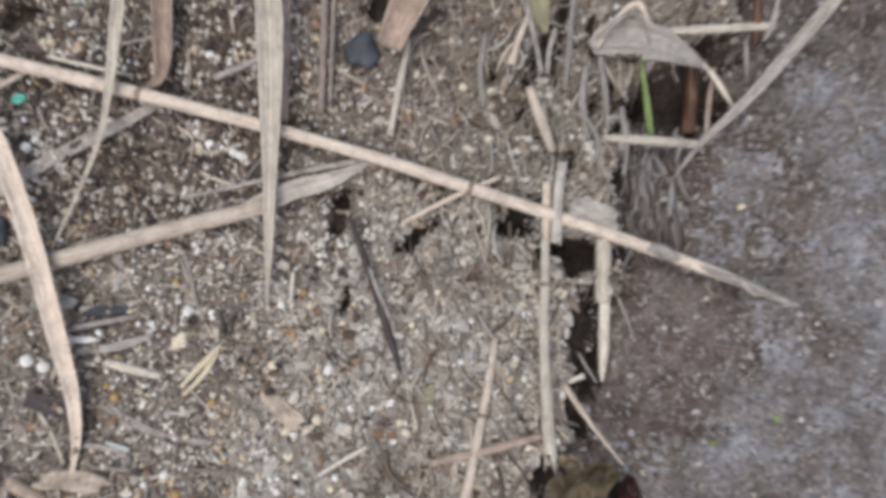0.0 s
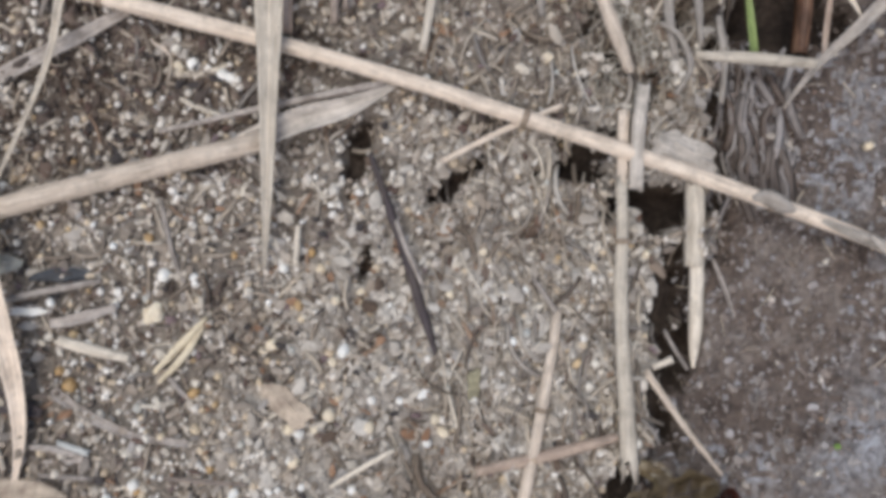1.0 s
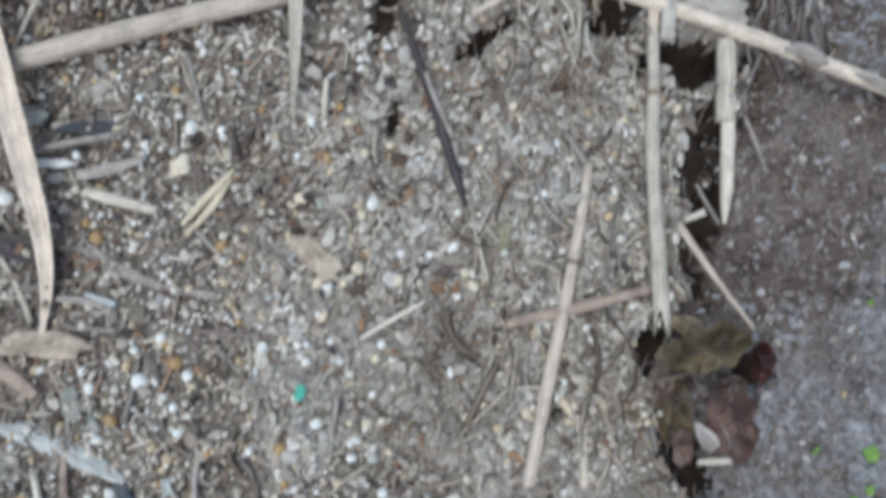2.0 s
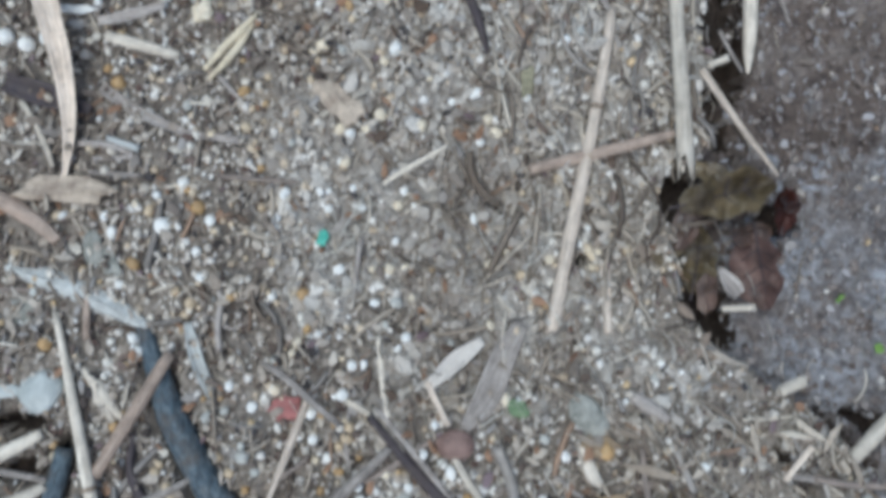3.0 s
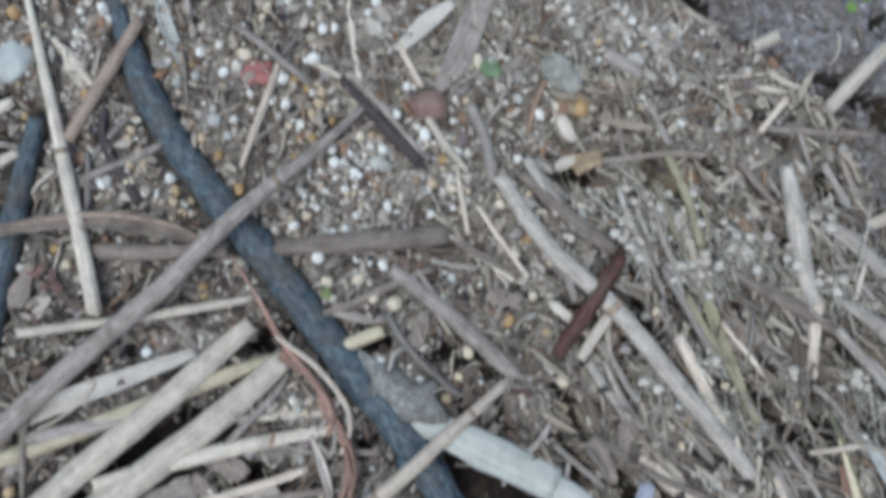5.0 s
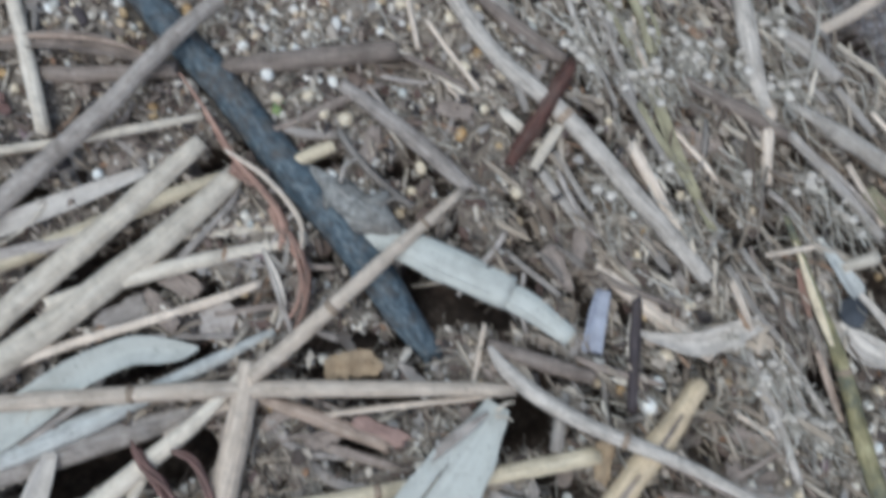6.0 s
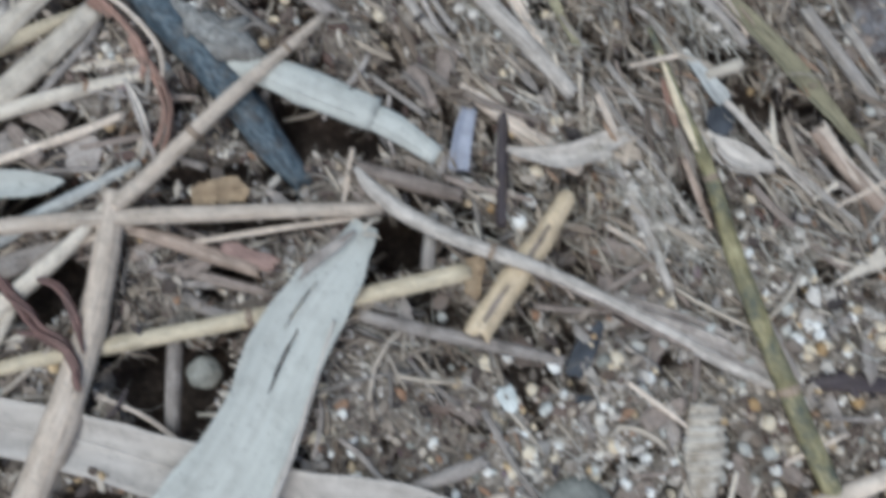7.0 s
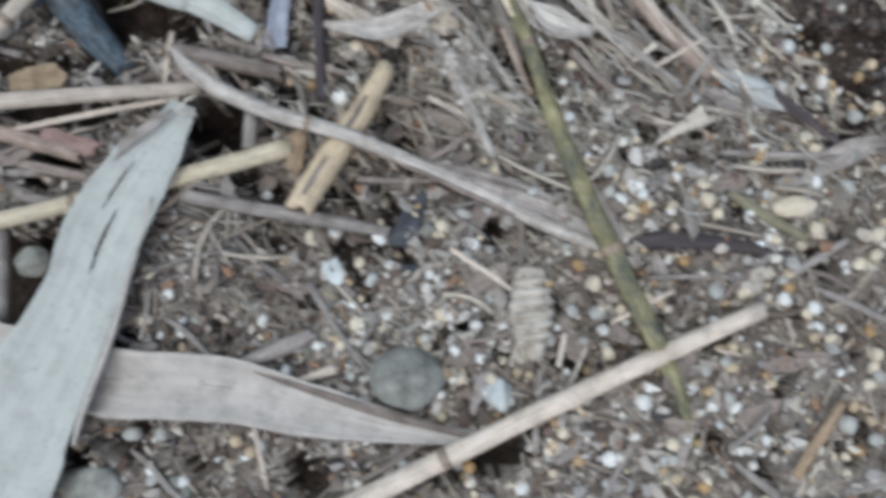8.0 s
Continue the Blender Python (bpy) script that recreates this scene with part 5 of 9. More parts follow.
blade("grass_leaf", "short fresh green grass blade in a wet hollow", "grass", GRASS, (75.7, 85.1, 4, 0.79), (77.5, 75.7, 2, 1.9), (80.4, 57.5, -1, 2.5), rib=False)
blade("wet_stem", "wet orange-brown stem in a dark hollow", "stem", AMBER_STEM, (95.6, 83.0, 0, 4.6), (95.8, 71.4, -2, 5.4), (95.2, 59.6, -4, 5.0), curl=-0.5, rib=False)
blade("wet_stem", "thin tan stem in a wet hollow", "stem", PINKISH, (102.6, 82.0, 2, 1.4), (101.8, 70.9, -1, 2.0), (101.0, 58.6, -3, 1.6), curl=-0.3)
stalk("straw", "silt-coated straw standing at the mat's edge", "straw", SILTED, (52.4, 106.3, 6, 2.76), (50.8, 90.5, 5, 2.37), (49.4, 73.1, 3, 1.58), lumps=0.4)
stalk("straw", "silt-coated straw standing at the mat's edge", "straw", SILTED, (61.4, 84.6, 5, 1.97), (63.0, 73.0, 4, 2.37), (64.5, 59.1, 2, 1.59), lumps=0.4)
stalk("straw", "silt-coated straw standing at the mat's edge", "straw", SILTED, (69.1, 67.3, 3, 1.98), (70.8, 55.6, 2, 2.38), (70.3, 44.0, 0, 1.59), lumps=0.4)
stalk("straw", "silt-coated straw standing at the mat's edge", "straw", SILTED, (46.1, 94.5, 5, 1.58), (43.7, 86.5, 5, 1.97), (43.0, 78.8, 4, 1.58), lumps=0.4)
stalk("straw", "silt-coated straw standing at the mat's edge", "straw", SILTED, (56.2, 80.6, 5, 2.36), (55.1, 68.9, 4, 2.76), (57.1, 55.3, 3, 1.97), lumps=0.4)
stalk("straw", "silt-coated straw standing at the mat's edge", "straw", SILTED, (21.8, 92.6, 4, 1.97), (19.9, 80.9, 3, 2.36), (21.0, 66.9, 3, 1.57), lumps=0.4)
twig("root", "thin looping root at the mat's edge", "root", SILTED, (62.0, 90.3, 6, 1.18), (66.3, 95.6, 8, 1.57), (72.2, 98.8, 8, 1.57), (77.5, 94.1, 7, 1.38), (78.8, 86.8, 5, 0.99))
twig("root", "thin looping root at the mat's edge", "root", SILTED, (53.0, 64.9, 4, 1.18), (57.3, 60.5, 6, 1.56), (60.5, 52.5, 5, 1.56), (56.9, 45.4, 3, 1.18))
blade("reed_leaf", "pale olive leaf scrap on mat", "reed leaf", OLIVE_GREY, (38.7, 109.0, 4, 7.94), (40.6, 100.9, 4, 7.13), (42.7, 93.2, 3, 1.98), curl=0.3)
stalk("straw", "thin tan straw over mud", "straw", STRAW, (48.0, -28.4, 2, 2.08), (57.7, -42.3, 0.9, 1.79), (68.5, -55.9, -0.6, 0.90))
stalk("straw", "fine grey rootlet on mud", "straw", GREY, (68.0, 1.3, -2, 0.92), (71.6, -7.0, -3, 1.23), (73.9, -14.1, -3, 0.77))
stalk("straw", "pale straw stub at the edge", "straw", PALE, (49.8, -27.5, 2, 1.49), (54.9, -25.4, 2, 2.09))
stalk("straw", "grey twig at the mat's edge", "straw", GREY, (53.3, -17.7, 1, 0.90), (56.3, -22.8, 0, 1.21), (59.9, -28.1, -1, 1.06))
stalk("straw", "dull reddish straw lying on the mat", "straw", PINKISH, (3.2, -54.6, 1.1, 2.64), (18.0, -51.1, 2.2, 3.22), (29.8, -48.2, 2.4, 3.23), (39.8, -45.5, 2.6, 2.35), nodes=(0.35,))
stalk("reed_stalk", "jointed tan reed stem lying on the mat", "reed stalk", STRAW, (24.7, -12.7, 2, 2.08), (23.5, -20.3, 3, 2.95), (18.3, -48.2, 2.4, 3.22), (13.4, -71.5, 0.8, 3.81), (8.5, -96.9, -1, 3.52), nodes=(0.45,))
stalk("straw", "short grey straw on silt", "straw", GREY, (18.3, -4.0, 2, 1.19), (24.7, -13.6, 2, 2.08))
stalk("straw", "thin pale straw on silt", "straw", PALE, (-34.8, -58.3, 1.7, 1.16), (-27.2, -53.7, 2, 1.45), (-18.2, -48.7, 2.4, 1.16))
stalk("straw", "thin brown straw on silt", "straw", BROWN, (-77.8, -56.3, 1, 1.45), (-66.5, -57.2, 1, 1.30), (-56.1, -58.0, 0.9, 1.02))
blade("straw_strip", "narrow grey blade on silt", "straw", GREY, (-107.2, -33.6, 2, 2.89), (-96.9, -40.2, 2, 2.89), (-85.4, -45.2, 1.7, 2.02), (-71.6, -47.3, 1.6, 2.03), curl=0.3)
stalk("straw", "split yellow straw half", "straw", YELLOW, (-81.0, -28.9, 2, 1.45), (-73.6, -21.1, 3, 2.32), (-67.3, -14.3, 3, 1.16), hollow=0)
stalk("straw", "split yellow straw half", "straw", YELLOW, (-79.8, -31.5, 2, 1.16), (-72.7, -24.0, 3, 2.17), (-68.2, -15.9, 2, 1.17), hollow=0)
stalk("straw", "pale straw tube on silt", "straw", PALE, (-106.0, -20.3, 3, 2.60), (-97.0, -22.9, 3, 3.18), (-87.2, -25.4, 2, 2.32))
stalk("straw", "grey straw on silt", "straw", GREY, (-120.5, -10.0, 3, 1.73), (-109.0, -7.6, 3, 2.03), (-94.9, -4.9, 3, 1.45))
flake("chip", "white chalky splinter on silt", "chip", WHITE_BEAD, -114.0, -13.1, 2, 10.7, 2.6, 0.8, 0)
blade("straw_strip", "grey flat straw piece on silt", "straw", GREY, (-108.5, -16.3, 2, 2.61), (-100.6, -14.8, 2, 3.20), (-91.3, -11.8, 2, 2.04))
flake("slate_chip", "flat dark slate chip in silt", "stone", SLATE, -106.0, -3.3, 1, 16.4, 4.7, 0.8, 4)
flake("wood_chip", "pale tan wood chip on silt", "wood chip", WOOD, -46.3, -37.2, 2, 16.0, 7.3, 0.8, -42)
pebble("pebble", "whitish rounded pebble on silt", "stone", CREAM_BEAD, -81.4, -13.3, 2, 6.1, 5.0, 3.5, 61, 0.45)
twig("twig", "thin dark purplish twig sunk in the mat", "twig", DARK, (-25.1, 29.1, 3, 1.19), (-20.8, 17.0, 3, 2.08), (-14.8, -0.8, 2, 2.37), (-11.1, -12.8, 2, 2.66), (-7.6, -23.9, 1, 1.48))
stalk("straw", "thin pale straw on a dark twig", "straw", GREY, (-18.3, 11.2, 3, 1.48), (-14.9, 2.7, 3, 1.63), (-10.9, -6.3, 3, 1.18))
stalk("straw", "short upright straw in silt", "straw", PALE, (-44.1, 9.9, 2, 1.48), (-44.6, -0.6, 2, 1.77))
stalk("straw", "short upright straw in silt", "straw", GREY, (-40.6, -72.0, 0.1, 1.16), (-41.5, -78.7, -0.3, 1.46), (-42.1, -86.6, -0.8, 1.16))
flake("wood_chip", "large pale tan wood piece half buried", "wood chip", WOOD, -116.3, -60.0, 0.8, 27.3, 8.3, 2, -4)
twig("root", "segmented orange-tan root in silt", "root", PINKISH, (-137.1, -59.8, 0.8, 4.29), (-128.1, -65.0, 1.3, 4.28), (-122.4, -68.6, 1, 4.00), (-118.0, -72.8, 0, 3.16))
blade("reed_leaf", "white bleached split reed on silt", "reed leaf", WHITE_SPLIT, (-131.1, -79.3, 0.2, 3.43), (-119.4, -83.0, 0.6, 5.70), (-106.6, -88.5, 0.1, 6.29), (-95.0, -94.9, -0.5, 2.87), curl=-0.3, wave=1.0)
stalk("straw", "orange-tan straw stub on silt", "straw", PINKISH, (-110.3, -84.2, 0.5, 1.71), (-110.0, -98.2, 0, 2.00))
stalk("straw", "thin brown straw on silt", "straw", BROWN, (-135.8, -85.2, -0.7, 1.72), (-125.7, -85.5, -0.7, 1.72), (-118.6, -86.7, -0.8, 1.43))
flake("slate_chip", "grey flat stone flake in silt", "stone", STONE, -124.5, -92.2, -1.5, 12.9, 8.6, 0.8, -20)
pebble("shell", "pale blue-white shell lump on litter", "shell", SHELL, -121.3, -111.0, -0.5, 11.9, 9.9, 6.0, 61, 0.35)
flake("shell_chip", "white shell splinter on silt", "shell", SHELL, -130.6, -111.1, -0.5, 9.9, 3.4, 0.8, 10)
twig("stick", "stout dark wet stick lying across the litter", "stick", BARK, (-97.1, -93.0, -2, 3.6), (-93.3, -104.7, -2.2, 5.8), (-88.0, -119.4, -2.4, 7.9), (-79.4, -135.2, -2.8, 8.1), (-67.8, -151.0, -2.2, 8.6), (-55.6, -165.9, -2, 9.0), (-40.0, -188.1, -2, 9.4), (-24.1, -208.7, -2, 9.49), (-14.5, -224.6, -3, 8.39), (-8.0, -234.2, -5, 5.64), knots=((0.8, 1),), frayed=7, lumps=0.08)
stalk("straw", "pale straw leaning over a dark stick", "straw", PALE, (-117.9, -91.0, 0.5, 1.70), (-111.9, -117.1, 1, 2.81), (-104.1, -152.5, 1.5, 3.88), (-99.5, -175.6, 1.5, 3.86), nodes=(0.5,))
stalk("straw", "brown straw lying against a dark stick", "straw", PINKISH, (-88.6, -101.6, 1, 3.13), (-97.4, -116.1, 0.5, 3.68), (-107.4, -132.2, 0, 3.38))
twig("stick", "dark blue-grey wet stick beside litter", "stick", BARK, (-115.4, -125.2, -1.8, 4.4), (-118.4, -138.0, -1.8, 5.4), (-121.4, -152.2, -1.6, 6.3), (-127.2, -178.8, -1.6, 6.8), (-131.7, -194.0, -2, 6.8), frayed=4, lumps=0.08)
blade("reed_leaf", "curled reddish bark strip over litter", "reed leaf", BROWN, (-132.0, -156.9, 1, 1.94), (-117.6, -153.6, 2, 3.31), (-101.3, -152.3, 1.5, 4.16), (-86.2, -154.0, 1, 5.02), (-73.1, -159.0, 0.5, 1.68), curl=0.5)
stalk("straw", "rusty thin stem along a bark strip", "straw", PINKISH, (-131.7, -155.0, 1.5, 0.69), (-114.9, -152.3, 2, 0.83), (-98.3, -151.2, 2, 0.83), (-81.7, -153.8, 2, 0.83), (-71.5, -158.8, 1, 0.70))
stalk("reed_stalk", "long weathered grey straw across a dark stick", "reed stalk", GREY, (-32.9, -125.5, 0.5, 1.99), (-45.3, -136.8, 2, 3.09), (-64.3, -152.5, 5, 4.38), (-83.7, -170.6, 4, 4.91), (-104.7, -187.4, 2.5, 5.45), (-125.1, -205.2, 2, 5.96), nodes=(0.3,))
twig("root", "small dark rootlet on silt", "root", DARK, (-98.1, -121.9, -1, 1.42), (-98.5, -131.8, -1, 2.27), (-94.3, -140.3, -1, 3.12), (-89.7, -148.2, -1, 2.26))
blade("reed_leaf", "bluish white splinter on silt", "reed leaf", WHITE_SPLIT, (-84.7, -93.9, -0.5, 2.01), (-82.0, -103.3, -0.5, 3.73), (-78.3, -112.8, -1, 2.29), curl=0.4)
flake("flake", "faded red flake on silt", "plastic flake", RED_BIT, -59.9, -115.8, -1, 9.2, 6.3, 0.8, 10)
stalk("straw", "thin straw over a red flake", "straw", STRAW, (-54.0, -113.2, 0, 1.72), (-58.4, -124.9, -0.5, 2.29), (-64.2, -139.7, -1, 1.42))
pebble("pebble", "salmon brown pebble in litter", "stone", SALMON, -16.4, -125.2, -1, 10.1, 7.8, 6.2, -0, 0.15)
stalk("straw", "dark two-toned straw on silt", "straw", DARK, (-38.4, -117.6, -0.5, 2.01), (-29.0, -128.6, 0, 3.15), (-18.8, -140.2, -0.5, 3.43))
stalk("straw", "grey straw beside a dark one", "straw", GREY, (-36.5, -115.8, -0.5, 1.44), (-26.9, -127.2, 0, 2.00), (-17.6, -138.7, -0.5, 1.43))
stalk("straw", "short straw on silt", "straw", PALE, (-35.9, -97.5, -0.5, 1.45), (-35.1, -107.9, -0.5, 2.02), (-33.6, -118.2, -0.5, 1.73))
stalk("straw", "short straw on silt", "straw", STRAW, (-23.5, -109.4, -0.5, 1.73), (-18.2, -120.3, -0.5, 1.73))
stalk("straw", "short pale straw on silt", "straw", PALE, (-17.3, -127.3, -0.5, 1.72), (-12.6, -135.2, -0.5, 2.30), (-7.1, -142.3, -0.5, 1.72))
blade("reed_leaf", "wide grey blade scrap on silt", "reed leaf", GREY, (0.9, -94.2, -1, 3.80), (-4.3, -103.7, -1, 6.69), (-8.8, -113.8, -1, 6.96), (-14.3, -121.2, -1, 2.89), curl=0.15)
blade("reed_leaf", "pale blade scrap on silt", "reed leaf", BUFF, (-9.3, -98.6, -0.5, 2.32), (-16.0, -103.6, -0.5, 4.93), (-23.0, -110.0, -0.5, 2.89), curl=0.2)
stalk("straw", "tan straw stub at the mat's edge", "straw", STRAW, (22.5, -79.0, -0.3, 2.64), (23.2, -96.5, -1, 2.64))
stalk("straw", "pale straw stub over mud", "straw", PALE, (67.1, -112.2, -1, 3.23), (74.3, -109.0, -1, 3.24))
stalk("straw", "pale straw over mud", "straw", PALE, (84.5, -129.9, -0.5, 3.50), (94.4, -120.2, -0.5, 4.11), (102.1, -112.7, -0.5, 3.53))
blade("reed_leaf", "torn greyish white leaf scrap among brown leaves", "reed leaf", GREY, (52.0, -80.0, -0.2, 0.8), (53.6, -82.4, 0, 3.4), (55.8, -85.2, -0.2, 5.2), (57.4, -87.2, -0.6, 3.4), curl=0.15, rib=False, wave=0.8)
stalk("straw", "pale sliver among brown leaves", "straw", PALE, (53.2, -90.7, -2, 1.48), (61.8, -90.4, -2, 1.78), hollow=0)
dead_leaf("dead_leaf", "olive brown wilted leaf in a wet hollow", DEAD_LEAF, 54.3, -61.0, 1.8, 26.3, 12.5, 14, 0.3, 6.0)
dead_leaf("dead_leaf", "red-brown wilted leaf on wet mud", RED_LEAF, 63.2, -80.6, -0.5, 20.9, 14.6, -82, -0.45, 2.4)
dead_leaf("dead_leaf", "dark red shrivelled leaf on mud", WINE_LEAF, 69.9, -65.4, -1, 12.5, 7.0, 80, 0.5, 4.0)
dead_leaf("dead_leaf", "brown wilted leaf in a wet hollow", DEAD_LEAF, 47.6, -77.8, -3.4, 18.0, 10.5, 79, 0.3, 5.0)
flake("leaf_scrap", "wet brown leaf scrap in a hollow", "leaf scrap", BROWN_LEAF, 44.1, -69.2, -1.2, 14.8, 7.4, 0.4, 69, bend=0.6, lift=20)
flake("leaf_scrap", "wet brown leaf scrap in a hollow", "leaf scrap", DEAD_LEAF, 38.5, -75.9, -1.4, 11.3, 5.9, 0.4, 30, bend=0.6, lift=20)
flake("leaf_scrap", "wet brown leaf scrap in a hollow", "leaf scrap", BROWN_LEAF, 49.4, -86.5, -1.9, 12.5, 5.9, 0.4, 98, bend=0.6, lift=20)
flake("leaf_scrap", "wet brown leaf scrap in a hollow", "leaf scrap", BROWN_LEAF, 60.0, -71.8, -1.3, 13.4, 6.5, 0.4, 20, bend=0.6, lift=20)
flake("leaf_scrap", "wet brown leaf scrap in a hollow", "leaf scrap", DEAD_LEAF, 51.2, -55.2, -0.6, 10.4, 6.0, 0.4, -20, bend=0.6, lift=20)
flake("leaf_scrap", "wet brown leaf scrap in a hollow", "leaf scrap", BROWN_LEAF, 46.4, -61.8, -0.9, 8.9, 5.3, 0.4, 49, bend=0.6, lift=20)
pebble("pebble", "grey oval pebble in litter", "stone", STONE, 17.6, -118.0, -1, 13.1, 8.4, 5.9, -51)
flake("husk", "ochre brown husk in litter", "husk", HUSK, 20.4, -125.5, -1, 10.7, 6.7, 0.8, -20, bend=0.5)
flake("chip", "pale papery chip in litter", "chip", PALE, 17.5, -140.8, -0.5, 5.8, 3.5, 0.8, 34)
flake("husk", "brown husk scrap in litter", "husk", HUSK, 23.4, -140.5, -1, 10.1, 5.8, 0.8, 19)
stalk("straw", "pale stem piece in litter", "straw", GREY, (29.2, -112.8, -0.5, 3.20), (33.2, -115.8, -0.5, 4.07), (38.4, -119.2, -0.5, 2.91))
stalk("straw", "pale stem piece in litter", "straw", PALE, (15.6, -125.4, -0.5, 2.89), (18.4, -132.6, -0.5, 3.75), (20.6, -135.4, -0.5, 2.31))

# ---- middle of the mat ----
stalk("reed_stalk", "grey-brown stem under a dark stick", "reed stalk", BROWN, (-55.4, -160.3, -0.5, 4.76), (-41.2, -159.7, 0, 5.32), (-25.8, -159.1, 0, 5.62), (-12.2, -158.3, 0, 5.07))
stalk("straw", "grey-brown stem end under a dark stick", "straw", BROWN, (-102.3, -159.7, -1, 4.21), (-85.3, -160.7, -0.5, 4.21), (-67.0, -160.3, -0.5, 3.94))
stalk("reed_stalk", "weathered grey stem in litter", "reed stalk", GREY, (-27.3, -166.2, -0.5, 3.39), (-19.2, -172.7, 0, 4.23), (-8.2, -182.5, 0, 4.79), (3.6, -194.2, -0.5, 3.94))
stalk("straw", "thin pale straw along a grey stem", "straw", PALE, (-12.6, -158.6, 0, 1.70), (-3.5, -164.4, -0.5, 1.99), (3.5, -170.2, -0.5, 1.42))
stalk("reed_stalk", "pale grey stem lying through litter", "reed stalk", DULL, (0.5, -143.5, 0.5, 3.96), (12.1, -161.6, 1, 4.50), (27.9, -177.5, 1.5, 4.75), (43.3, -197.3, 1.5, 4.73), (52.3, -208.9, 1, 4.73), (60.3, -219.8, 0.5, 3.90), nodes=(0.4,))
twig("twig", "dark red-brown broken twig over a pale stem", "twig", RUST, (29.9, -165.2, 2.5, 2.79), (26.0, -171.3, 2.5, 3.62), (20.6, -179.2, 2.5, 4.02), (16.2, -185.0, 2, 4.02), (13.6, -188.6, 1, 2.78), frayed=4, lumps=0.5)
stalk("reed_stalk", "dull reddish grey stem under a broken twig", "reed stalk", BROWN, (7.0, -143.6, 0, 3.13), (14.2, -151.4, 0.5, 3.68), (21.6, -157.6, 0.5, 3.96), (28.9, -163.6, 1, 3.38), lumps=0.3)
stalk("straw", "short white straw in litter", "straw", PALE, (26.7, -179.7, 1, 2.80), (23.0, -184.6, 1, 3.07), (19.4, -190.0, 0.5, 2.51), hollow=0.7)
stalk("reed_stalk", "pale lilac-grey reed standing in litter", "reed stalk", DULL, (73.4, -143.1, 0.5, 3.6), (74.9, -156.9, 1, 5.0), (76.3, -168.9, 0.5, 4.6), (78.7, -178.6, 0, 3.4), lumps=0.35)
stalk("straw", "tan straw below a grey reed", "straw", STRAW, (79.8, -177.5, -0.5, 3.71), (78.3, -187.5, -0.5, 3.41), (77.3, -196.7, -0.5, 2.83))
stalk("reed_stalk", "grey stem lying at the mat's edge", "reed stalk", DULL, (84.3, -177.1, 0, 2.6), (94.1, -183.9, 0.5, 4.4), (104.8, -192.4, 1, 4.8), (113.5, -198.7, 1, 4.4), lumps=0.4)
stalk("straw", "brown-grey stem in litter", "straw", BROWN, (57.8, -169.3, 0, 2.84), (68.0, -175.6, 0, 3.69), (77.5, -181.1, 0, 3.69), (85.8, -186.4, -0.5, 2.28))
blade("reed_leaf", "long olive blade in combed litter", "reed leaf", OLIVE_GREY, (43.3, -152.7, 0, 2.00), (49.7, -170.5, 0.5, 2.83), (55.4, -189.3, 0.5, 3.09), (62.9, -208.0, 0, 1.96), curl=0.3)
stalk("straw", "fine straw in combed litter", "straw", STRAW, (46.8, -153.0, 0.5, 1.14), (47.5, -161.7, 0.5, 1.42), (53.0, -174.9, 0.5, 1.13))
stalk("straw", "pale straw at the mat's edge", "straw", STRAW, (91.7, -159.8, 1, 3.14), (100.7, -155.9, 1, 3.43), (109.8, -150.5, 1, 3.45))
stalk("straw", "bright pale sliver in litter", "straw", PALE, (92.1, -168.3, 0.5, 1.14), (89.0, -177.5, 0.5, 1.42), hollow=0)
stalk("straw", "thin straw in combed litter", "straw", GREY, (84.9, -186.5, 0, 1.42), (94.7, -195.5, 0, 1.70), (106.0, -208.9, 0, 1.41))
stalk("straw", "grey straw in combed litter", "straw", GREY, (25.2, -190.5, 0, 1.40), (29.4, -200.6, 0, 1.96), (34.7, -207.8, -0.5, 1.68))
stalk("straw", "grey straw in combed litter", "straw", BROWN, (-13.1, -158.6, 0, 1.41), (-4.9, -163.3, 0, 1.97), (4.7, -169.4, -0.5, 1.69))
stalk("straw", "grey straw in combed litter", "straw", GREY, (-20.5, -166.8, 0, 1.12), (-11.4, -180.1, 0, 1.68), (-3.4, -189.0, 0, 1.40))
host = twig("rhizome", "bulbous wrinkled pale grey rhizome beside a dark stick", "rhizome", RHIZOME, (-36.0, -187.0, -1, 2.6), (-31.5, -191.0, 0, 4.6), (-27.5, -195.2, 0.5, 8.4), (-23.0, -199.0, 0.5, 9.6), (-18.6, -201.6, 0.5, 7.0), (-13.4, -205.4, 0, 3.2), (-9.5, -208.0, 0, 1.8), lumps=0.6, knots=((0.25, 1), (0.5, -1)))
twig("rootlet", "pale rootlet of a rhizome", "root", SILTED, (-28.0, -191.4, 3, 1.1), (-26.4, -187.2, 3.4, 1.0), (-23.6, -185.8, 2.4, 0.6), of=host)
twig("rootlet", "pale rootlet of a rhizome", "root", SILTED, (-20.0, -198.4, 3, 0.9), (-15.6, -196.0, 2.6, 0.8), (-12.0, -196.6, 1.4, 0.4), of=host)
stalk("straw", "pale straw stub by a dark stick", "straw", YELLOW, (-40.1, -185.7, 0, 3.33), (-33.8, -183.2, 0, 3.62), (-29.3, -181.7, 0, 3.06))
stalk("straw", "grey straw stub by a dark stick", "straw", GREY, (-42.0, -176.4, -0.5, 2.51), (-35.1, -178.5, -0.5, 2.79), (-28.1, -179.1, -0.5, 1.96))

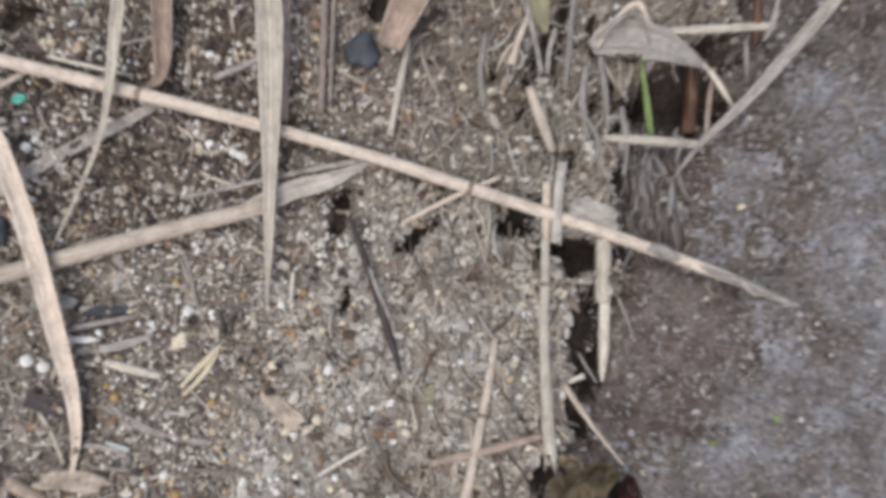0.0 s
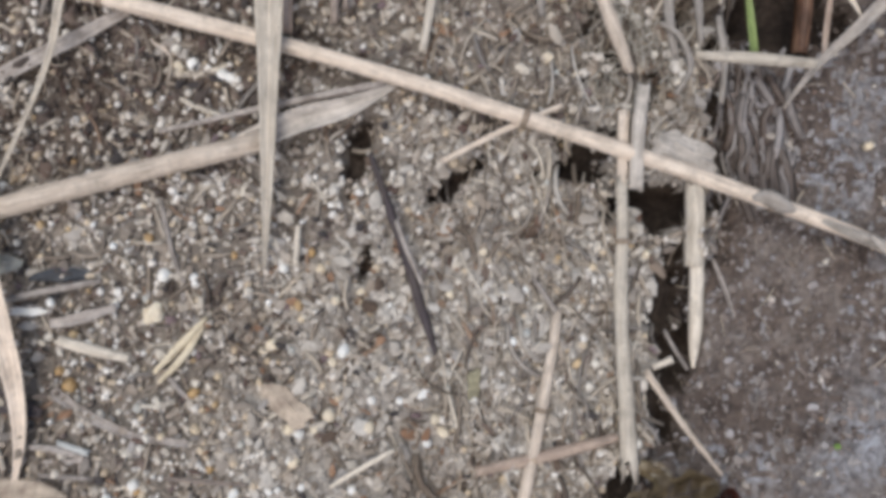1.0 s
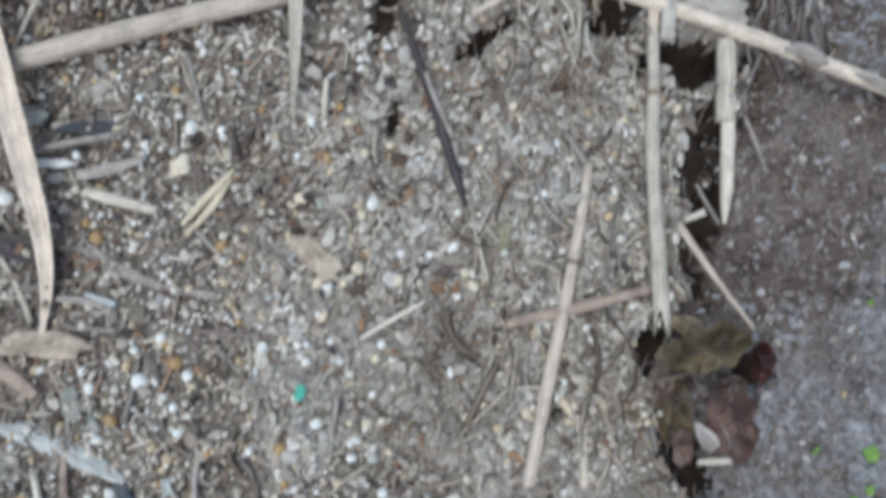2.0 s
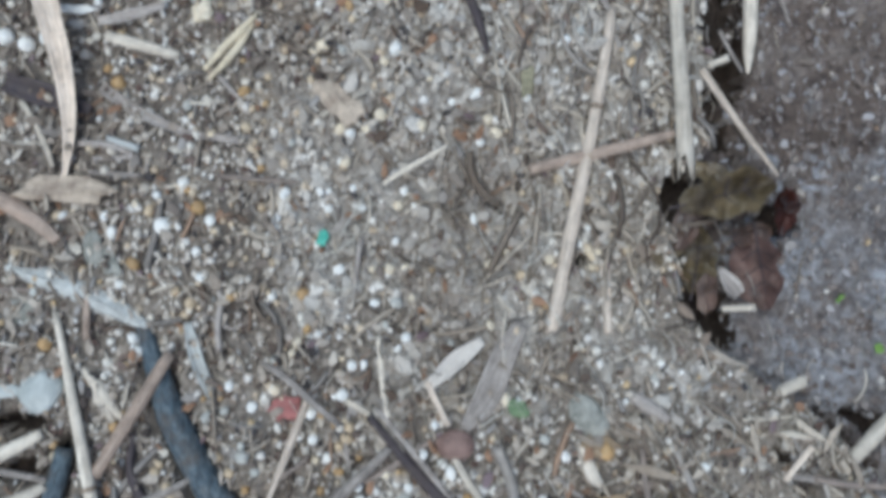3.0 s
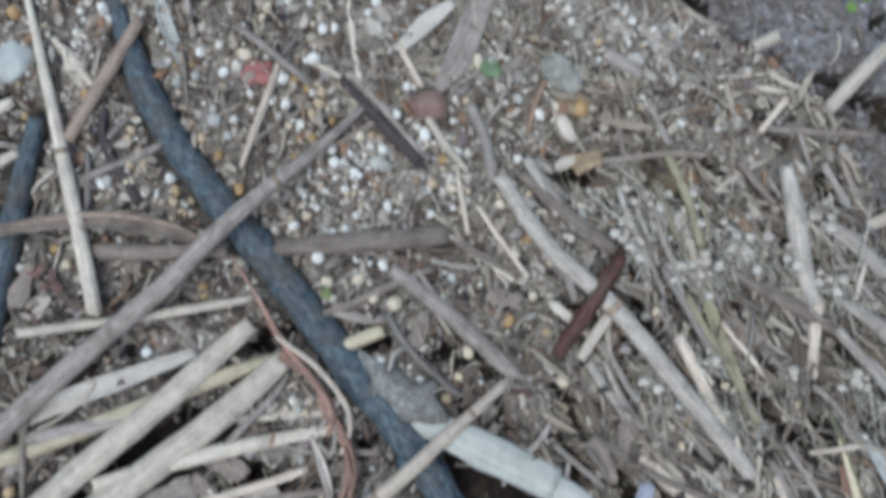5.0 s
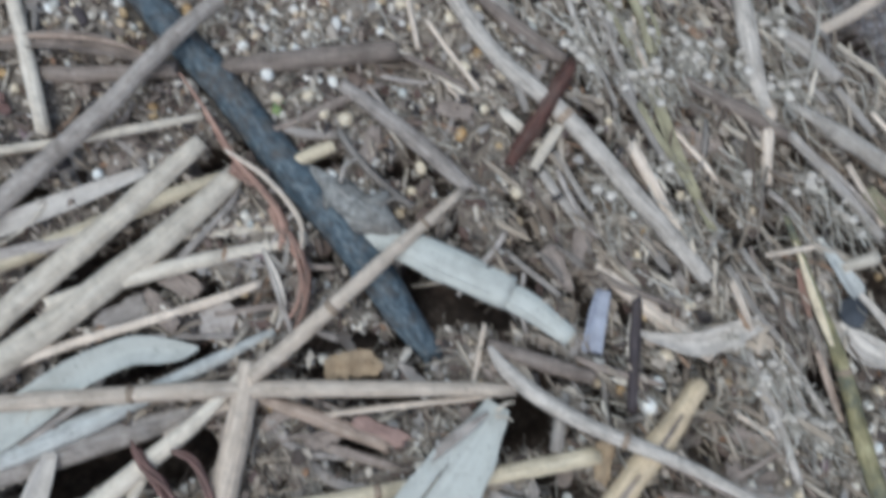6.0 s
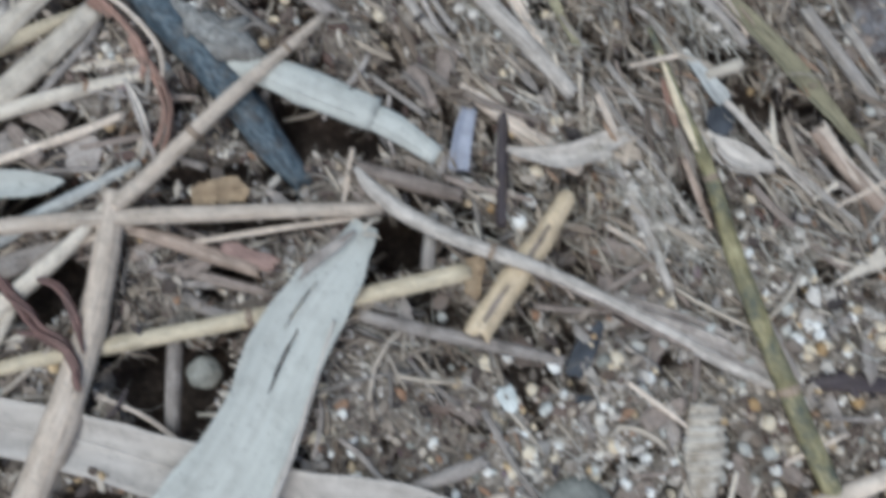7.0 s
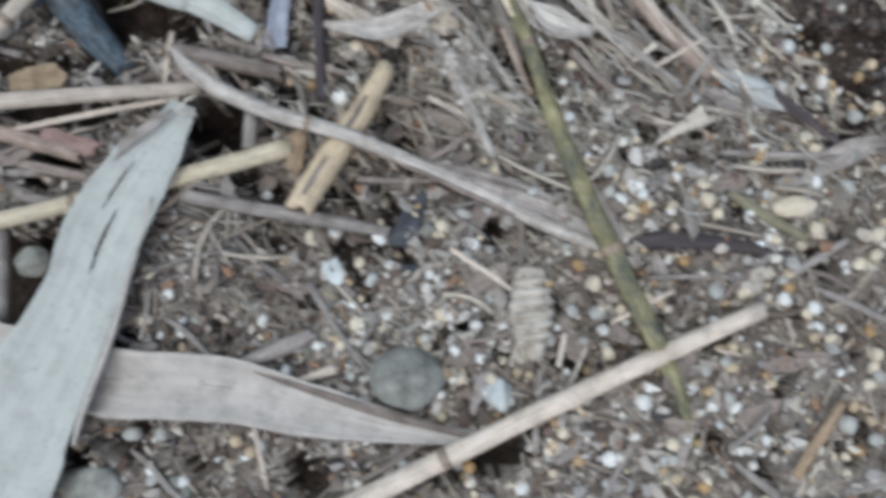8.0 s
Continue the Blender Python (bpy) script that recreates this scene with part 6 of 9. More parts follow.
# ---- heap of bleached stalks ----
blade("reed_leaf", "flat pale grey reed strip in a heap", "reed leaf", PALE, (-61.6, -178.9, 1.5, 4.67), (-73.5, -189.1, 2, 5.72), (-85.7, -199.5, 2.5, 6.21), (-102.2, -212.3, 2.5, 6.70), (-118.4, -226.1, 2.5, 6.91), curl=-0.25, rib=False)
blade("reed_leaf", "flat pale reed strip in a heap", "reed leaf", PALE, (-53.2, -187.4, 2, 5.75), (-66.8, -199.2, 2.5, 6.78), (-83.1, -211.3, 3, 7.24), (-102.1, -224.3, 3, 7.45), (-120.8, -235.9, 3, 7.39), curl=-0.25, rib=False)
stalk("straw", "yellowish reed strip in a heap", "straw", YELLOW, (-54.5, -187.1, 0, 2.49), (-70.3, -192.1, -0.5, 4.14), (-87.0, -197.9, -0.5, 4.40), (-111.8, -206.6, -0.5, 4.36), (-124.1, -210.3, -0.5, 4.35))
stalk("straw", "thin pale straw in a heap", "straw", PALE, (-61.1, -172.8, 0.5, 1.66), (-77.8, -175.1, 0.5, 2.48), (-97.1, -177.5, 0.5, 2.47), (-119.0, -179.7, 0.5, 2.46))
blade("reed_leaf", "wide grey-tan blade in a heap", "reed leaf", BUFF, (-75.5, -185.5, 0, 2.48), (-90.8, -190.7, 0, 4.67), (-111.4, -197.5, 0, 5.46), (-123.7, -202.1, 0, 5.44), curl=0.2)
stalk("straw", "pale reed stalk in a heap", "straw", PALE, (-41.9, -205.4, 0.5, 2.75), (-56.6, -207.4, 1, 3.55), (-70.4, -209.9, 1, 4.08), (-85.4, -213.1, 1, 4.07), (-100.6, -217.1, 0.5, 3.79))
stalk("straw", "thin straw in a heap", "straw", STRAW, (-48.4, -214.7, 1, 1.91), (-62.5, -218.9, 1, 2.44), (-78.9, -223.0, 1, 2.43), (-97.9, -227.8, 1, 2.42), (-119.4, -234.9, 1, 2.40))
blade("reed_leaf", "grey-white crooked blade in a heap", "reed leaf", BLEACHED, (-63.9, -229.4, 1, 0.81), (-68.0, -229.7, 1, 4.59), (-72.3, -229.5, 1, 6.21), (-80.2, -229.3, 1.5, 6.99), (-92.4, -233.7, 1.5, 8.04), (-103.2, -241.1, 1.5, 9.87), (-119.6, -250.8, 1, 10.09), curl=0.2)
blade("reed_leaf", "bluish white bleached strip in a heap", "reed leaf", WHITE_SPLIT, (-45.7, -226.4, 0.5, 1.91), (-57.5, -231.4, 1, 3.25), (-71.2, -237.3, 1, 4.04), (-87.3, -244.4, 1.5, 5.34), (-103.4, -250.4, 1.5, 6.11), (-119.3, -255.0, 1.5, 6.08), curl=-0.3)
blade("reed_leaf", "shaded grey strip in a heap", "reed leaf", GREY, (-56.8, -243.4, 0, 4.06), (-74.5, -247.2, 0, 6.20), (-96.2, -252.4, 0, 6.97), (-117.6, -257.8, 0, 6.93), curl=-0.2)
blade("reed_leaf", "short upright pale leaf scrap", "reed leaf", BUFF, (-99.3, -252.1, 0.5, 3.21), (-101.1, -257.2, 1, 5.32), (-103.9, -264.9, 1, 6.63), curl=0.3)
stalk("straw", "grey-tan straw in a heap", "straw", GREY, (-84.1, -200.1, 0, 3.29), (-97.8, -202.4, 0, 3.82), (-117.0, -205.5, 0, 3.80))
stalk("straw", "straw under a heap", "straw", PINKISH, (-38.8, -198.2, -1, 1.95), (-49.9, -200.2, -0.5, 2.49), (-63.7, -201.7, -0.5, 2.20))
stalk("straw", "pale straw under a heap", "straw", PALE, (-40.2, -201.3, -0.5, 1.94), (-54.0, -201.7, 0, 2.20), (-67.7, -202.4, 0, 1.65))
stalk("reed_stalk", "jointed straw leaning over a dark stick", "reed stalk", STRAW, (1.5, -194.7, 0.5, 2.22), (-12.6, -206.1, 2.5, 3.28), (-25.2, -216.5, 4.5, 3.89), (-43.5, -231.2, 3, 4.29), (-51.9, -236.9, 2.5, 4.56), nodes=(0.18, 0.6))
blade("reed_leaf", "broad tan stalk below a joint", "reed leaf", STRAW, (-51.5, -233.0, 3.5, 4.79), (-54.1, -245.6, 4, 6.60), (-59.4, -265.0, 4, 7.59), (-67.2, -283.9, 4, 8.57), (-77.2, -304.9, 3.5, 9.03), (-83.4, -317.2, 3, 9.01), curl=-0.35, rib=False)
stalk("straw", "tan straw running from a joint", "straw", PALE, (-52.8, -235.2, 2, 2.15), (-61.5, -244.0, 2.5, 3.47), (-72.4, -252.6, 2.5, 4.51), (-88.6, -264.3, 2.5, 5.27), (-100.9, -272.6, 2, 5.26))
stalk("reed_stalk", "straight tan reed stalk lying level", "reed stalk", STRAW, (-132.1, -240.4, 2, 3.97), (-110.9, -239.8, 2, 4.25), (-84.0, -239.4, 2.5, 4.26), (-57.4, -239.6, 2.5, 4.28), (-23.9, -241.2, 2.5, 4.04), (11.5, -243.6, 1.5, 3.27), nodes=(0.45,))
stalk("straw", "thin straw under a reed stalk", "straw", STRAW, (-39.3, -247.6, 0.5, 1.08), (-20.2, -246.2, 0.5, 1.63), (5.8, -245.0, 0.5, 1.37))
host = stalk("reed_stalk", "long weathered straw slanting over silt", "reed stalk", DULL, (6.0, -233.1, 1, 1.64), (9.6, -238.7, 2, 3.79), (17.1, -245.6, 2.5, 4.32), (28.6, -252.9, 4, 3.75), (43.9, -260.0, 4.5, 3.60), (54.5, -265.6, 2.5, 3.2), (72.3, -276.9, 1.5, 3.4), (88.7, -288.0, 1, 3.3), (103.1, -296.2, 0, 2.2), nodes=(0.45,))
blade("split_strip", "brown split underside of a long straw", "reed leaf", BROWN, (45.2, -262.5, 3, 0.54), (60.5, -271.0, 3, 1.21), (77.1, -281.5, 2.5, 1.62), (95.2, -292.3, 1.5, 0.95), curl=-0.3, rib=False, of=host)
blade("sheath", "frayed grey sheath on a long straw", "reed leaf", GREY, (54.5, -265.6, 2.5, 1.89), (69.9, -274.6, 2, 2.98), (86.7, -283.6, 1.5, 4.89), (101.9, -292.2, 0.5, 2.73), curl=0.3, of=host)
host = stalk("reed_piece", "short thick broken reed piece, pale and hollow", "reed stalk", REED_TAN, (56.4, -244.6, 1, 5.2), (49.2, -254.1, 0.9, 6.2), (39.8, -264.8, 0.8, 6.8), (30.8, -276.0, 0.8, 7.0), lumps=0.3, ragged=0.5, hollow=0.75)
# Grooves drawn as thin dark brown strips on top of the reed.
stalk("groove", "dark brown groove line on a reed piece", "straw", BROWN, (50.9, -251.4, 3.3, 0.7), (46.6, -256.8, 3.3, 1.4), (43.4, -260.3, 3.4, 0.8), of=host, lumps=0.5, hollow=0)
stalk("groove", "dark brown groove line on a reed piece", "straw", BROWN, (39.6, -264.8, 3.5, 0.7), (35.8, -269.1, 3.5, 1.5), (32.8, -272.9, 3.5, 0.9), of=host, lumps=0.5, hollow=0)
blade("reed_leaf", "tan blade in litter", "reed leaf", STRAW, (33.2, -214.7, 0, 3.33), (41.5, -222.0, 0.5, 4.70), (50.4, -229.9, 0.5, 5.52), (60.7, -238.4, 0, 4.15), curl=-0.3)
flake("bark_scrap", "flat tan bark scrap on litter", "bark", WOOD, 65.4, -234.3, -0.5, 20.8, 8.3, 0.8, 1)
flake("bark_scrap", "pale bark strip on litter", "bark", WOOD, 49.4, -233.8, -0.5, 12.5, 3.6, 0.8, -3)
blade("plastic_scrap", "lilac plastic strip scrap in litter", "plastic scrap", LILAC, (34.7, -220.8, 0, 3.60), (32.6, -227.5, 0.5, 4.68), (30.7, -235.8, 0, 4.95), curl=0.3, rib=False)
blade("reed_leaf", "bleached flat reed strip over a hollow", "reed leaf", BLEACHED, (-22.5, -203.5, 1, 5.50), (-12.7, -207.7, 2, 8.48), (-2.0, -213.2, 2, 9.58), (11.9, -220.5, 2, 8.48), curl=-0.15, rib=False)
blade("reed_leaf", "bleached flat reed strip end in litter", "reed leaf", BLEACHED, (9.3, -219.8, 1.5, 6.04), (16.6, -224.2, 1.5, 6.86), (26.0, -232.0, 1, 4.67), curl=-0.15, rib=False)
host = blade("reed_leaf", "broad white split blade arched over a hollow", "reed leaf", BLEACHED, (7.2, -246.8, 1, 6.2), (3.6, -252.4, 2, 9.6), (-3.1, -261.1, 4, 15.4), (-10.7, -271.0, 4.5, 18.37), (-16.2, -280.2, 4.5, 18.04), (-20.3, -288.4, 4.5, 17.96), (-27.7, -300.5, 4.5, 20.71), (-36.1, -312.5, 4, 25.81), (-43.5, -322.5, 4, 30.30), (-54.9, -336.9, 4, 33.40), curl=0.12, across=60, slits=((0.15, 0.29, 0.36, 0.03), (0.26, 0.42, 0.04, 0.055)), wave=0.5, steps=14)
blade("rolled_rim", "pale rolled rim along a split blade", "reed leaf", BUFF, (-1.9, -269.0, 5.5, 0.78), (-8.2, -284.1, 6, 1.56), (-14.6, -298.9, 6, 1.93), (-22.6, -314.5, 6, 1.79), (-26.4, -323.1, 5.5, 0.77), curl=-0.4, rib=False, of=host)
blade("torn_strip", "brown-stained torn strip along a blade's edge", "reed leaf", GREY, (4.6, -248.4, 2.6, 0.8), (-0.5, -251.6, 3.8, 2.4), (-6.6, -255.6, 4.8, 2.6), (-12.0, -260.4, 4.6, 0.8), curl=0.1, rib=False, of=host)
blade("fibre", "frayed pale fibre at a blade's torn tip", "straw", PALE, (6.6, -248.2, 3, 0.9), (8.6, -246.6, 3.6, 0.7), (11.0, -246.0, 3.6, 0.3), rib=False, of=host)
blade("fibre", "frayed pale fibre at a blade's torn tip", "straw", PALE, (6.2, -249.4, 3, 0.8), (9.0, -249.8, 3.2, 0.6), (10.4, -250.8, 3, 0.3), rib=False, of=host)
host = blade("reed_leaf", "broad greyish pink blade lying on silt", "reed leaf", BUFF, (-94.7, -282.3, 0.5, 13.19), (-63.5, -292.1, 0.5, 14.28), (-38.2, -302.4, 0.5, 15.60), (-17.7, -310.1, 0.5, 16.42), (8.4, -315.8, 1, 15.63), (28.8, -323.7, 1, 12.21), (46.6, -330.3, 1, 7.17), (66.0, -336.1, 0.5, 2.67), curl=0.15, across=12, wave=0.8, steps=9)
# Brown here paints the shadowed line inside the blade's rolled edge.
blade("rolled_rim", "rolled edge of a broad blade, coloured brown for its shaded inner line", "reed leaf", BROWN, (12.0, -310.4, 2, 0.9), (29.6, -319.2, 2.2, 2.4), (47.1, -327.6, 2.2, 2.6), (64.7, -335.2, 1.5, 1.2), curl=-0.3, rib=False, of=host)
stalk("straw", "yellow-tan stalk passing under a broad blade", "straw", YELLOW, (-84.7, -272.8, 0, 3.71), (-60.5, -270.2, 0, 4.27), (-40.1, -268.3, 0, 4.29), (-22.6, -266.7, -0.5, 4.45), (3.8, -264.0, 0, 4.60), (30.7, -260.5, 0, 4.63), nodes=(0.6,))
stalk("straw", "thin grey stem in litter", "straw", GREY, (3.2, -268.3, 0, 3.24), (18.9, -273.7, 0, 3.52), (34.6, -278.7, 0, 3.52), (51.6, -284.4, -0.5, 2.45))
flake("slate_chip", "dark blue-grey bark chip in silt", "bark", SLATE, 56.7, -282.1, -1, 16.4, 6.3, 0.8, 54)
twig("twig", "thin brown twig on silt", "twig", BROWN, (45.6, -270.4, 0, 1.63), (54.7, -272.2, 0, 1.64), (65.8, -273.5, 0, 1.37))
stalk("straw", "upright grey stem in a dark hollow", "straw", GREY, (-40.5, -252.0, -4, 3.87), (-42.0, -269.8, -3.5, 4.11), (-44.6, -292.8, -4, 3.81))
root_bundle("frayed maroon root strands twisted over stalks", MAROON, 5, 1.15, (-79.4, -248.6, 4.4, 0.8), (-76.4, -255.2, 5, 2.6), (-72.4, -260.6, 5, 3.2), (-69.6, -264.6, 5.2, 2.6), (-64.6, -268.0, 5.6, 3.0), (-62.2, -273.0, 5.6, 2.6), (-61.8, -280.6, 4.6, 1.2))
root_bundle("frayed maroon root strands beside stalks", MAROON, 3, 0.9, (-75.6, -264.6, 4.4, 1.0), (-70.4, -265.8, 5, 2.2), (-66.0, -268.6, 5.2, 1.4), (-62.4, -270.4, 5.4, 1.0))
root_bundle("looped maroon root over stalks", MAROON, 3, 0.95, (-70.0, -252.6, 4.6, 0.8), (-64.6, -255.4, 5.2, 2.0), (-61.2, -263.2, 5.6, 1.6), (-59.6, -275.0, 5, 1.0))
stalk("straw", "pale straw forking below maroon roots", "straw", PALE, (-77.0, -258.4, 2, 2.2), (-83.0, -268.0, 2, 2.8), (-90.4, -279.6, 1.4, 3.0))
twig("root", "thin dark rootlet in a hollow", "root", DARK, (-51.7, -280.3, 3, 1.05), (-56.0, -285.4, 1.5, 0.92), (-62.2, -289.0, 0, 0.66))
twig("root", "thin pale rootlet in a hollow", "root", STRAW, (-58.8, -281.1, 2, 1.05), (-48.6, -287.6, 0.5, 1.20), (-39.1, -296.8, -1, 1.07))
twig("root", "orange-brown root clinging to a dark stick", "root", ROOT, (-66.1, -162.3, 2, 0.69), (-59.0, -173.4, 3, 0.96), (-53.1, -184.2, 3.5, 1.22), (-44.7, -195.7, 3.5, 1.08), (-42.3, -201.2, 3, 1.22), (-43.4, -206.6, 2, 0.82))
twig("root", "pale looping rootlet beside a dark stick", "root", STRAW, (-55.1, -182.1, 3.5, 1.09), (-45.7, -189.5, 4, 1.35), (-38.6, -198.8, 4, 1.35), (-37.7, -205.6, 3.5, 1.22), (-40.1, -210.9, 2.5, 0.81))
twig("root", "orange root loop beside a dark stick", "root", ROOT, (-39.9, -205.4, 2.5, 0.95), (-36.7, -212.4, 3, 1.08), (-37.8, -220.5, 2.5, 1.08), (-40.9, -226.5, 1.5, 0.68))
twig("root", "orange root loop beside a dark stick", "root", ROOT, (-42.5, -203.9, 2.5, 0.82), (-38.6, -211.0, 3, 0.95), (-39.3, -219.1, 2.5, 0.95), (-42.9, -225.0, 1.5, 0.68))
flake("bark_scrap", "torn orange bark scrap on straw", "bark", ROOT, -51.4, -188.0, 2.5, 8.2, 4.6, 0.8, -43, bend=0.5)
flake("bark_scrap", "torn orange bark scrap under a rootlet", "bark", ROOT, -43.4, -199.6, 2.0, 8.6, 3.8, 0.6, -70, bend=0.5)
root_bundle("peeling orange root strands along a dark stick", ROOT, 4, 0.8, (-60.5, -172.0, 2.4, 0.8), (-53.8, -183.2, 3, 1.8), (-47.6, -190.6, 3, 2.0), (-43.4, -197.0, 3, 1.6), (-41.4, -203.0, 2.4, 0.8))
root_bundle("bundle of orange root strands beside a dark stick", ROOT, 4, 0.95, (-41.0, -202.6, 3, 0.9), (-38.2, -208.8, 3.4, 2.4), (-37.8, -216.0, 3, 2.6), (-39.4, -224.4, 1.8, 1.2))
blade("root", "dull curled root fibre beside a bundle", "root", DULL, (-47.4, -206.4, 2, 1.0), (-44.4, -213.4, 2.6, 1.9), (-43.0, -220.6, 2.2, 1.8), (-45.0, -226.0, 1.4, 0.8), curl=0.4, rib=False)
blade("root", "dull curled root fibre beside a bundle", "root", DULL, (-45.6, -208.0, 2.2, 0.7), (-42.6, -211.0, 2.8, 1.1), (-41.4, -207.2, 3, 1.0), (-41.2, -203.4, 2.6, 0.6), curl=0.4, rib=False)
flake("husk", "ochre husk lying in litter", "husk", HUSK, -25.2, -235.6, 0, 10.9, 7.4, 0.8, -3, bend=0.4)
flake("husk", "ochre husk lying in litter", "husk", HUSK, -31.3, -235.9, 0, 6.8, 6.8, 0.8, -3, bend=0.4)
flake("bark_scrap", "red-brown bark strip in litter", "bark", SALMON, -21.8, -251.9, 0, 16.3, 5.4, 0.8, -26)
twig("twig", "dark brown stem in litter", "twig", BROWN, (5.2, -232.5, 0, 3.58), (17.3, -237.3, 0, 4.40), (30.9, -241.9, -0.5, 3.32))
blade("reed_leaf", "torn tan leaf sheath lying in combed litter", "reed leaf", DULL, (42.0, -231.6, 0.6, 1.4), (49.0, -233.8, 1.2, 3.6), (57.0, -235.2, 1.4, 6.2), (64.4, -233.4, 1.2, 5.6), (71.4, -231.2, 0.8, 4.2), (78.0, -231.0, 0, 1.2), curl=0.2, rib=False, wave=1.0)
twig("twig", "thin dark upright twig in litter", "twig", DARK, (42.7, -223.5, 0.5, 2.49), (41.1, -236.7, 0.5, 2.75), (39.7, -250.3, 0, 2.47))
twig("root", "grey fibre root by a hollow", "root", GREY, (-47.0, -207.7, 1.5, 1.36), (-44.5, -216.1, 2, 1.63), (-41.0, -228.5, 1.5, 1.35))

# ---- lower bank ----
host = stalk("green_stem", "olive green stem slanting over litter", "plant stem", OLIVE, (81.1, -205.2, 0.5, 1.68), (85.6, -223.6, 1.5, 2.63), (91.1, -243.8, 2, 3.71), (95.4, -266.9, 2, 4.50), (103.4, -296.0, 2, 5.14), (110.0, -317.4, 1.5, 5.12), (113.9, -330.0, 0.5, 4.05), (115.8, -342.5, -0.5, 1.76), (117.2, -355.1, -1, 0.95), lumps=0.18, steps=10, hollow=0, nodes=(0.26, 0.5))
blade("sheath", "dry tan sheath round the upper stem", "reed leaf", YELLOW, (82.2, -211.7, 1.8, 0.83), (84.3, -220.6, 2.5, 1.93), (86.4, -229.5, 3, 2.33), (88.4, -237.2, 3.2, 1.23), curl=-0.45, rib=False, of=host)
stalk("straw", "pinkish straw beside an olive stem", "straw", PINKISH, (85.8, -238.8, 0.5, 1.39), (88.0, -247.4, 0.5, 1.94), (90.2, -255.9, 0.5, 1.38))
stalk("reed_stalk", "straight pale reed stalk lying on silt", "reed stalk", STRAW, (14.6, -351.9, 2, 5.47), (38.0, -345.0, 2, 5.25), (67.3, -335.6, 2.5, 5.02), (101.2, -325.5, 2, 4.81), (137.3, -315.5, 1, 4.35), nodes=(0.45,))
pebble("stone", "rounded grey-green stone in silt", "stone", STONE, 50.5, -319.8, -1, 18.9, 15.1, 10.6, -8, 0.15)
pebble("stone", "small grey stone in a hollow", "stone", STONE, -36.0, -278.8, -5.5, 8.4, 7.8, 6.6, -6)
pebble("stone", "grey stone beside a blade", "stone", STONE, -26.7, -333.7, -1.5, 15.9, 9.3, 6.5, -8)
pebble("shell", "chalky white shell tooth on silt", "shell", SHELL, 71.5, -326.2, 0, 8.8, 6.8, 4.4, -68, 0.45, 3, 0.9)
blade("shell_splinter", "small white pointed shell splinter", "shell", PALE, (117.2, -272.8, 0.5, 0.28), (122.7, -270.3, 1, 1.92), (127.2, -268.5, 1, 3.58), (131.9, -266.5, 0.5, 5.25), curl=0.1, rib=False, wave=0.1)
stalk("straw", "orange-tan splinter on silt", "straw", ORANGE, (153.1, -340.1, 0, 2.45), (145.9, -347.9, 0, 2.98), (138.8, -355.9, 0, 2.70), hollow=0)
twig("twig", "dark purple-brown twig on silt", "twig", DARK, (109.4, -295.5, -0.5, 3.29), (118.0, -295.6, 0, 5.0), (127.1, -297.7, 0.5, 3.8), (137.5, -300.7, 0, 2.9), (147.2, -304.9, -0.5, 2.0), knots=((0.3, 1),))
stalk("straw", "grey straw on silt", "straw", GREY, (12.4, -310.6, -0.5, 3.21), (22.6, -308.0, 0, 4.02), (30.4, -305.7, -0.5, 2.96))
stalk("straw", "short tan straw on silt", "straw", STRAW, (23.4, -316.9, -0.5, 1.61), (34.6, -314.7, -0.5, 2.69))
stalk("straw", "pale stub in combed litter", "straw", PALE, (93.2, -218.6, 1.5, 2.8), (101.4, -216.8, 2, 3.5))
blade("plastic_scrap", "bluish white leaf strip beside an olive stem", "reed leaf", WHITE_SPLIT, (88.6, -212.6, 1.5, 1.4), (92.0, -218.0, 2, 3.2), (95.6, -223.6, 1.6, 4.4), (96.8, -225.6, 1.4, 3.4), curl=0.15, rib=False)
stalk("straw", "thin tan straw crossing an olive stem", "straw", STRAW, (74.6, -214.6, 1.8, 1.0), (81.0, -213.9, 2.4, 1.4), (88.0, -213.0, 2, 1.6))
blade("bark_strip", "rusty bark tuft beside an olive stem", "bark", ROOT, (82.6, -218.0, 0.8, 1.2), (83.6, -224.0, 1, 2.6), (84.6, -230.4, 0.6, 1.0), curl=0.3, rib=False)
blade("reed_leaf", "pale grey blade in combed litter", "reed leaf", DULL, (96.0, -223.6, 0.6, 1.6), (101.0, -230.0, 0.8, 2.2), (108.0, -240.0, 0.6, 1.8), (116.9, -251.3, 0, 1.0), curl=0.3)
flake("bark_chip", "black charred chip in litter", "bark", SLATE, 95.6, -229.4, 0, 8.4, 8.4, 0.8, -46)
blade("reed_leaf", "dark olive blade in combed litter", "reed leaf", OLIVE_GREY, (101.5, -199.9, 0.5, 3.66), (110.0, -211.4, 0.5, 5.06), (119.5, -225.1, 0.5, 4.76), (130.4, -240.9, 0, 2.24), curl=0.3)
stalk("straw", "pinkish straw in combed grey litter", "straw", PINKISH, (118.0, -234.6, 1, 3.34), (125.1, -244.8, 1, 3.89), (134.2, -257.4, 0.5, 3.61))
blade("reed_leaf", "cream leaf scrap behind an olive stem", "reed leaf", BUFF, (92.9, -234.1, 0.5, 2.77), (99.2, -238.9, 0.5, 6.10), (107.7, -243.0, 0.5, 0.83), curl=0.2)
stalk("straw", "tan straw in combed litter", "straw", STRAW, (119.6, -233.7, 1, 3.89), (125.4, -245.2, 1, 3.88), (131.8, -254.4, 0.5, 3.05))
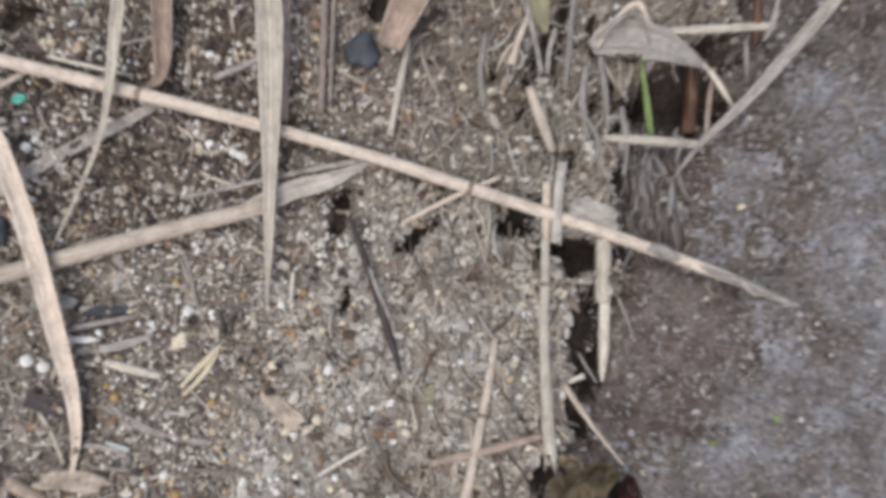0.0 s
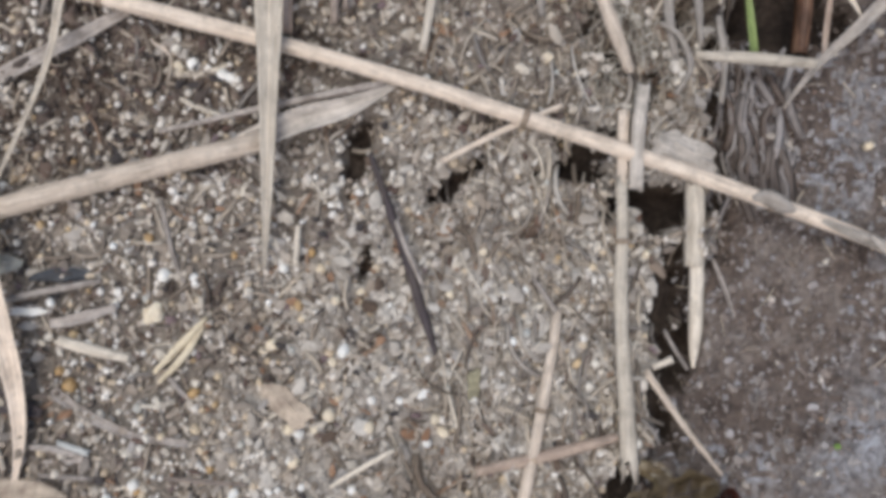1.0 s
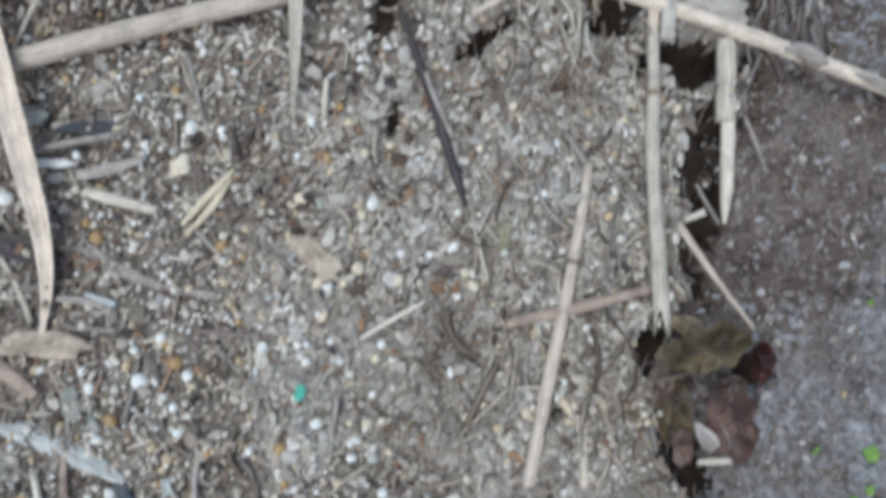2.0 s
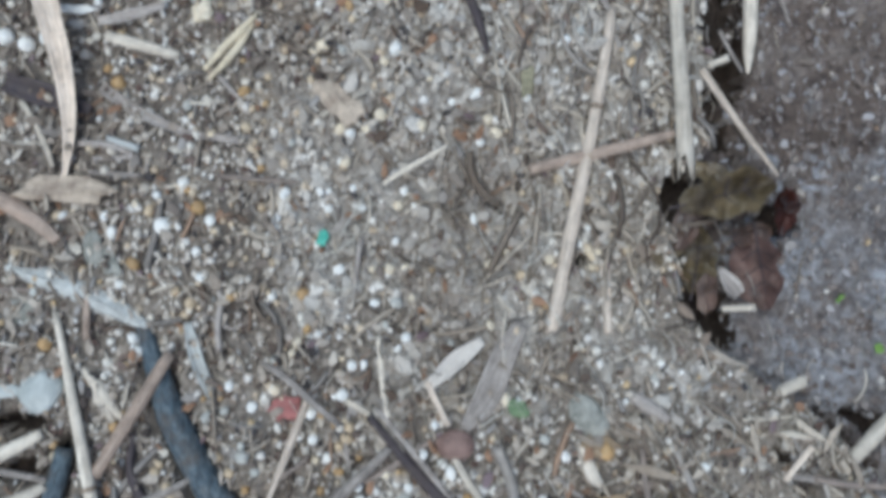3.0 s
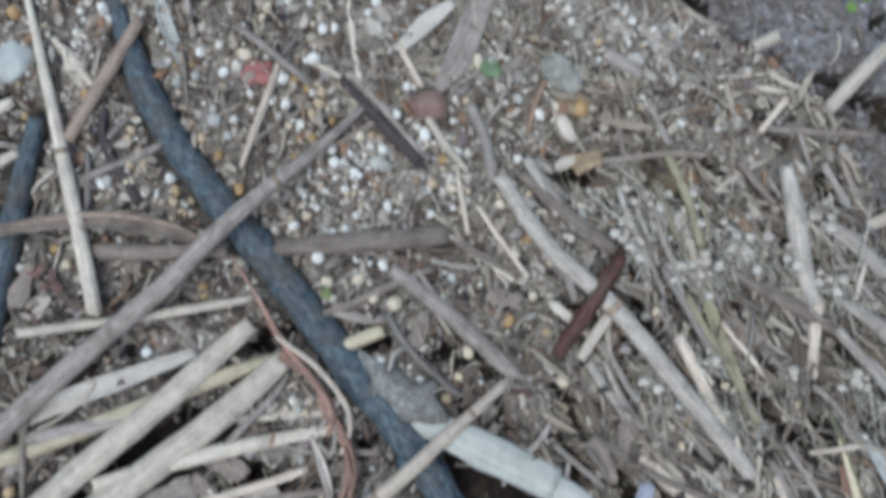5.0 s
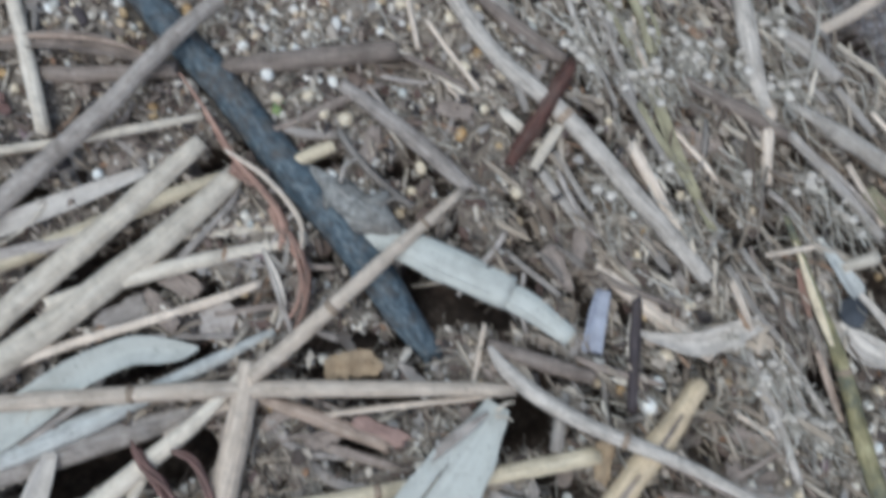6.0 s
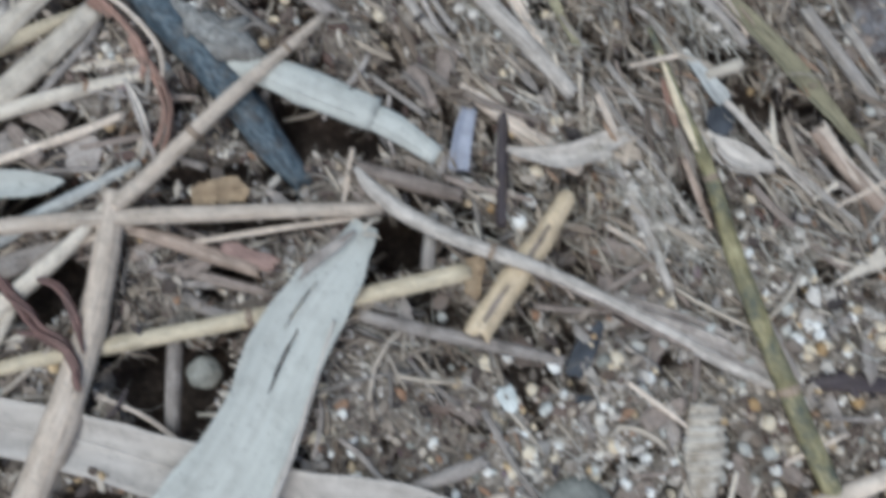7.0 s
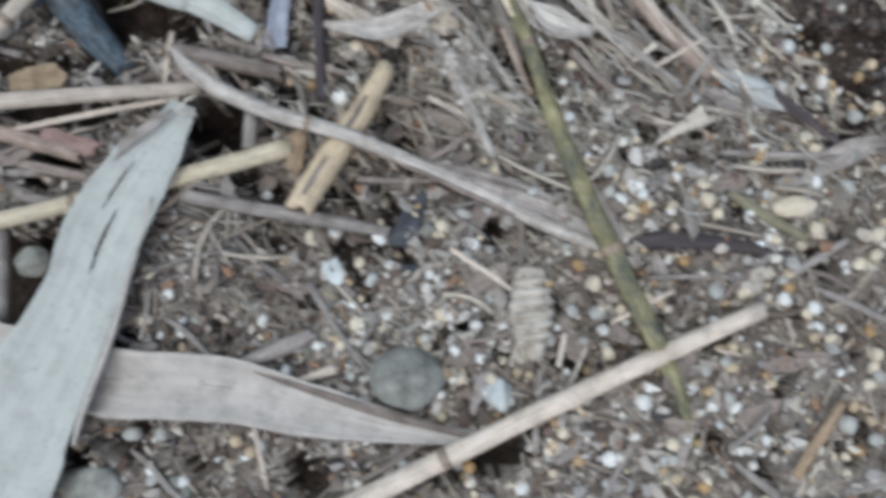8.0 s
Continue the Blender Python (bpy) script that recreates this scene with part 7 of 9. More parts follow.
host = blade("reed_leaf", "frayed fibrous tan reed end at the mat's edge", "reed leaf", STRAW, (119.6, -234.0, 1, 2.2), (126.8, -245.4, 1.5, 3.2), (134.0, -254.2, 1.6, 3.6), (140.4, -261.4, 1, 2.0), curl=-0.4, rib=False, wave=1.0)
blade("strand", "split strand of a frayed reed", "reed leaf", DULL, (127.6, -238.6, 1, 2.0), (133.2, -247.8, 1.6, 2.6), (139.4, -255.8, 1.6, 2.4), (147.4, -262.6, 0.6, 1.0), curl=-0.4, rib=False, of=host)
blade("strand", "split strand of a frayed reed", "reed leaf", GREY, (130.0, -247.4, 1.6, 1.0), (136.0, -256.2, 2, 1.6), (142.6, -262.4, 1.4, 0.8), curl=-0.3, rib=False, of=host)
blade("reed_leaf", "whitish torn sheath at a frayed reed's end", "reed leaf", WHITE_SPLIT, (136.8, -257.4, 1, 3.4), (143.4, -262.0, 1.4, 6.4), (149.0, -265.8, 1, 5.4), (152.0, -268.6, 0.5, 1.6), curl=-0.2, rib=False, wave=1.4)
twig("twig", "thin dark twig running out of the mat", "twig", DARK, (148.6, -263.8, 1, 2.4), (156.0, -271.8, 0.6, 2.8), (162.6, -278.4, 0, 1.8), lumps=0.4)
stalk("straw", "thin straw crossing frayed reed fibres", "straw", DULL, (126.4, -262.0, 1, 0.9), (131.4, -256.4, 2, 1.3), (137.0, -250.6, 2.4, 0.9))
stalk("straw", "thin straw crossing frayed reed fibres", "straw", STRAW, (121.0, -253.6, 1, 0.9), (128.0, -251.0, 2, 1.2), (134.4, -248.4, 2, 0.8))
blade("reed_leaf", "grey leaf scrap under a twig", "reed leaf", GREY, (132.5, -260.8, 0.3, 2.2), (140.8, -266.5, 0.3, 4.4), (148.6, -271.0, 0, 2.6), curl=0.2)
stalk("straw", "thin pale straw over dark soil", "straw", PALE, (145.3, -237.0, 0.5, 1.40), (151.3, -243.6, 0.5, 1.68), (157.2, -250.3, 0, 0.84))
stalk("straw", "thin straw in combed litter", "straw", STRAW, (106.4, -233.1, 0.5, 1.39), (112.0, -242.4, 0.5, 1.67), (120.4, -252.0, 0, 1.67), (124.8, -259.7, 0, 1.11))
stalk("straw", "short pale splinter in litter", "straw", PALE, (116.1, -251.5, 0.5, 0.83), (122.4, -247.9, 0.5, 1.67), hollow=0)
stalk("straw", "grey straw in litter", "straw", GREY, (133.9, -276.5, 0, 1.38), (148.2, -279.3, 0, 2.22), (165.9, -282.4, 0, 1.67))
blade("reed_leaf", "grey blade at the bank's edge", "reed leaf", GREY, (141.3, -288.0, -0.5, 1.66), (154.4, -284.3, 0, 4.71), (164.5, -280.9, 0.5, 6.09), (173.3, -279.1, 0.5, 2.78), curl=0.2)
pebble("pebble", "smooth cream oblong pebble", "stone", CREAM_BEAD, 149.7, -292.1, -0.5, 11.6, 5.3, 4.2, -2, 0.1)
stalk("straw", "dull olive straw on silt", "straw", OLIVE_GREY, (134.4, -286.3, 0, 2.21), (141.6, -292.9, 0, 3.31), (151.8, -300.5, -0.5, 2.21))
stalk("straw", "thin grey straw on silt", "straw", GREY, (143.2, -309.7, -0.5, 1.37), (152.0, -305.8, 0, 2.20), (161.3, -302.0, -0.5, 1.38))
stalk("straw", "thin grey straw on silt", "straw", GREY, (151.1, -312.3, -0.5, 1.38), (158.7, -316.8, -0.5, 2.20), (167.4, -322.6, -0.5, 1.65))
stalk("straw", "thin grey straw on silt", "straw", GREY, (112.1, -304.2, -0.5, 1.09), (125.7, -305.8, -0.5, 1.65), (139.2, -308.6, -0.5, 1.10))
stalk("straw", "short straw on silt", "straw", PALE, (89.8, -314.4, -0.5, 1.09), (87.0, -322.1, -0.5, 1.62))
stalk("straw", "short straw on silt", "straw", PALE, (95.5, -316.6, -0.5, 0.82), (89.3, -326.5, -0.5, 1.35))
stalk("straw", "thin straw on silt", "straw", STRAW, (101.2, -337.7, -0.5, 0.81), (105.1, -347.4, -0.5, 1.08))
stalk("straw", "grey straw on silt", "straw", GREY, (125.1, -350.6, -0.5, 1.62), (134.4, -360.2, -0.5, 2.43))
flake("slate_chip", "small black glassy chip on silt", "stone", SLATE, 55.9, -294.7, -0.5, 8.1, 3.8, 0.8, -18)
flake("shell_chip", "white shell splinter on silt", "shell", SHELL, 36.9, -291.7, -0.5, 7.6, 4.9, 0.8, -68)
stalk("straw", "pale straw on silt", "straw", PALE, (72.9, -246.7, 0, 1.66), (77.0, -261.4, 0, 2.20), (78.8, -270.5, -0.5, 1.10))
blade("reed_leaf", "grey split sheath on a long straw", "reed leaf", GREY, (64.7, -269.6, 1, 1.36), (78.8, -277.2, 1, 4.62), (94.0, -286.2, 0.5, 5.46), (101.4, -292.7, 0, 1.64), curl=0.3)

# ---- combed straws at the mat's lower edge ----
stalk("straw", "grey straw combed with grey litter", "straw", SILTED, (12.0, -145.5, 0.5, 2.76), (15.6, -151.5, 0.5, 2.76), (19.7, -157.8, 0.5, 2.76))
stalk("straw", "pale straw combed with grey litter", "straw", DULL, (35.1, -153.3, 0.5, 1.25), (37.7, -160.5, 0.5, 1.25), (39.9, -167.3, 0, 1.25))
stalk("straw", "grey straw combed with grey litter", "straw", SILTED, (33.3, -156.2, 0, 1.25), (37.6, -165.6, 0.5, 1.25), (41.3, -175.9, 0, 1.25))
stalk("straw", "pale straw combed with grey litter", "straw", DULL, (38.7, -150.6, 0.5, 1.11), (39.4, -161.5, 0, 1.11))
stalk("straw", "olive straw combed with grey litter", "straw", OLIVE_GREY, (40.3, -147.6, 0.5, 1.94), (44.6, -159.4, 0.5, 1.94), (48.9, -168.1, 0, 1.94))
stalk("straw", "olive straw combed with grey litter", "straw", OLIVE_GREY, (50.7, -150.3, 0.5, 1.11), (52.7, -158.7, 1, 1.11), (50.2, -164.8, 0.5, 1.11))
stalk("straw", "pale straw combed with grey litter", "straw", DULL, (43.9, -166.6, 0, 2.22), (47.2, -168.8, 0, 2.22), (50.3, -173.0, 0, 2.22))
stalk("straw", "tan straw combed with grey litter", "straw", STRAW, (44.0, -185.2, 0, 3.31), (49.2, -196.8, 0.5, 3.31), (54.6, -209.6, 0, 3.31))
stalk("straw", "grey straw combed with grey litter", "straw", SILTED, (57.0, -195.8, 0, 1.38), (64.8, -208.3, 0, 1.38))
stalk("straw", "grey straw combed with grey litter", "straw", SILTED, (83.2, -158.4, 0, 4.20), (90.2, -164.2, 0.5, 4.20), (97.2, -171.6, 0, 4.20))
stalk("straw", "grey straw combed with grey litter", "straw", SILTED, (96.2, -173.7, 0.5, 2.22), (105.0, -186.2, 0.5, 2.22))
stalk("straw", "grey straw combed with grey litter", "straw", SILTED, (84.0, -184.7, 0, 2.78), (93.0, -196.2, 0.5, 2.78), (104.6, -211.6, 0, 2.78))
stalk("straw", "tan straw combed with grey litter", "straw", STRAW, (97.5, -192.9, 0.5, 1.66), (105.4, -209.1, 0, 1.66))
stalk("straw", "pale straw combed with grey litter", "straw", DULL, (21.4, -191.1, 0, 2.47), (25.3, -197.6, 0.5, 2.47), (31.1, -205.4, 0, 2.47))
stalk("straw", "grey straw combed with grey litter", "straw", SILTED, (12.3, -211.1, 0, 1.63), (24.1, -221.7, 0, 1.63))
stalk("straw", "grey straw combed with grey litter", "straw", SILTED, (65.5, -216.5, 0, 1.92), (71.9, -228.6, 0.5, 1.92), (79.9, -238.6, 0, 1.92))
stalk("straw", "grey straw combed with grey litter", "straw", SILTED, (69.5, -212.5, 0, 1.65), (75.9, -224.0, 0.5, 1.65), (83.3, -235.7, 0, 1.65))
stalk("straw", "pale straw combed with grey litter", "straw", DULL, (69.1, -239.0, 0.5, 2.16), (74.5, -253.8, 0.5, 2.16), (78.9, -270.0, 0, 2.16))
stalk("straw", "grey straw combed with grey litter", "straw", SILTED, (74.8, -240.0, 0, 1.63), (81.3, -251.8, 0, 1.63), (87.8, -262.3, -0.5, 1.63))
stalk("straw", "grey straw combed with grey litter", "straw", SILTED, (77.8, -237.9, 0, 1.36), (84.3, -249.2, 0, 1.36), (91.9, -260.6, -0.5, 1.36))
stalk("straw", "pale straw combed with grey litter", "straw", DULL, (73.3, -234.9, 0, 1.22), (80.3, -247.6, 0, 1.22))
stalk("straw", "grey straw combed with grey litter", "straw", SILTED, (23.2, -245.8, -0.5, 3.24), (21.9, -252.6, -0.5, 3.24), (20.6, -259.5, -0.5, 3.24))
stalk("straw", "tan straw combed with grey litter", "straw", STRAW, (66.6, -220.2, 0, 2.18), (69.1, -228.8, 0.5, 2.18), (72.3, -238.7, 0, 2.18))
stalk("straw", "grey straw combed with grey litter", "straw", SILTED, (68.6, -237.2, 0, 2.44), (72.0, -248.0, 0.5, 2.44), (75.4, -260.1, 0, 2.44))
stalk("straw", "grey straw combed with grey litter", "straw", SILTED, (73.8, -243.3, 0, 1.62), (79.6, -260.3, 0, 1.62))
stalk("straw", "pale straw combed with grey litter", "straw", DULL, (81.8, -244.1, 0, 1.22), (89.0, -260.6, 0, 1.22))
stalk("straw", "grey straw combed with grey litter", "straw", SILTED, (120.0, -203.9, 0.5, 3.30), (127.3, -217.5, 1, 3.30), (136.4, -232.4, 0.5, 3.30))
stalk("straw", "pale straw combed with grey litter", "straw", DULL, (129.3, -209.3, 1, 2.46), (137.8, -225.7, 1, 2.46))
stalk("straw", "pale straw combed with grey litter", "straw", DULL, (121.1, -207.1, 1, 1.23), (129.1, -219.0, 1, 1.23))
stalk("straw", "grey straw combed with grey litter", "straw", SILTED, (108.9, -239.7, 0, 1.91), (117.8, -249.6, 0.5, 1.91), (127.1, -259.3, 0, 1.91))
stalk("straw", "grey straw combed with grey litter", "straw", SILTED, (112.6, -233.0, 0, 1.64), (122.9, -248.9, 0, 1.64))
stalk("straw", "brown straw combed with grey litter", "straw", BROWN, (101.6, -246.6, 0, 2.17), (112.4, -260.1, 0, 2.17), (122.7, -269.4, -0.5, 2.17))
stalk("straw", "grey straw combed with grey litter", "straw", SILTED, (105.9, -234.3, 0, 2.18), (114.2, -246.4, 0, 2.18))
stalk("straw", "pale straw combed with grey litter", "straw", DULL, (7.9, -139.9, 0.5, 2.78), (15.4, -154.1, 0.5, 2.78))
stalk("straw", "pale straw combed with grey litter", "straw", DULL, (30.5, -147.2, 0.5, 1.67), (33.8, -158.0, 0.5, 1.67), (37.9, -168.6, 0, 1.67))
stalk("straw", "grey straw combed with grey litter", "straw", SILTED, (34.8, -147.3, 0.5, 1.67), (42.7, -157.6, 0.5, 1.67))
stalk("straw", "grey straw combed with grey litter", "straw", SILTED, (38.2, -151.0, 0, 1.96), (43.8, -168.1, 0.5, 1.96), (45.8, -176.6, 0, 1.96))
stalk("straw", "grey straw combed with grey litter", "straw", SILTED, (41.1, -168.0, 0.5, 1.94), (48.3, -182.2, 0.5, 1.94), (55.6, -195.5, 0, 1.94))
stalk("straw", "olive straw combed with grey litter", "straw", OLIVE_GREY, (46.6, -175.2, 0.5, 1.94), (52.3, -186.5, 0.5, 1.94), (59.9, -199.8, 0, 1.94))
stalk("straw", "tan straw combed with grey litter", "straw", STRAW, (-4.9, -151.1, 0, 1.39), (0.8, -160.2, 0, 1.39), (7.1, -169.6, 0, 1.39))
stalk("straw", "grey straw combed with grey litter", "straw", SILTED, (14.3, -160.5, 0.5, 2.22), (18.8, -176.0, 0.5, 2.22))
stalk("straw", "grey straw combed with grey litter", "straw", SILTED, (25.1, -186.0, 0, 1.94), (30.9, -197.2, 0, 1.94), (33.6, -201.4, 0, 1.94))
stalk("straw", "brown straw combed with grey litter", "straw", BROWN, (27.0, -140.9, 0.5, 1.68), (42.8, -139.4, 0.5, 1.68), (54.5, -139.9, 0, 1.68))
stalk("straw", "olive straw combed with grey litter", "straw", OLIVE_GREY, (43.5, -139.7, 0.5, 2.52), (47.9, -151.2, 1, 2.52), (50.8, -162.6, 0.5, 2.52))
stalk("straw", "grey straw combed with grey litter", "straw", SILTED, (83.2, -143.3, 0, 1.98), (91.1, -157.7, 0, 1.98))
stalk("straw", "grey straw combed with grey litter", "straw", SILTED, (84.9, -166.1, 0, 1.69), (94.1, -177.6, 0, 1.69))
stalk("straw", "brown straw combed with grey litter", "straw", BROWN, (61.8, -141.4, -0.5, 1.99), (71.4, -154.5, -0.5, 1.99))
stalk("straw", "grey straw combed with grey litter", "straw", SILTED, (-6.0, -125.3, -0.5, 3.11), (-2.6, -133.8, 0, 3.11), (-0.5, -145.2, -0.5, 3.11))
stalk("straw", "grey straw combed with grey litter", "straw", SILTED, (39.5, -125.6, -0.5, 1.99), (44.1, -137.0, 0, 1.99))
stalk("straw", "tan straw combed with grey litter", "straw", STRAW, (74.9, -125.8, 0, 1.71), (67.6, -134.3, 0, 1.71))
stalk("straw", "pale straw combed with grey litter", "straw", DULL, (77.5, -134.4, 0, 1.14), (80.0, -144.3, 0, 1.14))
blade("reed_leaf", "buff curved leaf behind an olive stem", "reed leaf", BUFF, (91.5, -232.4, 0, 2.79), (96.7, -239.5, 0.5, 5.27), (104.1, -243.4, 0, 1.95), curl=0.3)
blade("reed_leaf", "tan curved leaf at the mat's edge", "reed leaf", BUFF, (93.5, -234.1, 0, 2.51), (98.8, -239.9, 0.5, 4.45), (107.8, -242.6, 0, 2.79), curl=0.3)
flake("husk", "brown husk beside a straw", "husk", HUSK, 31.9, -261.8, 0, 12.3, 5.5, 0.8, 76, bend=0.4)
dead_leaf("dead_leaf", "grey-brown crumpled leaf in the litter", DEAD_LEAF, 41.1, -144.0, 0, 15.8, 8.6, -71, 0.3, 2.0)

# ---- root tangles ----
root_tangle(59.6, -159.0, -1, 8.6, -52)
root_tangle(64.0, -165.0, -1, 8.0, -52)
root_tangle(45.5, -168.0, -1, 6.2, -52)
root_tangle(31.8, -157.0, -1, 5.7, -52)
root_tangle(83.6, -172.8, -1, 8.0, -52)
root_tangle(36.8, -195.5, -1, 6.2, -52)
root_tangle(53.2, -205.9, -1, 5.6, -52)
root_tangle(87.3, -198.1, -1, 7.9, -52)
root_tangle(95.1, -207.1, -1, 8.5, -52)
root_tangle(71.2, -195.4, -1, 6.2, -52)
root_tangle(51.5, -191.4, -1, 5.6, -52)
root_tangle(77.1, -255.0, -1, 8.3, -52)
root_tangle(84.3, -258.1, -1, 7.7, -52)
root_tangle(71.6, -243.6, -1, 6.9, -52)
root_tangle(65.6, -234.9, -1, 6.9, -52)
root_tangle(39.7, -151.1, -1, 8.6, -52)
root_tangle(48.0, -156.9, -1, 9.5, -52)
root_tangle(56.4, -162.7, -1, 8.6, -52)
root_tangle(51.8, -169.7, -1, 8.6, -52)
root_tangle(35.0, -162.3, -1, 6.8, -52)
root_tangle(73.5, -165.9, -1, 8.0, -52)
root_tangle(82.5, -157.6, -1, 7.2, -52)
root_tangle(84.6, -256.3, -1, 7.7, -52)
root_tangle(76.0, -244.5, -1, 8.3, -52)
root_tangle(108.9, -263.5, -1, 7.7, -52)
root_tangle(97.0, -267.0, -1, 6.6, -52)
root_tangle(36.2, 53.4, -1, 10.2, -80)
root_tangle(46.3, 43.1, -1, 10.2, -80)
root_tangle(56.7, 55.2, -1, 8.6, -80)
root_tangle(50.0, 65.6, -1, 10.3, -80)
root_tangle(41.5, 72.5, -1, 10.3, -80)
flake("leaf_scrap", "torn beige leaf piece between straws", "leaf scrap", DULL, 59.2, 30.1, 2, 20.2, 11.8, 0.8, -20, bend=0.4)

# ---- splinters and scraps of the left mat ----
stalk("straw", "grey splinter in a weathered bundle", "straw", GREY, (-113.4, -47.8, 1.5, 1.73), (-105.1, -48.7, 2.4, 2.01), (-98.6, -50.8, 1.4, 1.15), hollow=0)
stalk("straw", "grey splinter in a weathered bundle", "straw", GREY, (-109.0, -51.9, 1.3, 1.15), (-98.1, -51.3, 1.3, 1.73), hollow=0)
stalk("straw", "grey splinter in a weathered bundle", "straw", GREY, (-109.9, -55.4, 1.1, 1.29), (-96.6, -56.3, 1, 1.30), hollow=0)
stalk("straw", "white splinter in a weathered bundle", "straw", WHITE_SPLIT, (-105.2, -46.7, 2.5, 1.43), (-97.1, -49.6, 2.3, 2.01), hollow=0)
blade("bark_strip", "dark grey strip sunk in silt", "bark", DARK, (-131.8, -32.2, 2, 5.17), (-118.7, -36.5, 2, 6.04), (-109.6, -39.4, 2, 2.30), curl=0.2, rib=False)
flake("slate_chip", "flat grey-brown slab in silt", "stone", STONE, -124.3, -0.4, 1, 16.1, 6.4, 0.8, 0)
flake("leaf_bit", "pale grey-green chip on silt", "leaf", STONE, -108.9, -74.7, 0.6, 5.7, 10.6, 0.8, 10)
flake("leaf_bit", "pale grey-green chip on silt", "leaf", STONE, -104.5, -78.4, 0.3, 4.9, 8.6, 0.8, 20)
stalk("straw", "pale splinter fan on silt", "straw", PALE, (-111.1, -105.5, -0.5, 1.43), (-106.4, -111.1, -0.5, 3.70), (-100.8, -118.1, -0.5, 1.42), hollow=0)
stalk("straw", "pale splinter fan on silt", "straw", PALE, (-109.2, -111.5, -0.5, 1.42), (-105.5, -114.7, -0.5, 2.56), (-102.8, -119.5, -0.5, 1.14), hollow=0)
stalk("straw", "pale straw end at a hollow", "straw", PALE, (-136.4, -129.6, 0.5, 3.64), (-128.1, -125.5, 0.5, 3.65), (-120.6, -121.6, 0, 2.54))
stalk("straw", "pale straw end at a hollow", "straw", PALE, (-136.0, -141.4, 0.5, 3.35), (-126.4, -138.1, 0.5, 3.36), (-119.2, -134.6, 0, 2.25))
stalk("straw", "pale straw end at a hollow", "straw", GREY, (-135.3, -130.0, 0, 1.97), (-119.4, -133.3, -0.5, 1.69))
flake("leaf_scrap", "rounded grey leaf piece between stalks", "leaf scrap", GREY, -59.6, -222.8, -0.5, 11.5, 9.6, 0.8, 17)
flake("leaf_scrap", "grey leaf piece between stalks", "leaf scrap", GREY, -81.7, -220.9, -1, 15.0, 9.6, 0.8, 27)
flake("leaf_scrap", "brown leaf piece between stalks", "leaf scrap", BROWN, -68.4, -213.3, -1, 12.4, 6.9, 0.8, -33)
flake("leaf_scrap", "brown leaf piece between stalks", "leaf scrap", BROWN, -104.3, -214.1, -1.5, 12.3, 6.8, 0.8, -33)
stalk("straw", "grey straw between stalks", "straw", GREY, (-91.7, -231.2, 0, 1.62), (-76.6, -226.6, 0, 1.90), (-54.9, -227.2, 0, 1.36))
stalk("straw", "tan straw between stalks", "straw", STRAW, (-72.9, -249.5, 1, 1.34), (-57.9, -243.7, 1, 1.89), (-48.4, -241.6, 1, 1.35))
stalk("straw", "bent grey straw by a hollow", "straw", GREY, (-30.4, -229.2, 0, 1.92), (-35.7, -226.8, 0, 1.92), (-38.3, -223.2, 0, 1.37))
stalk("straw", "grey straw in a hollow", "straw", GREY, (-49.4, -250.1, -2, 2.19), (-40.0, -256.0, -2, 2.46), (-29.2, -258.0, -2, 1.92))
stalk("straw", "grey straw in a hollow", "straw", BROWN, (-18.6, -266.7, -2, 2.46), (-10.3, -264.5, -2, 2.74), (0.6, -266.5, -2, 1.92))
stalk("straw", "grey straw in a hollow", "straw", GREY, (-39.6, -259.0, -3, 3.29), (-31.7, -264.6, -2.5, 3.28), (-23.5, -266.1, -2.5, 2.73))
stalk("straw", "brown straw in a hollow", "straw", BROWN, (-37.5, -253.7, -2, 2.46), (-28.1, -257.4, -1.5, 2.73), (-17.4, -261.2, -1.5, 2.45))
stalk("straw", "pale rootlet in a hollow", "straw", PALE, (-50.7, -246.9, -2, 1.37), (-49.1, -258.1, -3, 1.64), (-47.0, -263.8, -3.5, 1.10))
stalk("straw", "brown straw under a reed stalk", "straw", PINKISH, (-51.3, -241.6, 0, 2.71), (-36.6, -247.8, 0, 4.07), (-19.4, -255.6, -0.5, 3.54))

for sx, sy, size, turn in ((-114.2, -164.6, 4.6, 30), (-109.4, -168.6, 5.4, -40), (-110.6, -165.8, 3.8, 80), (-112.4, -168.2, 3.2, 10)):
    flake("leaf_scrap", "red-brown curled bark scrap in litter", "leaf scrap", MAROON, sx, sy, 0.4, size, 0.55 * size, 0.6, turn, bend=0.6, lift=20)
# ---- scraps of green and teal ----
pebble("leaf_bit", "bright green rounded plant bit", "leaf", GRASS, -43.0, -172.4, 0.4, 3.0, 2.6, 2.2, 70, 0.2)
flake("plastic_flake", "small teal plastic flake on silt", "plastic flake", TEAL, -50.4, -72.3, 0.4, 4.3, 3.2, 0.8, 70)
flake("plastic_flake", "small teal plastic flake on litter", "plastic flake", TEAL, -137.8, 68.7, 3, 5.3, 3.8, 0.8, 21)
flake("leaf_bit", "dull green leaf bit on silt", "leaf", GREEN_BIT, -0.4, -116.1, -0.8, 6.4, 4.9, 0.8, -0)
flake("leaf_bit", "green leaf bit by a dark stick", "leaf", GREEN_BIT, -42.8, -171.5, -0.5, 3.4, 4.8, 0.8, -3)
flake("leaf_bit", "pale green leaf bit on silt", "leaf", OLIVE_GREY, 2.5, -32.0, 2, 4.1, 8.8, 0.8, 0)
flake("duckweed", "bright green duckweed leaf on mud", "duckweed", LIME_BIT, 123.8, -39.1, -2.5, 5.2, 6.2, 0.5, 19)
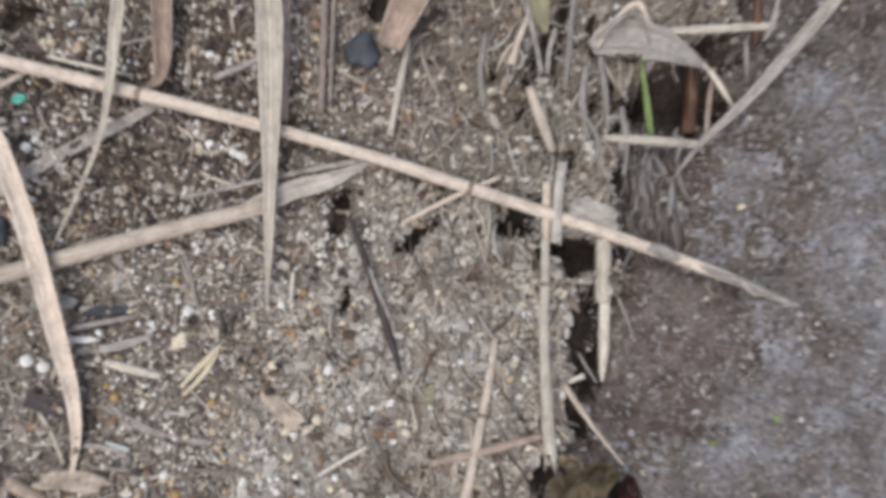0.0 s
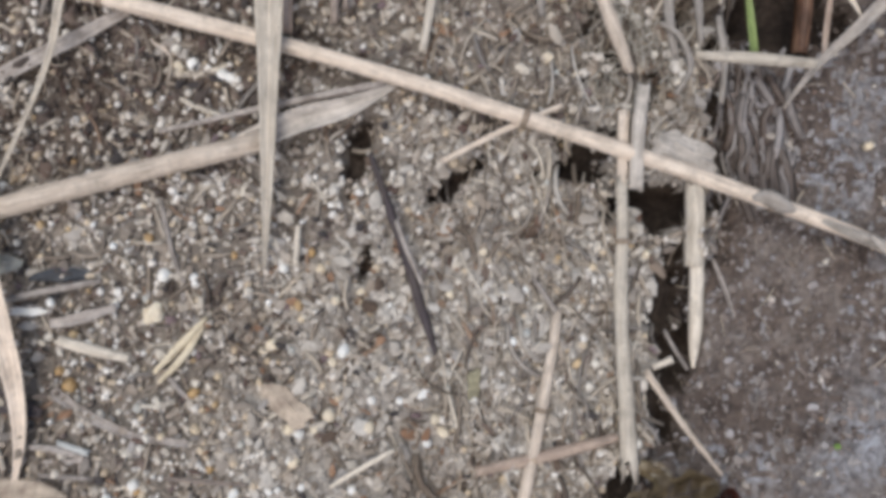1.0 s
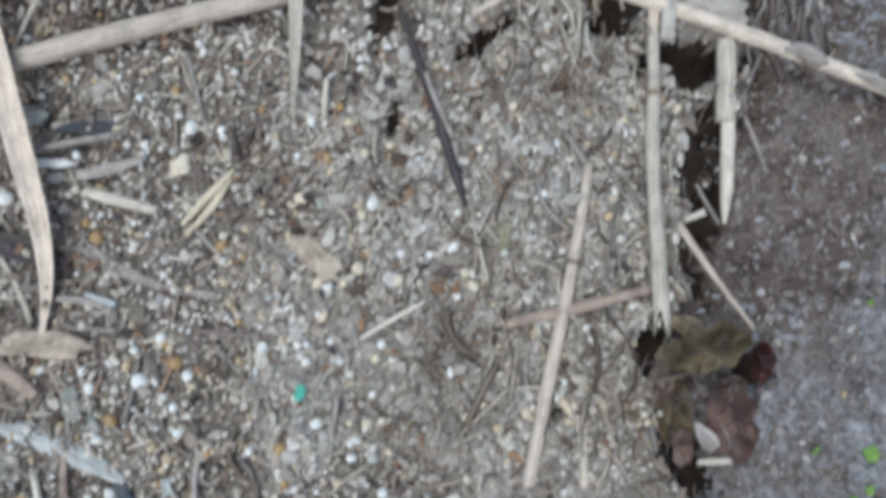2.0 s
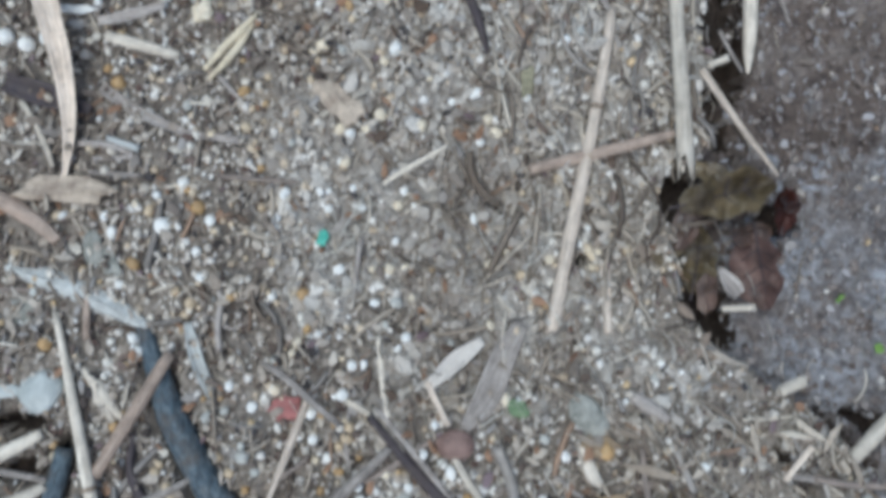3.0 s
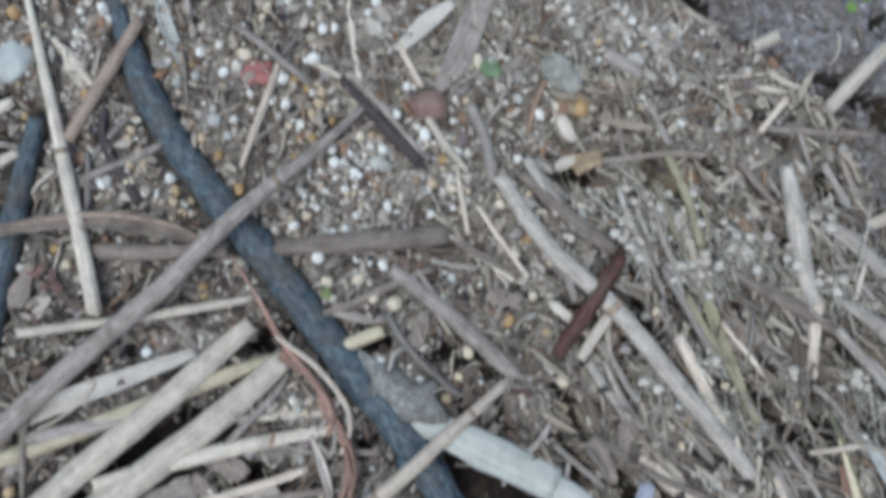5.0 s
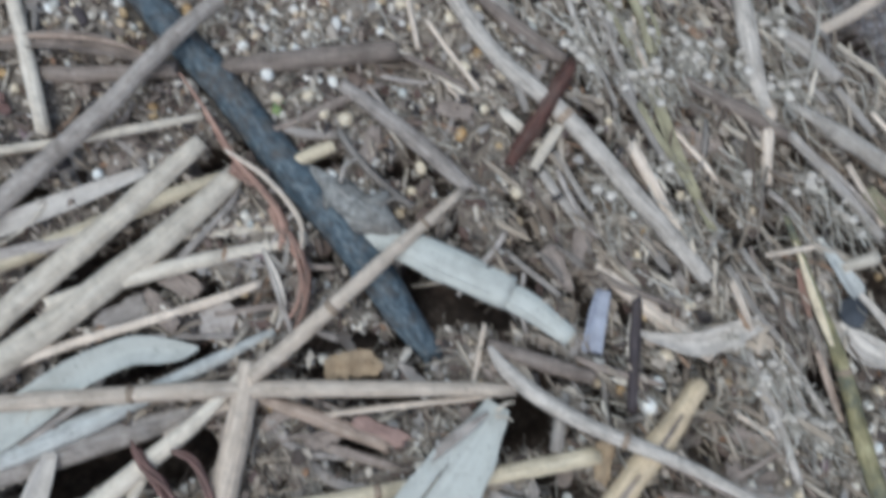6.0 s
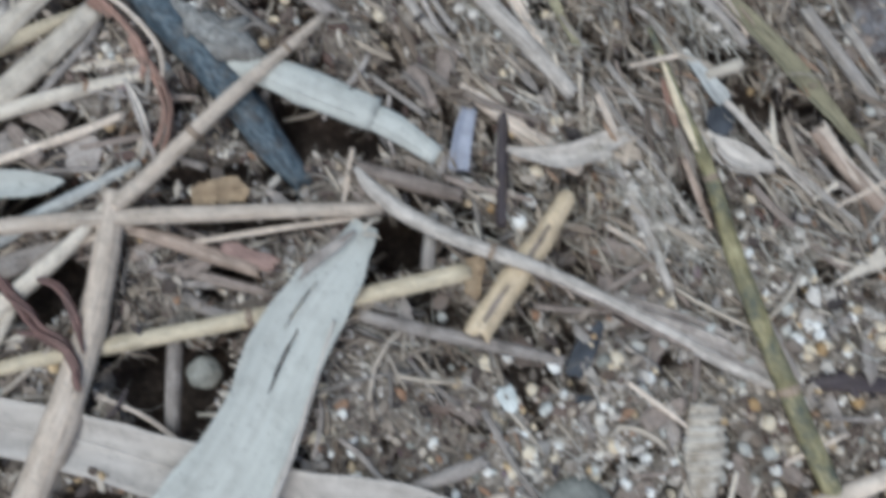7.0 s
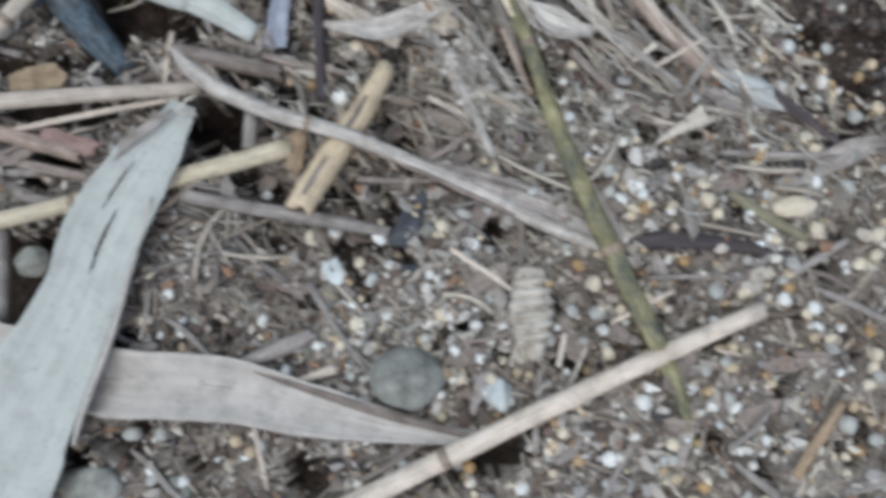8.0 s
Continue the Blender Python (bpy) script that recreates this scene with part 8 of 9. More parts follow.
flake("duckweed", "bright green duckweed leaf on mud", "duckweed", LIME_BIT, 133.4, -67.0, -2.9, 3.6, 4.3, 0.5, 19)
flake("duckweed", "bright green duckweed leaf on mud", "duckweed", LIME_BIT, 99.9, -88.9, -3.2, 5.1, 4.6, 0.5, 19)
flake("duckweed", "bright green duckweed leaf on mud", "duckweed", LIME_BIT, 100.7, -49.0, -2.6, 1.8, 1.6, 0.5, 20)
flake("duckweed", "bright green duckweed leaf on mud", "duckweed", LIME_BIT, 99.2, -98.4, -3.2, 3.0, 2.7, 0.5, 19)
flake("duckweed", "bright green duckweed leaf on mud", "duckweed", LIME_BIT, 84.5, -88.7, -3.2, 1.4, 1.2, 0.5, 19)
flake("duckweed", "bright green duckweed leaf on mud", "duckweed", LIME_BIT, 85.5, -87.7, -3.2, 1.5, 1.5, 0.5, 19)
flake("duckweed", "bright green duckweed leaf on mud", "duckweed", LIME_BIT, 94.8, -101.2, -3.2, 3.0, 3.0, 0.5, 19)
ribbed_shell(82.3, -308.5, 1, 10.8, 22.2, -8)

# ---- plastic pellets, one by one ----
PELLET_WORDS = {WHITE_BEAD: "white", GREY_BEAD: "greyish white", CREAM_BEAD: "cream", TAN_BEAD: "tan", AMBER_BEAD: "amber"}
PELLET_MESHES = {}


def pellet_mesh(material, form):
    """Three worn forms of pellet: round, lentil and short cylinder."""
    if (material, form) not in PELLET_MESHES:
        bm = bmesh.new()
        bmesh.ops.create_icosphere(bm, subdivisions=2, radius=0.5)
        for v in bm.verts:
            p = v.co
            k = 1 + 0.16 * noise.noise(p * 3 + Vector((form * 9.0, 0, 0)))
            if form == 1:
                p.z *= 0.7
            if form == 2:
                p.x, p.y = p.x * 1.15, p.y * 0.86
                p.z = max(-0.36, min(0.36, p.z))
            v.co = p * k
        bmesh.ops.scale(bm, vec=(MM, MM, MM), verts=bm.verts)
        me = bpy.data.meshes.new("pellet")
        bm.to_mesh(me)
        bm.free()
        me.materials.append(material)
        me.shade_smooth()
        PELLET_MESHES[(material, form)] = me
    return PELLET_MESHES[(material, form)]


def pellet(material, x, y, size):
    s = seed()
    ob = new("plastic_pellet", pellet_mesh(material, s % 3))
    low = float(ground_z(x, y))
    ob.matrix_world = pose(x * MM, y * MM, (max(low, -4) + size * 0.32) * MM, (s * 37) % 50 - 25, (s * 53) % 50 - 25, (s * 71) % 360) @ Matrix.Scale(size, 4)
    return tagged(ob, PELLET_WORDS[material] + " worn plastic pellet lying in silt and straw", "plastic pellet", "plastic pellets in the litter")



pellet(WHITE_BEAD, -86.1, -58.1, 3.2)
pellet(WHITE_BEAD, -79.2, -67.8, 3.2)
pellet(WHITE_BEAD, -104.1, -70.8, 3.2)
pellet(WHITE_BEAD, -82.5, -75.8, 2.6)
pellet(WHITE_BEAD, -46.4, -80.2, 3.5)
pellet(WHITE_BEAD, -51.4, -59.9, 2.6)
pellet(WHITE_BEAD, -60.1, -60.2, 2.6)
pellet(WHITE_BEAD, -49.2, -64.5, 2.6)
pellet(WHITE_BEAD, -40.8, -64.0, 2.9)
pellet(WHITE_BEAD, -43.6, -44.7, 3.2)
pellet(WHITE_BEAD, -42.7, -59.2, 2.3)
pellet(WHITE_BEAD, -37.0, -89.0, 2.6)
pellet(WHITE_BEAD, -98.6, -97.7, 2.9)
pellet(WHITE_BEAD, -68.2, -115.3, 3.2)
pellet(WHITE_BEAD, -53.2, -117.1, 3.2)
pellet(WHITE_BEAD, -45.3, -112.4, 3.5)
pellet(WHITE_BEAD, -42.8, -104.9, 2.9)
pellet(WHITE_BEAD, -39.9, -104.7, 2.6)
pellet(WHITE_BEAD, -52.8, -123.6, 2.9)
pellet(WHITE_BEAD, -49.2, -128.6, 2.9)
pellet(WHITE_BEAD, -17.6, -132.4, 3.7)
pellet(WHITE_BEAD, -19.7, -130.2, 2.9)
pellet(WHITE_BEAD, -24.8, -127.3, 2.9)
pellet(WHITE_BEAD, 11.3, -128.0, 3.5)
pellet(WHITE_BEAD, -41.3, -135.5, 2.9)
pellet(WHITE_BEAD, -40.6, -139.0, 3.1)
pellet(WHITE_BEAD, -35.5, -141.5, 2.6)
pellet(WHITE_BEAD, -28.4, -135.9, 2.9)
pellet(WHITE_BEAD, 36.5, -104.6, 2.6)
pellet(WHITE_BEAD, -101.0, -142.3, 2.3)
pellet(WHITE_BEAD, -82.6, -141.8, 3.1)
pellet(WHITE_BEAD, -69.0, -144.0, 2.3)
pellet(WHITE_BEAD, -31.8, -73.0, 2.3)
pellet(WHITE_BEAD, -10.5, -34.3, 2.9)
pellet(WHITE_BEAD, -9.8, -47.3, 2.6)
pellet(WHITE_BEAD, -11.4, -67.2, 2.9)
pellet(WHITE_BEAD, -49.2, -59.9, 2.0)
pellet(WHITE_BEAD, -17.1, -36.5, 2.3)
pellet(WHITE_BEAD, -26.7, -63.6, 2.6)
pellet(WHITE_BEAD, -29.6, -59.9, 2.6)
pellet(WHITE_BEAD, -91.2, -69.2, 4.6)
pellet(WHITE_BEAD, -102.1, -84.1, 2.6)
pellet(WHITE_BEAD, -62.3, -67.1, 2.0)
pellet(WHITE_BEAD, -34.8, -132.3, 2.6)
pellet(WHITE_BEAD, 47.5, -131.4, 3.2)
pellet(WHITE_BEAD, -21.8, -120.2, 2.6)
pellet(WHITE_BEAD, -16.6, -152.9, 2.6)
pellet(WHITE_BEAD, -51.9, -154.7, 2.6)
pellet(WHITE_BEAD, -29.0, -97.8, 2.9)
pellet(WHITE_BEAD, -31.2, -100.7, 2.3)
pellet(CREAM_BEAD, -44.8, -52.2, 3.5)
pellet(CREAM_BEAD, -25.1, -43.2, 3.5)
pellet(CREAM_BEAD, -39.4, -43.6, 2.9)
pellet(CREAM_BEAD, -98.8, -63.4, 2.3)
pellet(CREAM_BEAD, -33.3, -80.3, 3.2)
pellet(CREAM_BEAD, -29.2, -80.0, 2.6)
pellet(CREAM_BEAD, -5.5, -44.7, 3.2)
pellet(CREAM_BEAD, 8.3, -77.8, 2.9)
pellet(CREAM_BEAD, 20.8, -76.0, 2.6)
pellet(CREAM_BEAD, -11.2, -146.6, 2.6)
pellet(CREAM_BEAD, 0.9, -150.9, 2.9)
pellet(CREAM_BEAD, -39.1, -156.2, 2.6)
pellet(CREAM_BEAD, -7.1, -78.9, 3.2)
pellet(CREAM_BEAD, -31.1, -63.6, 2.9)
pellet(CREAM_BEAD, -56.5, -99.1, 3.2)
pellet(CREAM_BEAD, -58.0, -101.7, 2.3)
pellet(CREAM_BEAD, -7.6, -41.3, 2.9)
pellet(CREAM_BEAD, 2.8, -112.1, 2.3)
pellet(CREAM_BEAD, -3.7, -113.8, 3.8)
pellet(CREAM_BEAD, -34.1, -132.3, 2.9)
pellet(CREAM_BEAD, -0.3, -136.8, 2.3)
pellet(CREAM_BEAD, -7.2, -94.9, 2.6)
pellet(CREAM_BEAD, -27.5, -87.6, 2.0)
pellet(CREAM_BEAD, -2.7, -76.0, 2.3)
pellet(CREAM_BEAD, -37.7, -80.3, 2.0)
pellet(GREY_BEAD, -31.6, -89.0, 3.5)
pellet(GREY_BEAD, -29.4, -139.4, 4.9)
pellet(GREY_BEAD, -28.4, -140.1, 4.0)
pellet(GREY_BEAD, -70.2, -127.7, 3.7)
pellet(GREY_BEAD, -70.7, -124.9, 2.3)
pellet(GREY_BEAD, -79.3, -117.7, 3.1)
pellet(GREY_BEAD, -75.1, -116.3, 2.6)
pellet(GREY_BEAD, 35.0, -108.2, 2.6)
pellet(GREY_BEAD, -97.4, -142.4, 3.1)
pellet(GREY_BEAD, -58.6, -47.6, 2.3)
pellet(GREY_BEAD, -85.3, -38.1, 2.9)
pellet(GREY_BEAD, 21.7, -153.9, 2.9)
pellet(GREY_BEAD, -62.3, -103.4, 2.6)
pellet(AMBER_BEAD, -82.1, -64.5, 3.8)
pellet(AMBER_BEAD, -98.4, -78.9, 3.5)
pellet(AMBER_BEAD, -120.2, -99.1, 3.7)
pellet(AMBER_BEAD, -55.4, -86.7, 3.5)
pellet(AMBER_BEAD, -46.3, -132.2, 2.6)
pellet(AMBER_BEAD, -13.3, -138.8, 2.6)
pellet(AMBER_BEAD, -66.6, -54.1, 2.3)
pellet(AMBER_BEAD, -70.9, -34.3, 3.2)
pellet(AMBER_BEAD, -64.8, -144.8, 2.8)
pellet(AMBER_BEAD, -86.8, -96.1, 2.6)
pellet(AMBER_BEAD, -47.1, -119.3, 2.9)
pellet(AMBER_BEAD, -54.4, -95.5, 2.3)
pellet(AMBER_BEAD, -73.9, -87.4, 2.6)
pellet(AMBER_BEAD, 22.2, -126.9, 4.4)
pellet(AMBER_BEAD, -69.8, -136.2, 2.3)
pellet(TAN_BEAD, -92.7, -131.8, 3.1)
pellet(TAN_BEAD, -91.7, -129.3, 2.6)
pellet(TAN_BEAD, -89.5, -135.4, 2.8)
pellet(TAN_BEAD, -88.3, -138.2, 2.6)
pellet(TAN_BEAD, -44.2, -123.6, 3.2)
pellet(TAN_BEAD, -46.3, -125.8, 2.6)
pellet(TAN_BEAD, 10.6, -56.8, 2.9)
pellet(TAN_BEAD, 1.0, -81.8, 2.9)
pellet(TAN_BEAD, -16.2, -145.2, 2.9)
pellet(TAN_BEAD, -84.0, -88.8, 3.2)
pellet(TAN_BEAD, -87.7, -85.9, 2.6)
pellet(TAN_BEAD, -63.8, -78.7, 2.6)
pellet(TAN_BEAD, -85.5, -91.7, 2.9)
pellet(TAN_BEAD, -94.8, -65.3, 2.9)
pellet(TAN_BEAD, -66.6, -64.2, 2.3)
pellet(TAN_BEAD, -54.4, -78.8, 2.3)
pellet(TAN_BEAD, 19.2, -131.2, 2.9)
pellet(TAN_BEAD, -9.1, -152.3, 2.0)
pellet(TAN_BEAD, -43.5, -120.8, 2.9)
pellet(WHITE_BEAD, -79.0, -2.9, 2.9)
pellet(WHITE_BEAD, -48.1, -1.4, 2.9)
pellet(WHITE_BEAD, -20.0, -11.3, 2.7)
pellet(WHITE_BEAD, -45.5, -52.2, 2.9)
pellet(WHITE_BEAD, -86.7, 14.8, 1.8)
pellet(WHITE_BEAD, -71.3, -4.0, 2.6)
pellet(WHITE_BEAD, -11.2, -35.0, 2.3)
pellet(WHITE_BEAD, -6.7, -23.9, 2.1)
pellet(WHITE_BEAD, -51.7, -10.7, 2.4)
pellet(WHITE_BEAD, -31.7, -23.2, 3.8)
pellet(WHITE_BEAD, -63.6, -87.4, 2.6)
pellet(WHITE_BEAD, -117.0, -72.7, 2.3)
pellet(WHITE_BEAD, -92.6, -69.2, 2.9)
pellet(WHITE_BEAD, -60.7, -61.0, 2.6)
pellet(CREAM_BEAD, -85.2, 15.4, 2.4)
pellet(CREAM_BEAD, -34.7, -26.2, 2.6)
pellet(CREAM_BEAD, -22.9, -30.6, 2.1)
pellet(CREAM_BEAD, -50.8, -21.8, 3.8)
pellet(CREAM_BEAD, -53.0, -23.3, 2.6)
pellet(CREAM_BEAD, -3.7, -8.3, 2.7)
pellet(CREAM_BEAD, 5.2, 3.0, 2.4)
pellet(CREAM_BEAD, -27.4, -7.6, 2.4)
pellet(CREAM_BEAD, -34.0, -9.9, 2.7)
pellet(CREAM_BEAD, -14.1, -15.8, 2.1)
pellet(CREAM_BEAD, -46.2, -43.8, 3.2)
pellet(CREAM_BEAD, -52.7, 11.1, 2.1)
pellet(AMBER_BEAD, -83.6, 6.4, 2.9)
pellet(AMBER_BEAD, -40.8, 2.8, 2.4)
pellet(AMBER_BEAD, -105.7, -28.5, 2.6)
pellet(AMBER_BEAD, -85.3, -59.8, 2.3)
pellet(AMBER_BEAD, -61.4, 2.0, 2.1)
pellet(AMBER_BEAD, -102.9, -32.2, 3.8)
pellet(WHITE_BEAD, -65.3, 50.8, 3.5)
pellet(WHITE_BEAD, -63.1, 49.9, 3.5)
pellet(WHITE_BEAD, -73.4, 53.7, 3.8)
pellet(WHITE_BEAD, -121.7, 94.3, 3.1)
pellet(WHITE_BEAD, -74.1, 85.4, 3.1)
pellet(WHITE_BEAD, -79.3, -3.7, 3.4)
pellet(WHITE_BEAD, -135.4, 52.0, 4.2)
pellet(WHITE_BEAD, -132.3, 54.8, 3.0)
pellet(WHITE_BEAD, -132.6, -20.2, 4.8)
pellet(WHITE_BEAD, -127.0, -22.1, 4.5)
pellet(WHITE_BEAD, -122.4, -20.2, 3.4)
pellet(WHITE_BEAD, -71.2, -5.2, 2.7)
pellet(CREAM_BEAD, -38.1, 92.4, 2.7)
pellet(CREAM_BEAD, -48.8, 83.0, 2.3)
pellet(CREAM_BEAD, -122.2, 83.0, 2.7)
pellet(CREAM_BEAD, -128.2, 88.9, 3.1)
pellet(CREAM_BEAD, -77.2, 53.1, 3.1)
pellet(CREAM_BEAD, -39.9, 78.7, 2.7)
pellet(CREAM_BEAD, -60.6, 90.5, 2.3)
pellet(CREAM_BEAD, -37.1, 86.7, 2.3)
pellet(CREAM_BEAD, -54.2, 58.8, 2.3)
pellet(CREAM_BEAD, 22.8, 56.3, 3.5)
pellet(CREAM_BEAD, 23.9, 73.2, 3.2)
pellet(CREAM_BEAD, 14.0, 74.2, 3.2)
pellet(CREAM_BEAD, 10.1, 91.2, 2.8)
pellet(CREAM_BEAD, 30.6, 51.4, 2.8)
pellet(CREAM_BEAD, 48.8, 2.5, 2.7)
pellet(CREAM_BEAD, -35.6, -40.2, 3.8)
pellet(CREAM_BEAD, -62.4, 86.5, 2.7)
pellet(WHITE_BEAD, -51.1, -154.6, 2.8)
pellet(WHITE_BEAD, -45.1, -163.1, 3.4)
pellet(WHITE_BEAD, -29.0, -165.4, 3.1)
pellet(WHITE_BEAD, -19.8, -186.0, 2.8)
pellet(WHITE_BEAD, -84.0, -161.1, 3.4)
pellet(WHITE_BEAD, 47.8, -245.0, 2.8)
pellet(WHITE_BEAD, 44.3, -249.8, 4.7)
pellet(WHITE_BEAD, 56.7, -169.7, 3.1)
pellet(WHITE_BEAD, -17.6, -192.3, 2.5)
pellet(WHITE_BEAD, -30.1, -189.1, 2.5)
pellet(WHITE_BEAD, -38.5, -156.2, 3.1)
pellet(WHITE_BEAD, 32.4, -159.0, 3.7)
pellet(WHITE_BEAD, -0.6, -212.9, 1.9)
pellet(CREAM_BEAD, -35.3, -168.8, 3.7)
pellet(CREAM_BEAD, -31.5, -173.1, 3.6)
pellet(CREAM_BEAD, -26.3, -175.1, 4.2)
pellet(CREAM_BEAD, -21.9, -184.7, 2.5)
pellet(CREAM_BEAD, -8.3, -187.8, 3.4)
pellet(CREAM_BEAD, 13.5, -165.3, 3.4)
pellet(CREAM_BEAD, 8.4, -174.1, 2.8)
pellet(CREAM_BEAD, 4.1, -163.4, 2.8)
pellet(CREAM_BEAD, 15.2, -195.4, 3.7)
pellet(CREAM_BEAD, 49.7, -237.5, 3.9)
pellet(CREAM_BEAD, 55.7, -225.7, 3.6)
pellet(CREAM_BEAD, 1.6, -174.8, 2.3)
pellet(CREAM_BEAD, 56.6, -198.3, 2.8)
pellet(CREAM_BEAD, -49.5, -149.9, 2.0)
pellet(CREAM_BEAD, 41.7, -149.3, 2.3)
pellet(AMBER_BEAD, 7.8, -159.5, 3.4)
pellet(AMBER_BEAD, 2.0, -180.3, 3.4)
pellet(AMBER_BEAD, -74.0, -169.5, 2.5)
pellet(AMBER_BEAD, -64.9, -145.5, 2.8)
pellet(AMBER_BEAD, 37.7, -245.4, 2.5)
pellet(AMBER_BEAD, 46.1, -207.0, 2.3)
pellet(TAN_BEAD, -14.2, -199.2, 3.1)
pellet(TAN_BEAD, 15.4, -202.5, 2.5)
pellet(TAN_BEAD, 32.3, -243.7, 2.2)
pellet(TAN_BEAD, -77.6, -147.8, 2.2)
pellet(TAN_BEAD, 9.6, -159.3, 2.0)
pellet(WHITE_BEAD, 105.8, -333.3, 4.3)
pellet(WHITE_BEAD, 96.0, -345.5, 4.3)
pellet(WHITE_BEAD, 95.3, -351.4, 3.5)
pellet(WHITE_BEAD, 98.8, -314.7, 3.1)
pellet(WHITE_BEAD, 68.9, -309.7, 3.5)
pellet(WHITE_BEAD, 84.0, -299.1, 2.9)
pellet(WHITE_BEAD, 122.8, -336.9, 3.4)
pellet(WHITE_BEAD, 118.1, -332.1, 3.1)
pellet(WHITE_BEAD, 133.6, -346.6, 2.9)
pellet(WHITE_BEAD, 133.1, -349.6, 2.4)
pellet(WHITE_BEAD, 151.2, -317.1, 3.9)
pellet(WHITE_BEAD, 150.4, -321.8, 2.9)
pellet(WHITE_BEAD, 143.4, -313.9, 3.6)
pellet(WHITE_BEAD, 133.3, -307.6, 3.2)
pellet(WHITE_BEAD, 107.8, -284.5, 3.6)
pellet(WHITE_BEAD, 113.1, -281.8, 2.9)
pellet(WHITE_BEAD, 119.6, -289.0, 2.6)
pellet(WHITE_BEAD, 99.4, -253.0, 2.6)
pellet(WHITE_BEAD, 59.6, -295.6, 2.9)
pellet(WHITE_BEAD, 48.1, -304.2, 2.4)
pellet(WHITE_BEAD, -1.4, -298.2, 2.8)
pellet(WHITE_BEAD, -1.4, -301.2, 3.1)
pellet(WHITE_BEAD, -9.9, -301.3, 2.4)
pellet(WHITE_BEAD, -6.5, -301.0, 2.1)
pellet(WHITE_BEAD, 30.5, -308.8, 2.8)
pellet(WHITE_BEAD, 119.2, -325.5, 2.9)
pellet(WHITE_BEAD, 157.2, -322.8, 2.6)
pellet(WHITE_BEAD, 50.5, -292.2, 2.5)
pellet(WHITE_BEAD, 58.2, -324.7, 2.8)
pellet(WHITE_BEAD, 89.1, -323.8, 2.2)
pellet(WHITE_BEAD, 68.8, -317.5, 2.8)
pellet(WHITE_BEAD, 47.4, -244.3, 3.2)
pellet(WHITE_BEAD, 44.6, -249.5, 4.1)
pellet(WHITE_BEAD, 63.1, -314.6, 3.1)
pellet(GREY_BEAD, 23.1, -271.0, 2.8)
pellet(WHITE_BEAD, -5.4, -336.1, 3.3)
pellet(WHITE_BEAD, 127.1, -348.3, 2.4)
pellet(WHITE_BEAD, 74.3, -349.3, 4.0)
pellet(WHITE_BEAD, 154.6, -333.4, 2.2)
pellet(WHITE_BEAD, -2.7, -291.4, 2.8)
pellet(WHITE_BEAD, 160.3, -309.4, 1.9)
pellet(CREAM_BEAD, 98.5, -303.7, 3.8)
pellet(CREAM_BEAD, 98.8, -310.2, 3.1)
pellet(CREAM_BEAD, 104.0, -311.0, 3.8)
pellet(CREAM_BEAD, 99.3, -320.5, 3.5)
pellet(CREAM_BEAD, 129.0, -287.5, 4.2)
pellet(CREAM_BEAD, 125.0, -286.3, 2.6)
pellet(CREAM_BEAD, 128.2, -283.6, 2.9)
pellet(CREAM_BEAD, 124.2, -291.0, 2.5)
pellet(CREAM_BEAD, 134.1, -311.2, 3.4)
pellet(CREAM_BEAD, 161.5, -337.4, 3.2)
pellet(CREAM_BEAD, 110.9, -343.9, 3.5)
pellet(CREAM_BEAD, 163.3, -308.1, 3.5)
pellet(CREAM_BEAD, 167.8, -306.6, 3.2)
pellet(CREAM_BEAD, 102.1, -249.4, 3.5)
pellet(CREAM_BEAD, 85.6, -337.5, 3.1)
pellet(CREAM_BEAD, 151.7, -357.3, 2.4)
pellet(CREAM_BEAD, 153.0, -353.7, 2.5)
pellet(CREAM_BEAD, 43.2, -290.5, 3.4)
pellet(CREAM_BEAD, 57.0, -245.6, 1.7)
pellet(CREAM_BEAD, 164.9, -330.5, 3.4)
pellet(CREAM_BEAD, 149.7, -353.2, 3.1)
pellet(CREAM_BEAD, 81.6, -341.6, 2.4)
pellet(CREAM_BEAD, 70.8, -322.5, 3.1)
pellet(CREAM_BEAD, 75.5, -253.2, 1.7)
pellet(CREAM_BEAD, 134.7, -261.5, 3.6)
pellet(CREAM_BEAD, 116.6, -303.1, 1.9)
pellet(CREAM_BEAD, 31.4, -342.2, 2.5)
pellet(CREAM_BEAD, 108.6, -352.3, 2.6)
pellet(CREAM_BEAD, 117.9, -353.7, 3.1)
pellet(CREAM_BEAD, 74.1, -318.9, 2.4)
pellet(CREAM_BEAD, 143.3, -350.0, 2.6)
pellet(CREAM_BEAD, 104.0, -259.3, 1.9)
pellet(GREY_BEAD, 127.1, -309.5, 4.1)
pellet(GREY_BEAD, 122.2, -328.0, 3.1)
pellet(GREY_BEAD, 169.8, -272.1, 3.6)
pellet(GREY_BEAD, 165.9, -254.0, 3.2)
pellet(GREY_BEAD, 99.4, -279.8, 2.2)
pellet(GREY_BEAD, -8.7, -324.3, 3.5)
pellet(GREY_BEAD, 136.0, -328.6, 2.6)
pellet(GREY_BEAD, 69.8, -282.6, 4.1)
pellet(GREY_BEAD, 106.1, -277.3, 3.9)
pellet(GREY_BEAD, 98.0, -310.8, 4.1)
pellet(GREY_BEAD, -15.9, -323.3, 4.3)
pellet(GREY_BEAD, 153.8, -345.5, 4.8)
pellet(GREY_BEAD, 158.2, -256.9, 2.5)
pellet(GREY_BEAD, -11.9, -334.5, 3.1)
pellet(GREY_BEAD, 126.6, -326.6, 2.5)
pellet(GREY_BEAD, 69.0, -292.8, 3.6)
